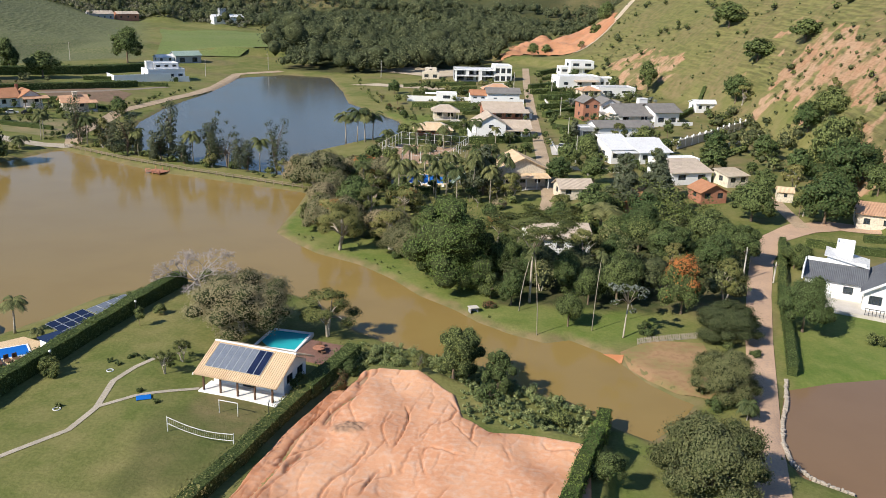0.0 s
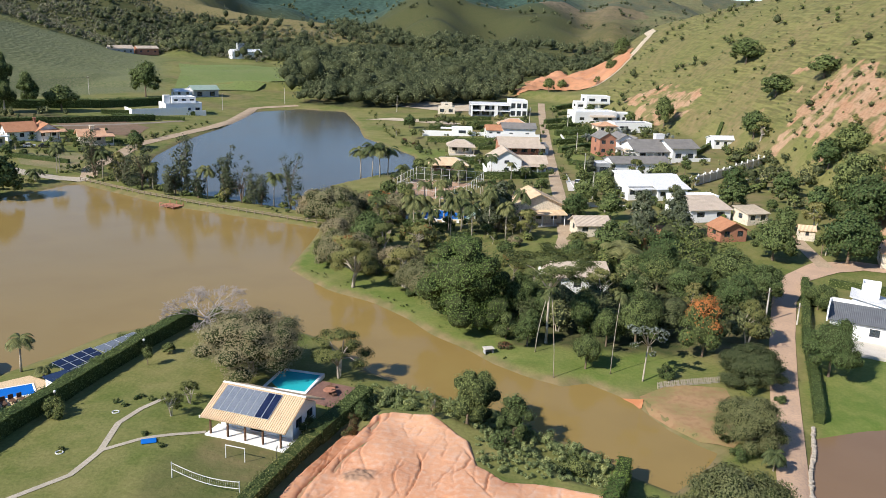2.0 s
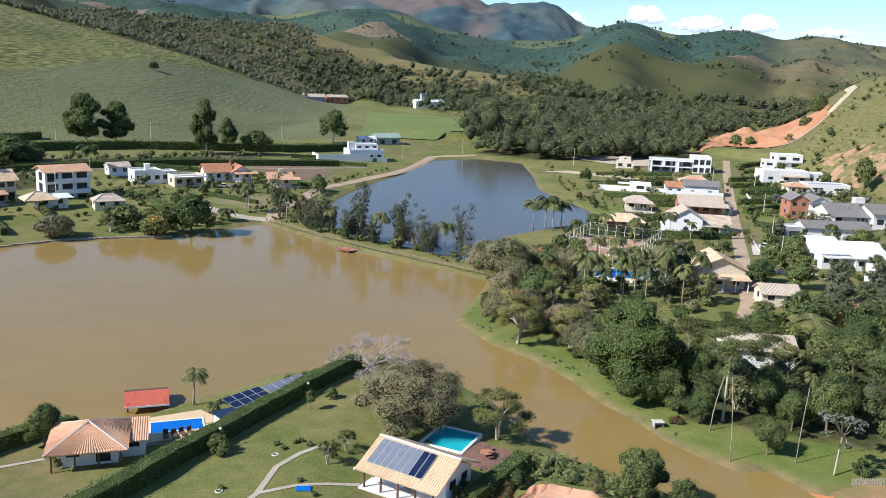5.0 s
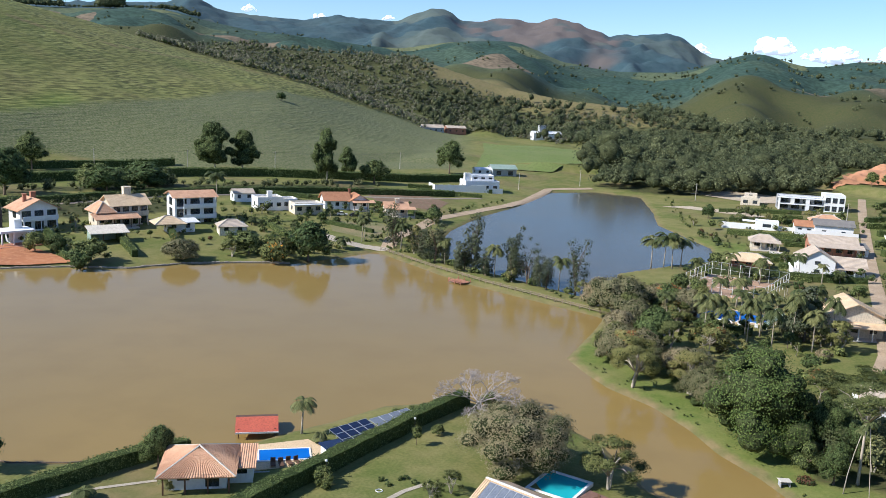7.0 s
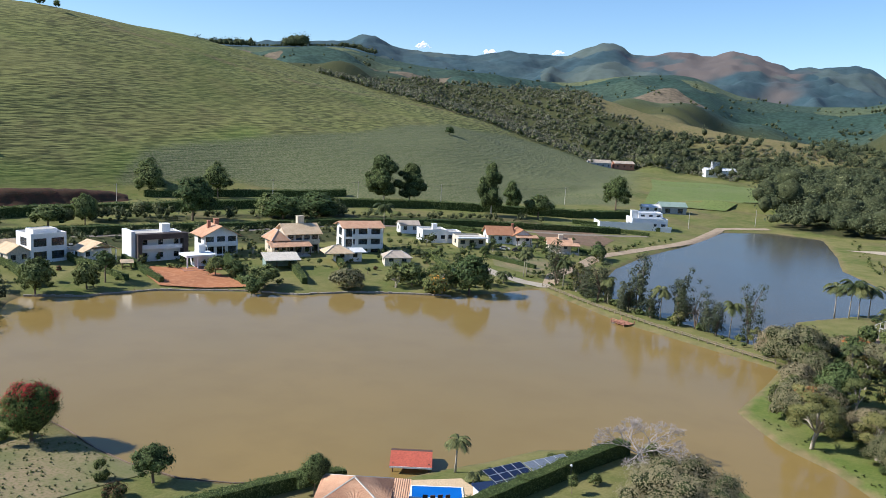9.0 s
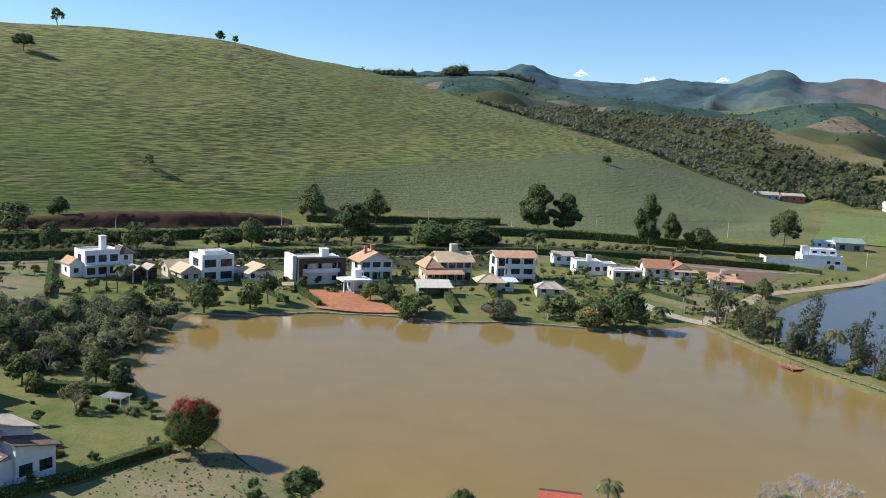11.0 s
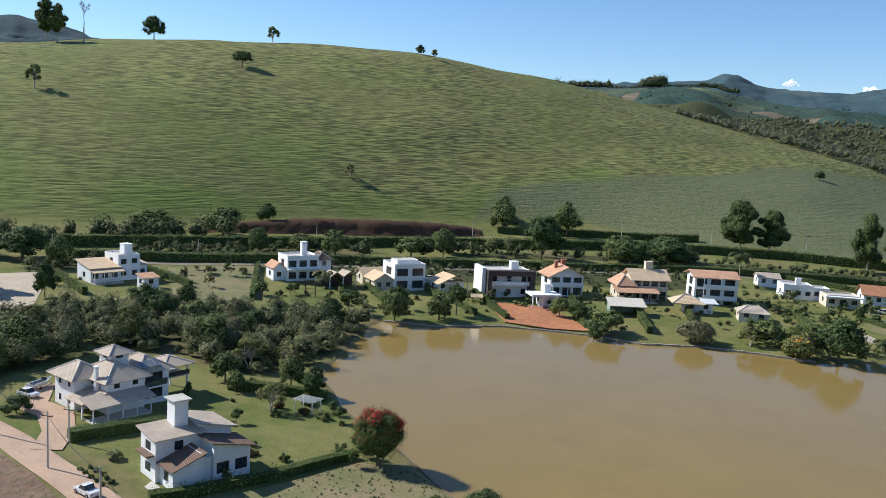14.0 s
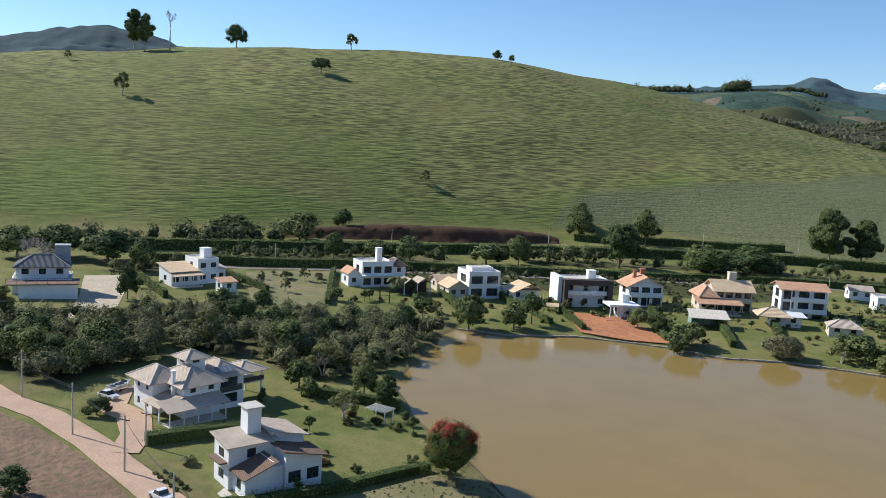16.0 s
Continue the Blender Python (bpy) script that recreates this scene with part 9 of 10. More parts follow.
def wheel(parent, x, y, r=0.33):
    bm = bmesh.new()
    bmesh.ops.create_cone(bm, cap_ends=True, segments=14, radius1=r, radius2=r, depth=0.22, matrix=pose(x, y, r, 90, 0, 0))
    w = part("wheel", bm, M_TYRE, parent)
    bm = bmesh.new()
    bmesh.ops.create_cone(bm, cap_ends=True, segments=12, radius1=r * 0.6, radius2=r * 0.6, depth=0.24, matrix=pose(x, y, r, 90, 0, 0))
    part("rim", bm, M_STEEL, w)


def car(x, y, rot, paint, label, pickup=False):
    c = thing("car", pose(x, y, gz(x, y) + 0.13, 0, 0, rot), label, "car", "parked cars")
    side = [(-2.05, 0.3), (2.0, 0.3), (2.1, 0.62), (1.9, 0.8), (0.95, 0.88), (-1.5, 0.92), (-2.05, 0.85)]
    bm = bmesh.new()
    for s in (-0.86, 0.86):
        pass
    lo = [bm.verts.new((px, -0.86, pz)) for px, pz in side]
    hi = [bm.verts.new((px, 0.86, pz)) for px, pz in side]
    bm.faces.new(lo[::-1]), bm.faces.new(hi)
    for i in range(len(side)):
        j = (i + 1) % len(side)
        bm.faces.new((lo[i], lo[j], hi[j], hi[i]))
    bmesh.ops.bevel(bm, geom=bm.edges[:], offset=0.06, segments=2, affect="EDGES")
    part("body", bm, paint, c)
    top = [(0.9, 0.88), (0.35, 1.42), (-0.9, 1.45), (-1.65, 0.92)] if not pickup else [(0.9, 0.88), (0.4, 1.5), (-0.5, 1.5), (-0.7, 0.92)]
    bm = bmesh.new()
    lo = [bm.verts.new((px, -0.74, pz)) for px, pz in top]
    hi = [bm.verts.new((px, 0.74, pz)) for px, pz in top]
    bm.faces.new(lo[::-1]), bm.faces.new(hi)
    for i in range(4):
        bm.faces.new((lo[i], lo[(i + 1) % 4], hi[(i + 1) % 4], hi[i]))
    part("cabin_glass", bm, M_CARK, c, "dark tinted windows")
    part("roof", boxes((top[2][0], -0.72, top[2][1] - 0.02, top[1][0], 0.72, top[2][1] + 0.05), bevel=0.02), paint, c)
    for px in (-1.3, 1.3):
        for py in (-0.8, 0.8):
            wheel(c, px, py)
    for py in (-0.6, 0.6):
        part("headlight", boxes((2.0, py - 0.16, 0.58, 2.12, py + 0.16, 0.72), bevel=0.02), M_ALU, c)
        part("tail_light", boxes((-2.1, py - 0.16, 0.62, -2.02, py + 0.16, 0.76)), M_CORAL, c)
    return c


car(-124.4, 43.2, 200, M_CARW, "white pickup driving up the paved lane", True)
car(38.2, 269, 60, M_CARW, "white car parked on the village street")
car(41.2, 270, 60, M_CARW, "white car parked on the village street")
car(44.0, 279, 10, M_CARG, "silver car parked under trees")
car(-148.2, 305.5, 30, M_CARK, "dark car parked before the orange house")
car(-152.8, 304.0, 30, M_CARW, "white car parked before the orange house")
car(-252.5, 186, 60, M_CARW, "white car parked behind the gardens")
car(-170.5, 43.5, 30, M_CARW, "white car parked in the villa yard")
# boat on its trailer
h = thing("motor_boat", pose(-175.2, 46.2, gz(-175, 46) + 0.5, 0, 0, 128), "white open motor boat on a trailer", "boat")
bm = bmesh.new()
lo = [(-2.4, -0.6, 0.15), (1.2, -0.6, 0.1), (2.6, 0, 0.5), (1.2, 0.6, 0.1), (-2.4, 0.6, 0.15)]
hi = [(-2.5, -0.95, 0.85), (1.3, -0.95, 0.9), (3.1, 0, 1.05), (1.3, 0.95, 0.9), (-2.5, 0.95, 0.85)]
inn = [(-2.3, -0.78, 0.55), (1.1, -0.78, 0.55), (2.5, 0, 0.75), (1.1, 0.78, 0.55), (-2.3, 0.78, 0.55)]
rings = [[bm.verts.new(v) for v in r] for r in (lo, hi, [(x * 0.96, y * 0.86, z) for x, y, z in hi], inn)]
bm.faces.new(rings[0][::-1]), bm.faces.new(rings[3])
for a, b in zip(rings, rings[1:]):
    for i in range(5):
        bm.faces.new((a[i], a[(i + 1) % 5], b[(i + 1) % 5], b[i]))
part("hull", bm, M_CARW, h)
for x in (-1.6, -0.4, 0.6):
    part("seat", boxes((x, -0.72, 0.55, x + 0.5, 0.72, 0.8), bevel=0.04), M_CARK, h)
part("windscreen", boxes((1.1, -0.7, 0.85, 1.14, 0.7, 1.35)), M_GLASS, h)
part("trailer", boxes((-2.2, -0.7, -0.25, 2.6, -0.6, -0.12), (-2.2, 0.6, -0.25, 2.6, 0.7, -0.12), (-1.0, -0.6, -0.24, -0.85, 0.6, -0.13), (2.45, -0.6, -0.24, 2.6, 0.6, -0.13)), M_STEEL, h)
for y in (-0.9, 0.9):
    part("wheel", boxes((-1.0, y - 0.1, -0.5, -0.4, y + 0.1, 0.1), bevel=0.09), M_TYRE, h)
# tennis court with its tall fence
TC = pose(-5.5, 258, gz(-5, 258) + 0.15, 0, 0, -14)
h = thing("sports_court", TC, "sandy clay court inside a tall mesh fence", "court")
part("surface", boxes((-11, -13, -0.6, 11, 13, 0.02)), M_COURT, h)
h = thing("court_fence", TC, "tall pale mesh fence round the sports court", "fence")
for x, y in [(-11 + 2.75 * k, s) for k in range(9) for s in (-13, 13)] + [(s, -13 + 3.25 * k) for k in range(1, 8) for s in (-11, 11)]:
    o = part("post", pipe([(x, y, -0.2), (x, y, 4.0)], 0.07), M_NET, h)
for z in (0.1, 2.0, 4.0):
    part("rail", pipe([(-11, -13, z), (11, -13, z), (11, 13, z), (-11, 13, z), (-11, -13, z)], 0.045, 4), M_NET, h)
for y in (-13, 13):
    for p in range(8):
        V, F = [], []
        for k in range(11):
            x = -11 + 2.75 * p + 0.25 * k
            tube(V, F, [(x, y, 0), (x, y, 4)], [0.012, 0.012], 3, False)
        for k in range(15):
            tube(V, F, [(-11 + 2.75 * p, y, 0.27 * k), (-8.25 + 2.75 * p, y, 0.27 * k)], [0.012, 0.012], 3, False)
        part("mesh_panel", (V, F), M_FRAME, h)
# club pool with slides
CP = pose(-3.5, 223.5, gz(-3, 223) + 0.15, 0, 0, -8)
h = thing("swimming_pool", CP, "kidney-shaped blue club pool with sandy surround", "pool")
out = [(math.cos(a) * (7.6 + 1.2 * math.sin(2 * a)), math.sin(a) * (5.0 + 0.8 * math.cos(3 * a))) for a in np.linspace(0, 6.283, 29)[:-1]]
part("surround", prism(bmesh.new(), [(x * 1.32, y * 1.36) for x, y in out], -0.8, 0.03), M_POOLSIDE, h)
part("rim", prism(bmesh.new(), [(x * 1.06, y * 1.07) for x, y in out], 0.02, 0.1), M_WHITE, h)
part("water", prism(bmesh.new(), out, 0.03, 0.13), M_POOLB, h)
for k, (dx, dy) in enumerate(((9, 1.5), (10.5, -1.5), (9.5, -4))):
    s = thing("water_slide", CP @ pose(dx, dy, 0, 0, 0, 30 * k), "pale blue water slide at the club pool", "slide", "water slides")
    part("chute", pipe([(0, 0, 3.2 - k * 0.5), (-1.5, 0.4, 2.2 - k * 0.3), (-3.2, 0.2, 1.0), (-4.4, 0, 0.35)], 0.42, 8), M_GREENW, s)
    for px in (0.0, -1.8):
        part("support", pipe([(px, 0.1, 0), (px, 0.1, 2.8 - k * 0.5 + px * 0.6)], 0.1), M_NET, s)
for k in range(9):
    c = thing("sun_lounger", CP @ pose(-8 + k * 1.9, -7.6, 0.0, 0, 0, 10 * (k % 3)), "white sun lounger by the club pool", "lounger", "club loungers")
    part("bed", boxes((-0.35, -0.9, 0.25, 0.35, 0.5, 0.35), bevel=0.03), M_NET, c)
    part("backrest", boxes((-0.35, 0.42, 0.33, 0.35, 0.52, 0.95), bevel=0.03), M_NET, c)
    for lx, ly in ((-0.3, -0.8), (0.24, -0.8), (-0.3, 0.4), (0.24, 0.4)):
        part("leg", boxes((lx, ly, 0, lx + 0.06, ly + 0.06, 0.25)), M_NET, c)
# dog-house sized hut and round flower bed on the eastern lawn
h = thing("kennel", pose(6.2, 132.8, gz(6.2, 132.8), 0, 0, 20), "small grey kennel on the lakeside lawn", "kennel")
part("body", boxes((-0.7, -0.5, 0, -0.6, 0.5, 0.8), (0.6, -0.5, 0, 0.7, 0.5, 0.8), (-0.6, 0.4, 0, 0.6, 0.5, 0.8)), M_GREYW, h)
part("roof", boxes((-0.85, -0.65, 0.8, 0.85, 0.65, 0.92), bevel=0.03), M_CONC, h)
plant("redbush", 9.2, 134.5, 0.9, 3.2)
# old picket fence along the inlet and stone edge of the pond
h = thing("picket_fence", pose(31, 120.9, 0), "weathered grey picket fence at the inlet", "fence")
for k in range(52):
    s = k / 51
    x, y = 9.6 * s, 2.0 * s
    p = part("picket", boxes((-0.05, -0.02, -0.3, 0.05, 0.02, 1.05)), M_PALE, h)
    p.matrix_local = pose(x, y, gz(31 + x, 120.9 + y), 0, (k * 37 % 11 - 5) * 0.9, 12)
for z in (0.3, 0.8):
    part("rail", pipe([(9.6 * s, 2 * s, gz(31 + 9.6 * s, 120.9 + 2 * s) + z) for s in np.linspace(0, 1, 8)], 0.035, 4), M_PALE, h)
h = thing("stone_edging", pose(46, 99, 0), "rough stone edging along the brown pond", "stone wall")
rs = np.random.RandomState(8)
line = [Vector(p) for p in ((49.8, 110.2), (47.6, 104), (45.0, 98.6), (43.0, 93), (42.4, 88.5), (43.6, 85.2), (47, 82))]
for a, b in zip(line, line[1:]):
    k = int((b - a).length / 0.5)
    for i in range(k):
        p = a.lerp(b, i / k)
        s = part("stone", boxes((-0.28, -0.2, -0.3, 0.28, 0.2, 0.32), bevel=0.1), M_STONE, h)
        s.matrix_local = pose(p.x - 46, p.y - 99, max(gz(p.x, p.y), 0.1) + 0.1, rs.uniform(-12, 12), rs.uniform(-12, 12), rs.uniform(0, 180)) @ Matrix.Diagonal((rs.uniform(0.7, 1.3), rs.uniform(0.7, 1.3), rs.uniform(0.7, 1.2), 1))
# wooden edging of the western bank
h = thing("timber_edging", pose(-110, 91, 0), "weathered timber edging along the bank", "edging")
BANK = [Vector(p) for p in LAKE if -140 < p[0] < -78 and p[1] < 110]
for a, b in zip(BANK, BANK[1:]):
    part("log", pipe([(a.x + 110, a.y - 91.25, 0.3), (b.x + 110, b.y - 91.25, 0.3)], 0.13), M_BARK, h)
# shelter with tan roof on the far lawn, small jetties
for x, y, r in ((-213, 168, 60), (-199, 166, 64)):
    h = thing("jetty", pose(x, y, 0.35, 0, 0, r), "small wooden jetty at the garden shore", "jetty", "garden jetties")
    for k in range(8):
        part("plank", boxes((-1.8 + k * 0.45, -1.6, 0, -1.4 + k * 0.45, 1.0, 0.08)), M_DECK, h)
    for px in (-1.7, 1.5):
        part("post", boxes((px, -1.5, -1.2, px + 0.14, -1.36, 0.5)), M_WOOD, h)
h = thing("garden_shelter", pose(-218.5, 181, gz(-218.5, 181), 0, 0, 58), "little shelter with tan roof on posts", "shelter")
for px in (-1.4, 1.2):
    for py in (-1.2, 1.0):
        part("post", boxes((px, py, -0.3, px + 0.16, py + 0.16, 2.1)), M_WOOD, h)
roof(h, "gable", -1.6, -1.4, 1.6, 1.4, 2.1, 0.7, 0.3, T_CREAM)
part("bench", boxes((-1.2, 0.5, 0.3, 1.2, 0.9, 0.45)), M_WOOD, h)
# shrubs in rings on the western lawn
for x, y in ((-44.2, 106.8), (-42.6, 105.6), (-42.0, 107.9), (-39.8, 107.6), (-41.4, 108.6), (-45.4, 93.2), (-34, 94.5), (-37.0, 97.5)):
    plant("bush", x, y, 0.75, 1.05)
for x, y in ((-43.0, 103.6), (-45.3, 92.6)):
    h = thing("garden_ring", pose(x, y, gz(x, y) + 0.02), "white painted ring round a young shrub", "ring", "garden rings")
    part("ring", pipe([(0.42 * math.cos(a), 0.42 * math.sin(a), 0.05) for a in np.linspace(0, 6.283, 15)], 0.07, 5), M_NET, h)
h = thing("tarpaulin", pose(-35.8, 95.6, gz(-35.8, 95.6) + 0.12, 0, 0, 20), "small blue tarpaulin lying on the lawn", "tarpaulin")
part("sheet", boxes((-0.9, -0.6, -0.06, 0.9, 0.6, 0.06), bevel=0.05), M_POOLB, h)
# white-stemmed shrubs, garden beds and walls of the lakeside villas
for x0, y0, n in ((-126.5, 45.6, 5), (-127, 47.2, 5)):
    for k in range(n):
        plant("bush", x0 - k * 1.6, y0 - k * 0.35, 0.8, 1.1)
h = thing("garden_bench", pose(-124.5, 82.5, gz(-124.5, 82.5), 0, 0, 20), "white stone bench under the red tree", "bench")
part("seat", boxes((-1.2, -0.3, 0.42, 1.2, 0.3, 0.54), bevel=0.03), M_NET, h)
for x in (-1.0, 0.8):
    part("leg", boxes((x, -0.25, 0, x + 0.2, 0.25, 0.42)), M_NET, h)
h = thing("pergola", pose(-148.5, 88.0, gz(-148.5, 88), 0, 0, 30), "white slatted pergola in the lake garden", "pergola")
for px in (-2, 1.85):
    for py in (-1.5, 1.35):
        part("post", boxes((px, py, -0.2, px + 0.15, py + 0.15, 2.2)), M_NET, h)
for k in range(9):
    part("slat", boxes((-2.3 + k * 0.55, -1.9, 2.2, -2.2 + k * 0.55, 1.9, 2.34)), M_NET, h)
h = thing("climbing_tower", pose(-243, 135, gz(-243, 135), 0, 0, 60), "tall timber play frame on the lawn", "frame")
for px in (-1.6, 1.4):
    for py in (-1.0, 1.0):
        part("post", boxes((px, py, -0.3, px + 0.2, py + 0.2, 5.4)), M_WOOD, h)
for z in (1.2, 2.6, 4.0, 5.2):
    part("rung", boxes((-1.6, -0.95, z, 1.6, -0.8, z + 0.14)), M_WOOD, h)
# low walls and gate posts of the village gardens
for a, b, hh in (((-12, 302), (-12, 288), 0.8), ((33.5, 236), (52, 231), 1.2), ((36, 262), (36, 284), 1.0), ((82, 262), (114, 300), 1.4), ((45, 366), (45, 392), 1.1), ((30, 410), (30, 440), 1.0)):
    d = Vector(b) - Vector(a)
    h = thing("garden_wall", pose(a[0], a[1], min(gz(*a), gz(*b)), 0, 0, math.degrees(math.atan2(d.y, d.x))), "pale rendered garden wall", "wall")
    part("panel", boxes((0, -0.1, -0.8, d.length, 0.1, hh)), M_WHITE, h)
    part("coping", boxes((-0.05, -0.16, hh, d.length + 0.05, 0.16, hh + 0.08)), M_CONC, h)
# fence of posts beside the pasture
h = thing("wire_fence", pose(-337, 100, 0), "old post fence at the foot of the pasture", "fence")
me = None
for k in range(60):
    s = k / 59
    x, y = -352 + 22 * s, 70 + 115 * s
    if me is None:
        o = part("post", boxes((-0.1, -0.1, -0.3, 0.1, 0.1, 1.3)), M_PALE, h)
        me = o.data
    else:
        o = part("post", None, None, h, data=me)
    o.location = (x + 337, y - 100, gz(x, y))
# clouds low over the mountains
M_CLOUD = bpy.data.materials.new("white_cloud")
M_CLOUD.use_nodes = True
_p = M_CLOUD.node_tree.nodes["Principled BSDF"]
_p.inputs["Base Color"].default_value, _p.inputs["Roughness"].default_value = (0.95, 0.95, 0.95, 1), 1.0
# Emission added: the clouds glow by themselves to look brightly lit.
_p.inputs["Emission Color"].default_value, _p.inputs["Emission Strength"].default_value = (0.75, 0.82, 0.95, 1), 0.55


def cloud(az, el, wide, high, seed):
    rs = np.random.RandomState(seed)
    D = 4500
    c = Vector((CENTRE[0] - D * math.sin(radians(az)), CENTRE[1] + D * math.cos(radians(az)), 53 + D * math.tan(radians(el))))
    bm = bmesh.new()
    for k in range(34):
        u = rs.uniform(-1, 1)
        r = high * rs.uniform(0.1, 0.36) * (1.1 - abs(u))
        m = Matrix.Translation((u * wide / 2, rs.uniform(-1, 1) * wide * 0.1, rs.uniform(0, 1) ** 1.5 * high * (1 - u * u) * 0.6)) @ Matrix.Diagonal((r * 1.6, r, r * 0.85, 1))
        bmesh.ops.create_icosphere(bm, subdivisions=2, radius=1.0, matrix=m)
    for v in bm.verts:
        n = noise.noise(v.co * 0.03) * 16 + noise.noise(v.co * 0.09) * 7
        v.co += Vector((n, 0, n * 0.6))
    ob = part("cloud", bm, M_CLOUD, smooth=True)
    ob.matrix_world = pose(c.x, c.y, c.z, 0, 0, az)
    return tagged(ob, "small white cumulus cloud over the mountains", "cloud", kind="structure")


cloud(0.3, 3.1, 190, 110, 1), cloud(-3.0, 2.75, 330, 90, 2), cloud(-6.5, 2.8, 170, 120, 3), cloud(4.6, 2.9, 110, 50, 4), cloud(29.0, 4.0, 90, 34, 5), cloud(33.4, 4.2, 90, 36, 6), cloud(24.6, 4.15, 60, 26, 7), cloud(-10.5, 2.5, 260, 70, 8)

# ---- trees, palms and bushes ----
plant("olive", -29.0, 119.8, 9.8, 20.0)
plant("sparse", -16.3, 120.2, 7.9, 10.5)
plant("bare", -41.7, 140.2, 9.0, 17.5)
plant("round_small", -44.7, 120.1, 3.3, 2.1)
plant("sparse", -35.5, 103.0, 3.8, 3.6)
plant("sparse", -34.5, 107.3, 3.3, 4.3)
plant("bush", -17.3, 100.3, 3.0, 3.4)
plant("redbush", -12.4, 101.4, 3.3, 3.1)
plant("conifer", 2.6, 103.4, 8.2, 6.0)
plant("conifer", 4.8, 108.0, 7.4, 5.4)
plant("conifer", 8.6, 103.0, 6.6, 5.0)
plant("bush", 7.0, 96.0, 2.6, 4.0)
plant("bush", 12.5, 93.6, 2.4, 3.8)
plant("bush", 15.5, 95.2, 2.3, 4.2)
plant("bush", -11.0, 106.5, 2.6, 3.4)
plant("bush", -5.5, 108.0, 2.2, 3.4)
plant("sparse", -1.9, 102.8, 3.4, 3.0)
plant("bush", 18.8, 79.5, 3.8, 4.4)
plant("lane", 30.4, 82.0, 8.8, 15.0)
plant("lane", 39.2, 104.6, 7.2, 11.2)
plant("lane", 45.4, 123.6, 6.3, 12.4)
plant("palm_small", 40.1, 97.9, 4.7, 3.3)
plant("bush", 37.1, 100.8, 2.0, 3.2)
plant("bush", 33.2, 80.1, 2.8, 2.9)
plant("mango", 2.0, 145.0, 17.0, 20.0)
plant("bush", 9.3, 138.8, 5.2, 5.1)
plant("sparse", -9.7, 164.2, 8.6, 10.4)
plant("sparse", -19.9, 164.2, 10.7, 12.5)
plant("autumn", -23.1, 178.8, 7.6, 11.3)
plant("dense", -18.3, 189.8, 9.6, 7.8)
plant("olive", -31.5, 214.8, 10.8, 18.9)
plant("orange", -21.1, 224.4, 6.9, 13.0)
plant("olive", -37.2, 221.6, 7.7, 10.5)
plant("bush", 21.2, 127.5, 6.0, 6.0)
plant("flat", 15.9, 137.1, 15.5, 18.3)
plant("palm_slim", 13.8, 133.4, 10.8, 2.2)
plant("palm_slim", 15.9, 124.0, 15.4, 2.4)
plant("palm_slim", 24.8, 125.9, 15.0, 2.6)
plant("cecropia", 29.3, 123.4, 10.1, 5.6)
plant("sparse", 27.0, 152.0, 8.5, 9.5)
plant("orange", 40.6, 132.6, 10.8, 9.4)
plant("sparse", 49.4, 137.8, 8.2, 7.4)
plant("dense", 58.7, 127.2, 10.1, 9.8)
plant("bush", 68.4, 156.2, 5.8, 6.7)
plant("dense", 86.1, 185.1, 13.0, 14.2)
plant("dense", 108.9, 235.0, 15.6, 15.7)
plant("dense", 115.6, 270.2, 10.4, 12.6)
plant("dense", 70.1, 186.0, 10.7, 11.7)
plant("pine", 50.0, 190.0, 11.5, 9.2)
plant("dense", 53.4, 162.7, 9.7, 11.2)
plant("pine", 42.0, 192.9, 13.5, 10.2)
plant("pine", 52.0, 201.3, 12.6, 9.0)
plant("dense", 40.4, 165.2, 10.6, 10.3)
plant("dense", 43.7, 155.4, 9.3, 9.7)
plant("dense", 31.4, 141.1, 8.6, 7.9)
plant("dense", 33.0, 141.5, 7.6, 7.7)
plant("dense", 50.7, 149.9, 9.0, 9.4)
plant("dense", 58.1, 156.4, 8.5, 9.1)
plant("dense", 11.9, 146.1, 9.5, 7.1)
plant("dense", 12.7, 135.8, 6.9, 5.4)
plant("dense", 22.5, 140.9, 8.1, 6.9)
plant("dense", 25.7, 136.0, 7.5, 5.7)
plant("autumn", 12.1, 168.6, 7.2, 9.3)
plant("autumn", 24.7, 172.2, 6.1, 10.6)
plant("palm_big", 33.6, 172.2, 8.0, 10.6)
plant("palm_big", 44.4, 160.3, 6.4, 7.8)
plant("bush", 32.8, 124.5, 2.6, 3.2)
plant("bush", 68.6, 123.3, 2.4, 3.5)
plant("pine", 10.7, 207.2, 12.7, 10.4)
plant("dense", 30.0, 215.9, 8.4, 8.7)
plant("dense", 39.9, 218.8, 7.3, 8.8)
plant("palm_big", -9.8, 198.1, 12.5, 7.0)
plant("palm_big", -8.3, 203.5, 11.1, 6.3)
plant("palm_big", 1.6, 207.0, 9.5, 7.0)
plant("palm_big", 9.8, 210.0, 12.3, 7.7)
plant("palm_big", -3.0, 229.3, 6.4, 6.2)
plant("palm_big", -32.2, 285.7, 11.3, 8.7)
plant("palm_big", -28.1, 282.9, 12.8, 9.4)
plant("palm_big", -25.5, 282.6, 11.6, 8.6)
plant("palm_big", -23.3, 287.6, 11.0, 8.4)
plant("bush", -14.8, 245.1, 6.1, 6.6)
plant("palm_small", -18.3, 284.9, 3.9, 4.9)
plant("casuarina", -90.4, 250.0, 9.3, 7.4)
plant("casuarina", -78.7, 244.5, 16.5, 10.2)
plant("casuarina", -65.0, 239.0, 15.9, 10.3)
plant("casuarina", -56.4, 236.6, 10.2, 7.3)
plant("casuarina", -45.6, 233.9, 14.9, 9.4)
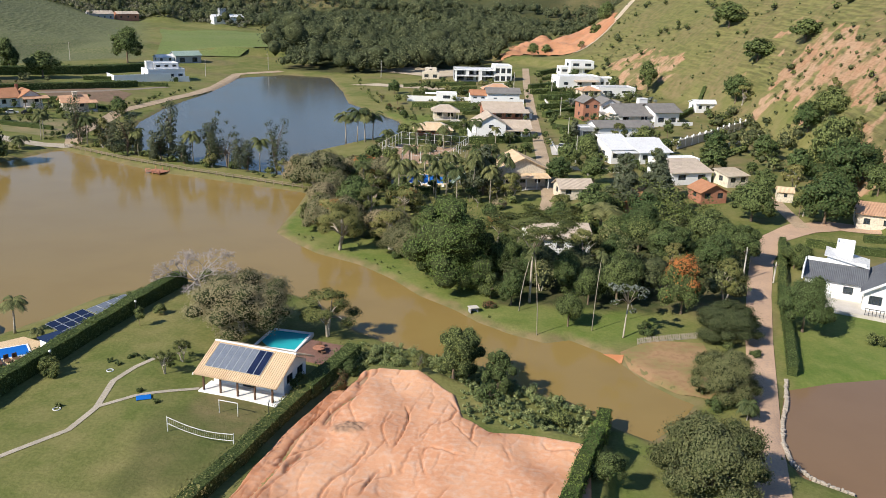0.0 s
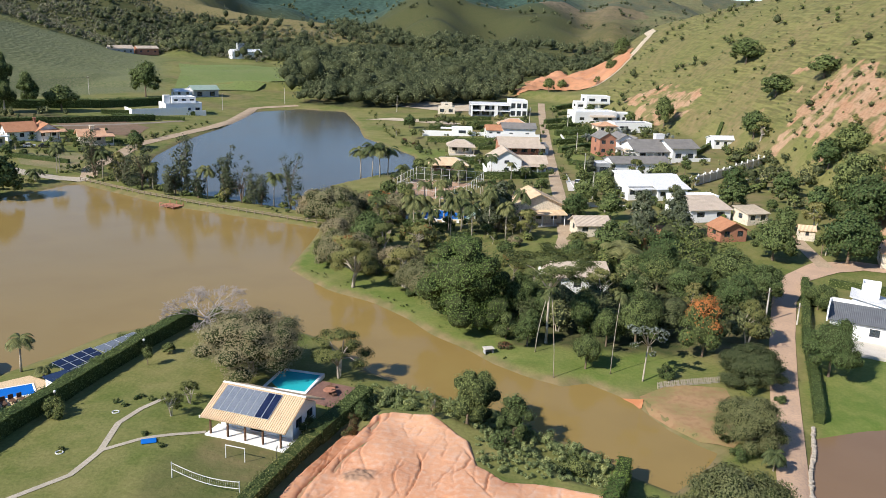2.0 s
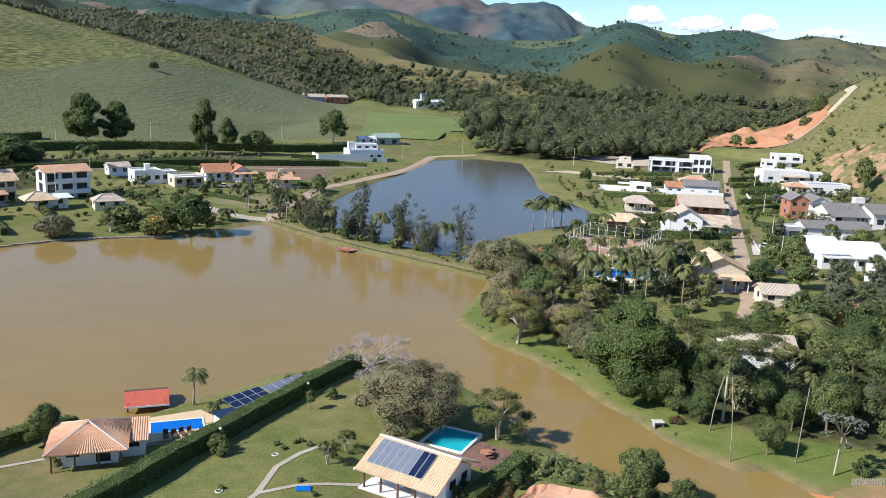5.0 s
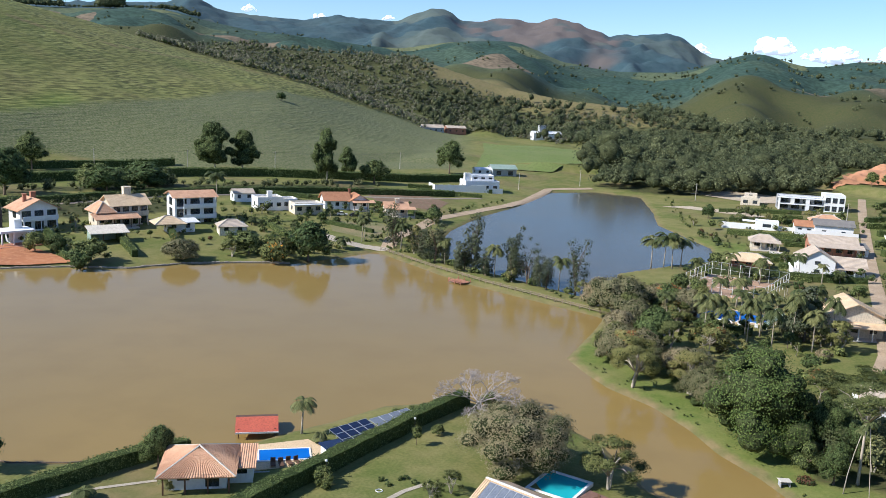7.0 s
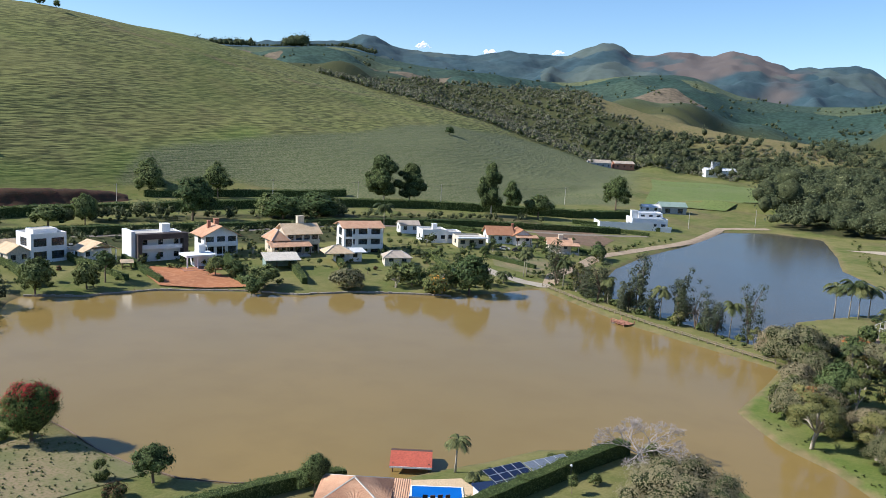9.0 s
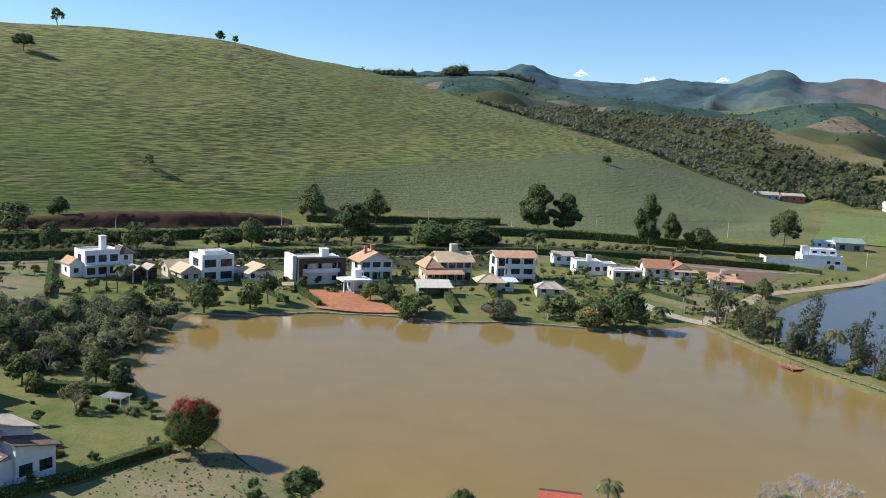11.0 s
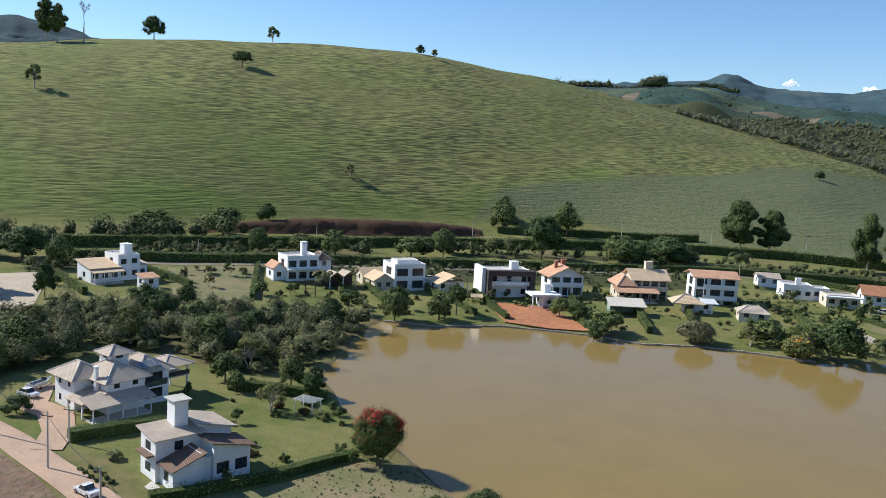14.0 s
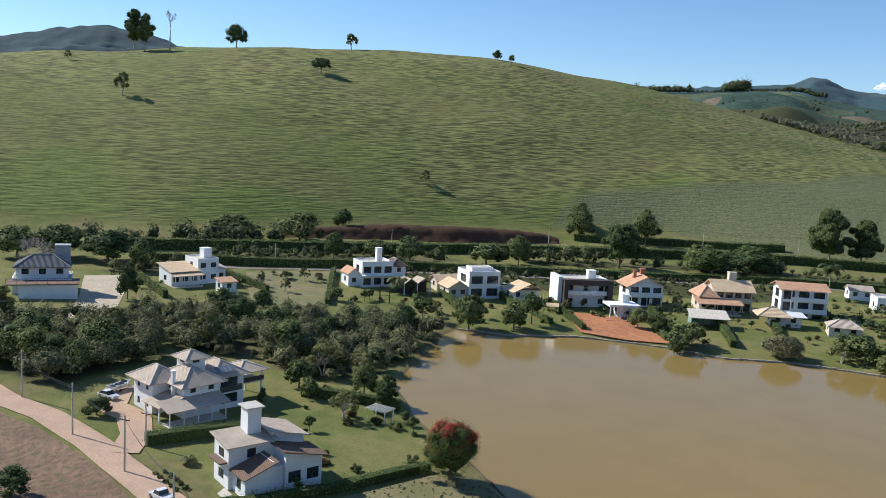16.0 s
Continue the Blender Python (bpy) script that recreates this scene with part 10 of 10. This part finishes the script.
plant("casuarina", -107.2, 268.7, 7.4, 7.2)
plant("bush", -73.7, 241.4, 3.3, 3.2)
plant("bush", -120.7, 318.3, 6.5, 7.1)
plant("palm_big", -62.5, 117.7, 6.6, 4.8)
plant("palm_small", -58.0, 115.3, 3.1, 2.8)
plant("round_small", -51.3, 103.3, 2.6, 2.2)
plant("bush", -51.4, 129.7, 2.1, 3.7)
plant("bush", -49.7, 134.0, 1.7, 3.8)
plant("bush", -40.5, 143.7, 3.1, 4.4)
plant("sparse", 115.2, 332.6, 8.1, 8.8)
plant("dense", 96.1, 408.8, 16.5, 11.7)
plant("dense", 130.2, 407.2, 12.3, 18.2)
plant("dense", 126.4, 353.7, 9.4, 16.0)
plant("dense", 135.3, 331.2, 8.8, 14.9)
plant("sparse", 122.9, 273.2, 6.2, 4.3)
plant("sparse", 116.3, 239.5, 4.8, 4.7)
plant("dense", 114.7, 338.9, 11.5, 13.3)
plant("dense", 104.3, 199.2, 8.3, 8.1)
plant("bush", 103.4, 318.7, 4.8, 9.7)
plant("bush", 53.0, 236.4, 4.9, 6.3)
plant("eucalyptus", -262.1, 374.9, 26.0, 21.2)
plant("eucalyptus", -253.9, 386.7, 22.2, 18.1)
plant("eucalyptus", -204.1, 385.8, 27.7, 15.1)
plant("eucalyptus", -208.2, 415.8, 16.0, 10.8)
plant("dense", -186.1, 402.6, 13.0, 17.7)
plant("dense", -175.0, 481.8, 21.2, 20.6)
plant("palm_big", -202.9, 293.2, 13.8, 9.8)
plant("dense", -73.7, 98.6, 6.6, 5.8)
plant("palm_small", -75.2, 86.8, 2.6, 3.5)
plant("palm_small", -68.3, 93.6, 2.7, 2.9)
plant("dense", -122.2, 322.6, 6.5, 8.1)
plant("dense", -126.7, 232.0, 12.9, 15.3)
plant("sparse", -132.7, 226.4, 7.6, 10.3)
plant("flowerbush", -133.8, 223.7, 6.5, 10.0)
plant("dense", -144.3, 227.2, 7.7, 10.2)
plant("olive", -156.5, 211.0, 6.6, 13.0)
plant("dense", -173.9, 194.0, 7.5, 11.6)
plant("palm_small", -125.7, 251.9, 6.4, 6.2)
plant("sparse", -104.5, 262.4, 8.7, 8.1)
plant("palm_big", -125.6, 268.2, 10.2, 5.7)
plant("palm_big", -125.2, 265.3, 9.8, 5.7)
plant("dense", -43.3, 125.3, 1.8, 2.6)
plant("bush", -50.3, 102.1, 3.3, 2.9)
plant("redmango", -119.4, 86.1, 10.3, 10.6)
plant("dense", -93.9, 87.9, 6.2, 7.3)
plant("bush", -99.8, 83.8, 3.6, 3.0)
plant("redbush", -93.8, 81.3, 2.3, 3.8)
plant("bush", -296.1, 222.2, 11.4, 13.3)
plant("dense", -285.5, 214.6, 13.2, 9.4)
plant("dense", -319.6, 313.9, 17.3, 16.8)
plant("dense", -355.0, 300.8, 12.9, 14.2)
plant("dense", -244.5, 278.9, 12.1, 18.9)
plant("dense", -240.3, 295.5, 12.5, 21.9)
plant("round_small", -208.9, 166.2, 9.4, 9.5)
plant("dense", -210.5, 145.6, 11.0, 11.3)
plant("round_small", -222.7, 137.4, 6.7, 9.2)
plant("bush", -172.8, 189.6, 7.3, 9.7)
plant("dense", -163.5, 91.6, 7.1, 6.9)
plant("dense", -155.0, 91.7, 5.0, 3.8)
plant("sparse", -150.1, 81.4, 6.0, 7.3)
plant("bush", -193.9, 193.9, 6.5, 7.0)
plant("bush", -188.5, 195.9, 6.4, 6.9)
plant("dense", -361.2, 121.6, 12.2, 22.7)
plant("dense", -358.9, 150.6, 13.1, 24.4)
plant("dense", -372.9, 176.7, 10.8, 10.4)
plant("dense", -316.8, 65.8, 11.9, 19.3)
plant("dense", -325.2, 50.8, 11.9, 19.3)
plant("dense", -326.2, 38.7, 11.7, 17.0)
plant("bare", -309.8, 42.9, 12.3, 12.7)
plant("dense", -297.7, 73.3, 11.4, 9.2)
plant("dense", -255.7, 61.6, 9.7, 6.9)
plant("dense", -312.0, 146.8, 11.2, 9.5)
plant("dense", -302.1, 174.7, 11.4, 13.2)
plant("dense", -316.0, 166.7, 7.4, 13.5)
plant("dense", -290.4, 202.6, 9.2, 15.6)
plant("dense", -163.6, 79.6, 4.6, 4.5)
plant("dense", -342.5, 291.2, 14.5, 16.9)
plant("dense", -327.8, 320.7, 17.5, 12.5)
plant("dense", -271.5, 254.6, 19.9, 21.1)
plant("palm_small", -135.9, 49.6, 2.3, 3.1)
plant("bush", -162.1, 40.3, 3.8, 5.8)
plant("dense", -130.4, 25.3, 4.6, 6.7)
plant("bush", -136.4, 67.6, 2.8, 2.8)
plant("bush", -123.7, 62.0, 2.2, 4.1)
plant("palm_small", -255.5, 146.2, 8.4, 9.2)
plant("hill_euc", -697.1, 142.4, 32.3, 17.0)
plant("hill_euc", -690.9, 148.9, 28.7, 15.2)
plant("hill_bare", -670.3, 162.5, 24.8, 9.1)
plant("dense", -698.4, 220.3, 19.4, 20.7)
plant("sparse", -671.0, 307.7, 14.3, 12.0)
plant("dense", -606.6, 408.3, 8.5, 9.2)
plant("round_small", -579.4, 404.0, 8.2, 7.1)
plant("hill_broad", -556.3, 236.2, 11.6, 16.6)
plant("sparse", -530.9, 105.9, 14.6, 10.3)
plant("sparse", -404.5, 236.0, 7.3, 6.5)
plant("sparse", -642.2, 90.4, 7.0, 6.0)
plant("dense", -350.5, 581.8, 7.1, 8.6)
plant("dense", -256.8, 285.6, 11.9, 18.5)
plant("dense", -251.0, 309.1, 11.2, 21.2)
plant("dense", -249.2, 293.7, 10.4, 16.1)
plant("bush", -162.0, 219.0, 3.2, 5.0)
plant("palm_small", -160.6, 212.1, 5.3, 4.8)

for x, y, hgt in ((-6, 196, 10), (-1, 199, 12), (4, 196, 11), (8, 203, 13), (12, 199, 10), (16, 206, 12), (2, 212, 11), (-10, 206, 10), (13, 222, 11), (-3, 219, 9)):
    plant("palm_big", x, y, hgt, 5.6)
for kind, x, y, hgt, wide in (("round_small", 32, 224, 5.5, 7.5), ("dense", 12, 214, 8, 8), ("sparse", 40, 228, 5, 6), ("sparse", 17, 200, 7.5, 8), ("dense", 103, 213, 16, 18), ("dense", 96, 226, 9, 10), 
                              ("dense", 118, 262, 11, 12), ("bush", 108, 246, 5, 7), ("dense", 96, 252, 8, 9),
                              ("dense", 44, 178, 9, 9), ("autumn", -8, 186, 8, 11), ("autumn", -16, 205, 7.5, 10), ("sparse", 26, 178, 8, 10), ("dense", 34, 184, 9, 10),
                              ("dense", -206, 158, 8, 9), ("sparse", -147, 222, 6, 8), ("bush", -138, 232, 5, 7)):
    plant(kind, x, y, hgt, wide)
for kind, x, y, hgt, wide in (("dense", 66, 574, 8, 8), ("bush", 76, 590, 5, 6), ("dense", 99, 584, 9, 9), ("dense", 108, 606, 12, 11), ("dense", 56, 556, 9, 9), ("dense", 112, 622, 12, 12), ("sparse", 88, 566, 6, 6)):
    plant(kind, x, y, hgt, wide)
for a, b, hgt in (((-252, 160), (-216, 150), 2.2), ((-197, 228), (-168, 205), 2.2), ((-186, 242), (-160, 216), 2.2), ((-208, 212), (-186, 196), 2.4), ((-246, 178), (-226, 172), 2.0), ((-168, 272), (-146, 252), 2.0)):
    hedge([a, b], 1.8, hgt, "tall clipped hedge between lakeside plots", size=0.32, density=16)

for kind, x, y, hgt, wide in (("dense", -158, 94, 6, 6), ("bush", -152, 90, 2.6, 4), ("redbush", -146.5, 86, 1.5, 3), ("bush", -143, 88.5, 1.8, 3), ("conifer", -163, 70, 3.2, 1.8), ("bush", -166, 84, 2.2, 3.4), ("redbush", -152, 84, 1.4, 2.6),
                              ("round_small", -140, 90.5, 3.4, 3.2), ("bush", -128, 84, 1.5, 2.6), ("bush", -132, 60, 2.0, 3.0), ("bush", -129.5, 66, 1.6, 2.6), ("dense", -170, 80, 6.5, 7), ("sparse", -175, 96, 6, 7)):
    plant(kind, x, y, hgt, wide)
rs = np.random.RandomState(77)
for k in range(46):
    x, y = ((rs.uniform(-238, -174), rs.uniform(62, 134)) if k < 30 else (rs.uniform(-236, -184), rs.uniform(22, 62)))
    if signed(THICKETS[0 if k < 30 else 1], np.array([x]), np.array([y]))[0] < -2.5:
        kind = ("dense", "sparse", "dense", "olive", "bush", "dense", "round_small")[k % 7]
        hgt = rs.uniform(5.5, 10.0) * (0.6 if kind == "bush" else 1.0)
        plant(kind, x, y, hgt, hgt * rs.uniform(0.9, 1.3))

# ---- garden planting between the houses ----
TAKEN = [(o.matrix_world.translation.x, o.matrix_world.translation.y) for o in bpy.data.objects if o.parent is None and o.name.split(".")[0] in ("house", "cottage", "pavilion", "barn", "sports_court", "swimming_pool", "garden_shelter")]
TAKEN += [(41.7, 131), (3, 139), (24, 124), (49, 134)]
STREETS = [[(24, 188), (26.5, 201), (28.7, 230), (32.7, 292), (36.5, 355), (42.4, 445), (48, 515)], [(-143, 267), (-122, 259)], [(-118.6, 275), (-123.5, 327), (-112, 390), (-110, 470)], [(97, 181), (80, 181.5), (63.5, 160), (50.6, 123.8)],
           [(-308, 78), (-293.1, 141), (-262, 212), (-226, 290), (-180, 345), (-128, 400)]]


def garden(poly, n, kinds, clear, seed, low=2.0, high=6.0, shore=1.5):
    """Plants of mixed kinds strewn over a quarter, off its houses and lanes."""
    rs = np.random.RandomState(seed)
    xs, ys = [p[0] for p in poly], [p[1] for p in poly]
    X, Y = rs.uniform(min(xs), max(xs), n * 14), rs.uniform(min(ys), max(ys), n * 14)
    ok = (signed(poly, X, Y) < 0) & (signed(LAKE, X, Y) > shore) & (signed(UPPER_LAKE, X, Y) > 2)
    for st in STREETS:
        ok &= along(st, X, Y) > 3.5
    for x, y in TAKEN:
        ok &= np.hypot(X - x, Y - y) > clear
    for x, y in list(zip(X[ok], Y[ok]))[:n]:
        kind = kinds[rs.randint(len(kinds))]
        h = rs.uniform(low, high)
        k = {"bush": 0.55, "redbush": 0.4, "round_small": 0.9, "dense": 1.25, "sparse": 1.1, "palm_small": 0.9, "palm_big": 1.7, "conifer": 1.0, "pine": 1.8, "olive": 1.0, "orange": 1.0, "flowerbush": 0.5, "cecropia": 1.5}[kind]
        w = {"bush": 1.25, "redbush": 1.3, "dense": 1.05, "palm_big": 0.65, "palm_small": 0.95, "conifer": 0.6, "pine": 0.7, "olive": 1.5, "cecropia": 0.6}.get(kind, 0.95)
        plant(kind, float(x), float(y), h * k, h * k * w)


garden([(-20, 292), (32, 292), (40, 445), (-16, 450), (-30, 380)], 46, ["bush", "bush", "round_small", "dense", "palm_small", "redbush", "sparse"], 9.0, 1)
garden([(36, 292), (86, 292), (92, 400), (84, 470), (46, 470)], 40, ["bush", "bush", "round_small", "dense", "palm_small", "conifer", "cecropia"], 9.5, 2)
garden([(-24, 205), (26, 195), (30, 290), (-18, 292)], 38, ["bush", "palm_big", "round_small", "dense", "palm_small", "bush", "sparse", "palm_big"], 9.0, 3, 2.5, 6.5)
garden([(33, 205), (70, 210), (92, 262), (84, 292), (36, 288)], 26, ["bush", "dense", "round_small", "dense", "pine", "sparse"], 10.0, 4, 2.5, 7)
garden([(72, 186), (98, 186), (112, 232), (96, 262), (78, 214)], 13, ["bush", "dense", "dense", "sparse", "round_small"], 8.0, 5, 3, 8)
garden([(-240, 120), (-205, 150), (-204, 190), (-176, 205), (-150, 240), (-130, 250), (-140, 300), (-190, 262), (-236, 190), (-262, 120)], 60, ["bush", "bush", "round_small", "sparse", "palm_small", "dense", "redbush"], 8.5, 6, 1.6, 4.6)
garden([(-140, 300), (-190, 262), (-215, 290), (-165, 345), (-130, 360)], 26, ["bush", "bush", "round_small", "palm_small", "sparse"], 8.5, 7, 1.6, 4.5)
garden([(-300, 60), (-262, 70), (-246, 118), (-282, 130), (-300, 100)], 20, ["bush", "dense", "palm_small", "sparse"], 10.0, 8, 2, 5)
garden([(-40, 170), (-20, 172), (20, 150), (30, 180), (10, 205), (-34, 208)], 16, ["bush", "bush", "sparse", "round_small", "palm_small"], 7.0, 9, 2, 5, shore=6.0)
garden([(8, 134), (40, 128), (50, 136), (60, 165), (30, 180), (12, 160)], 26, ["dense", "dense", "bush", "sparse", "dense"], 6.0, 10, 4, 7, shore=11.0)
garden([(-160, 62), (-126, 66), (-124, 88), (-150, 93), (-165, 82)], 12, ["bush", "redbush", "round_small", "bush"], 11.0, 11, 1.2, 3.6)
# stepped hedge rows on the terraces above the village street
for a, b in (((41.6, 422.0), (57.5, 432.0)), ((40.6, 402.0), (57.3, 409.2)), ((42.6, 382.6), (62.3, 389.6)), ((39.6, 357.1), (59.1, 368.1)), ((39.7, 336.2), (52.4, 348.0)), ((41.7, 299.5), (51.5, 303.5)), ((38.5, 275.1), (57.5, 276.3)), ((51.6, 480.8), (72.9, 512.2))):
    hedge([a, b], 2.4, 2.3, "clipped hedge row on the village terrace", size=0.45, density=8)
for k, (x, y) in enumerate(((6, 300), (4, 312), (8, 345), (2, 362), (6, 400), (4, 416))):
    hedge([(x, y), (x + 12, y + 2)], 2.2, 1.8, "clipped hedge between lakeside gardens", size=0.45, density=7)
for a, b, hgt, label in (((-14, 279.7), (21.9, 280.3), 2.4, "tall dark hedge behind the tennis court"), ((40.5, 277.0), (58.8, 281.0), 2.6, "tall dark hedge before the low house"), ((-13, 365), (15.6, 360), 2.2, "dark hedge between lakeside gardens"), ((-6, 318), (8, 319), 1.6, "clipped hedge between lakeside gardens")):
    hedge([a, b], 2.0, hgt, label, size=0.4, density=10)
ground_patch("pavement", [(33.5, 256), (35, 275), (43, 276.5), (56, 279), (55, 268), (43, 258)], M_CONC, "paved forecourt beside the village street", "pavement", lift=0.16, step=3)
ground_patch("pavement", [(3, 331), (8, 331), (9, 326), (2, 325)], M_CONC, "paved terrace of the beige cottage", "pavement", lift=0.16, step=3)
ground_patch("pavement", [(-11, 290), (7, 291), (8, 285), (-11, 284)], M_SAND, "pale paving before the lakeside pavilion", "pavement", lift=0.16, step=3)
ground_patch("ground", [(-48, 440), (-38, 436), (-20, 427), (-4, 417), (2, 421), (-12, 433), (-34, 444)], M_SAND, "pale sandy strip along the lake lane", lift=0.18, step=4)
# stepped white balustrade wall climbing beside the big houses
h = thing("garden_wall", pose(72, 272, gz(72, 272)), "long stepped white balustrade wall on the slope", "wall")
for k in range(13):
    s = k / 13
    x, y = 42 * s, 51 * s
    z = gz(72 + x, 272 + y) - gz(72, 272)
    for off, hh in ((0, 1.5), (3.0, 2.0)):
        ang = 50.5
        o = part("panel", boxes((0, -0.12, -1.2, 5.0, 0.12, hh)), M_CONC, h)
        o.matrix_local = pose(x + off, y - off * 0.8, z + 0.25 * off, 0, 0, ang)
        q = part("pier", boxes((-0.2, -0.22, -1.2, 0.2, 0.22, hh + 0.5), bevel=0.03), M_WHITE, h)
        q.matrix_local = pose(x + off, y - off * 0.8, z + 0.25 * off, 0, 0, ang)

garden([(-36, 205), (0, 196), (30, 205), (30, 250), (14, 285), (-20, 286), (-30, 240)], 44, ["bush", "bush", "round_small", "sparse", "dense", "palm_small", "redbush", "palm_big"], 7.5, 21, 2.0, 5.0)
garden([(-36, 172), (-24, 168), (-12, 160), (4, 150), (20, 170), (22, 198), (-30, 208)], 34, ["dense", "bush", "sparse", "olive", "bush", "round_small"], 6.0, 22, 2.5, 6.0, shore=6.0)
garden([(-126, 258), (-100, 258), (-108, 300), (-118, 330)], 12, ["bush", "bush", "palm_small", "sparse"], 6.0, 23, 1.5, 4.0)
garden([(30, 78), (44, 100), (50, 124), (40, 128), (34, 104)], 9, ["bush", "bush", "sparse"], 5.0, 24, 1.5, 3.4)

ground_patch("ground", [(23.5, 117.5), (25.5, 118.6), (28.2, 117.2), (27.6, 115.4), (25.0, 115.6)], M_RED, "bar of red silt in the inlet", lift=0.12, step=0.8)
woods("weeds", 260, within([(-12, 107), (-2, 108), (8, 102.5), (15, 95), (21, 92), (24, 95), (21, 99), (18, 102.5), (12, 105.5), (6, 112.5), (-6, 118), (-11, 118)]), 0.35, 1.3, 0.15, "tall weeds and grasses on the inlet bank", 41, 60, [G_BANK])
woods("weeds", 260, within([(3.5, 92), (7, 89.2), (16, 88.4), (20, 89), (20, 94), (14, 96), (8, 101.5), (3.5, 103)]), 0.3, 1.1, 0.14, "light green weeds beside the earth lot", 57, 60, [G_BANK])
woods("weeds", 300, within([(-112, 58), (-99, 76), (-97, 89), (-110, 90), (-119, 90), (-121, 84), (-117, 66)]), 0.12, 0.5, 0.12, "rough weeds on the near bank", 42, 30, [G_WEED])
woods("weeds", 120, within([(-34, 176), (-29, 168), (-14, 155), (-2, 139), (8, 128), (10, 130), (0, 142), (-12, 159), (-26, 172)]), 0.2, 0.7, 0.16, "grass tufts along the shore", 43, 30, [G_GREEN])
woods("shrubs", 130, within([(-245, 150), (-205, 195), (-172, 232), (-150, 262), (-132, 300), (-150, 312), (-190, 262), (-228, 205), (-256, 165)]), 0.6, 2.2, 0.3, "low shrubs and flower beds of the lakeside gardens", 44, 60, [G_GREEN])
woods("shrubs", 150, within([(36, 290), (88, 300), (96, 380), (84, 470), (50, 470)]), 0.6, 2.4, 0.35, "low shrubs on the village terraces", 45, 50, [G_DARK])
woods("shrubs", 120, within([(-24, 292), (30, 292), (38, 440), (-16, 448)]), 0.6, 2.4, 0.35, "low shrubs of the village gardens", 46, 50, [G_DARK])
woods("shrubs", 90, within([(112, 215), (132, 240), (142, 300), (126, 345), (112, 312), (114, 254), (100, 208)]), 0.6, 2.6, 0.4, "scrub dotted over the bare slope", 47, 44, [G_DARK])

# low stone bank along the garden shore
h = thing("shore_wall", pose(-190, 180, 0), "low dark stone wall along the garden shore", "stone wall")
rs = np.random.RandomState(12)
line = [Vector(p) for p in ((-212.5, 143.5), (-201.5, 153.5), (-194.6, 172.2), (-176.6, 188.4), (-162.6, 195.6), (-153.6, 209.4), (-142.6, 218.4), (-129.6, 226.4))]
for a, b in zip(line, line[1:]):
    k = int((b - a).length / 1.1)
    ang = math.degrees(math.atan2((b - a).y, (b - a).x))
    for i in range(k):
        p = a.lerp(b, (i + 0.5) / k)
        s = part("stone", boxes((-0.56, -0.25, -0.6, 0.56, 0.25, rs.uniform(0.28, 0.5)), bevel=0.06), M_STONE, h)
        s.matrix_local = pose(p.x + 190, p.y - 180, 0.15, 0, 0, ang + rs.uniform(-5, 5))
woods("shrubs", 230, within([(-289, 165), (-270, 208), (-250, 245), (-232, 282), (-196, 275), (-210, 252), (-226, 230), (-236, 210), (-256, 180), (-276, 140)]), 1.0, 4.2, 0.45, "dark shrubs behind the lakeside houses", 48, 70, [G_DARK])

# mixed growth along the dam between the two lakes
rs = np.random.RandomState(31)
for k in range(22):
    s = (k + rs.uniform(0.1, 0.9)) / 22
    x, y = -113 + 70 * s, 262 - 32 * s - 6.5 * math.sin(3.14 * s) * 0.9
    kind = ("casuarina", "palm_big", "bush", "sparse", "casuarina", "bush")[k % 6]
    hh = {"casuarina": rs.uniform(8, 14), "palm_big": rs.uniform(8, 12), "bush": rs.uniform(2, 3.4), "sparse": rs.uniform(4.5, 7)}[kind]
    plant(kind, x + rs.uniform(-1, 1), y + rs.uniform(0.5, 3.0), hh, hh * {"casuarina": 0.8, "palm_big": 0.62, "bush": 1.3, "sparse": 1.0}[kind])
woods("shrubs", 90, within([(-116, 262), (-92, 247), (-68, 234.5), (-42, 221.5), (-41, 224.5), (-66, 238), (-90, 250.5), (-113, 266)]), 0.5, 1.8, 0.3, "low shrubs along the dam", 51, 50, [G_GREEN])
woods("shrubs", 70, within([(-130, 258), (-121, 262), (-124, 330), (-116, 400), (-120, 402), (-130, 330)]), 0.5, 2.2, 0.35, "low shrubs along the lakeside lane", 52, 50, [G_GREEN])
woods("shrubs", 80, within([(-12, 300), (-4, 320), (-20, 345), (-34, 390), (-44, 440), (-52, 470), (-46, 472), (-34, 420), (-24, 372), (-8, 335)]), 0.5, 2.5, 0.35, "low shrubs along the upper lake shore", 53, 50, [G_GREEN])
garden([(-31, 180), (-13, 161), (-3, 153), (6, 160), (-8, 178), (-22, 202), (-33, 206)], 15, ["olive", "sparse", "olive", "dense"], 5.5, 61, 5.5, 8.0, shore=6.0)
garden([(-34, 208), (-22, 204), (-8, 212), (-12, 232), (-30, 232)], 10, ["olive", "dense", "sparse"], 6.0, 62, 5.0, 7.5)
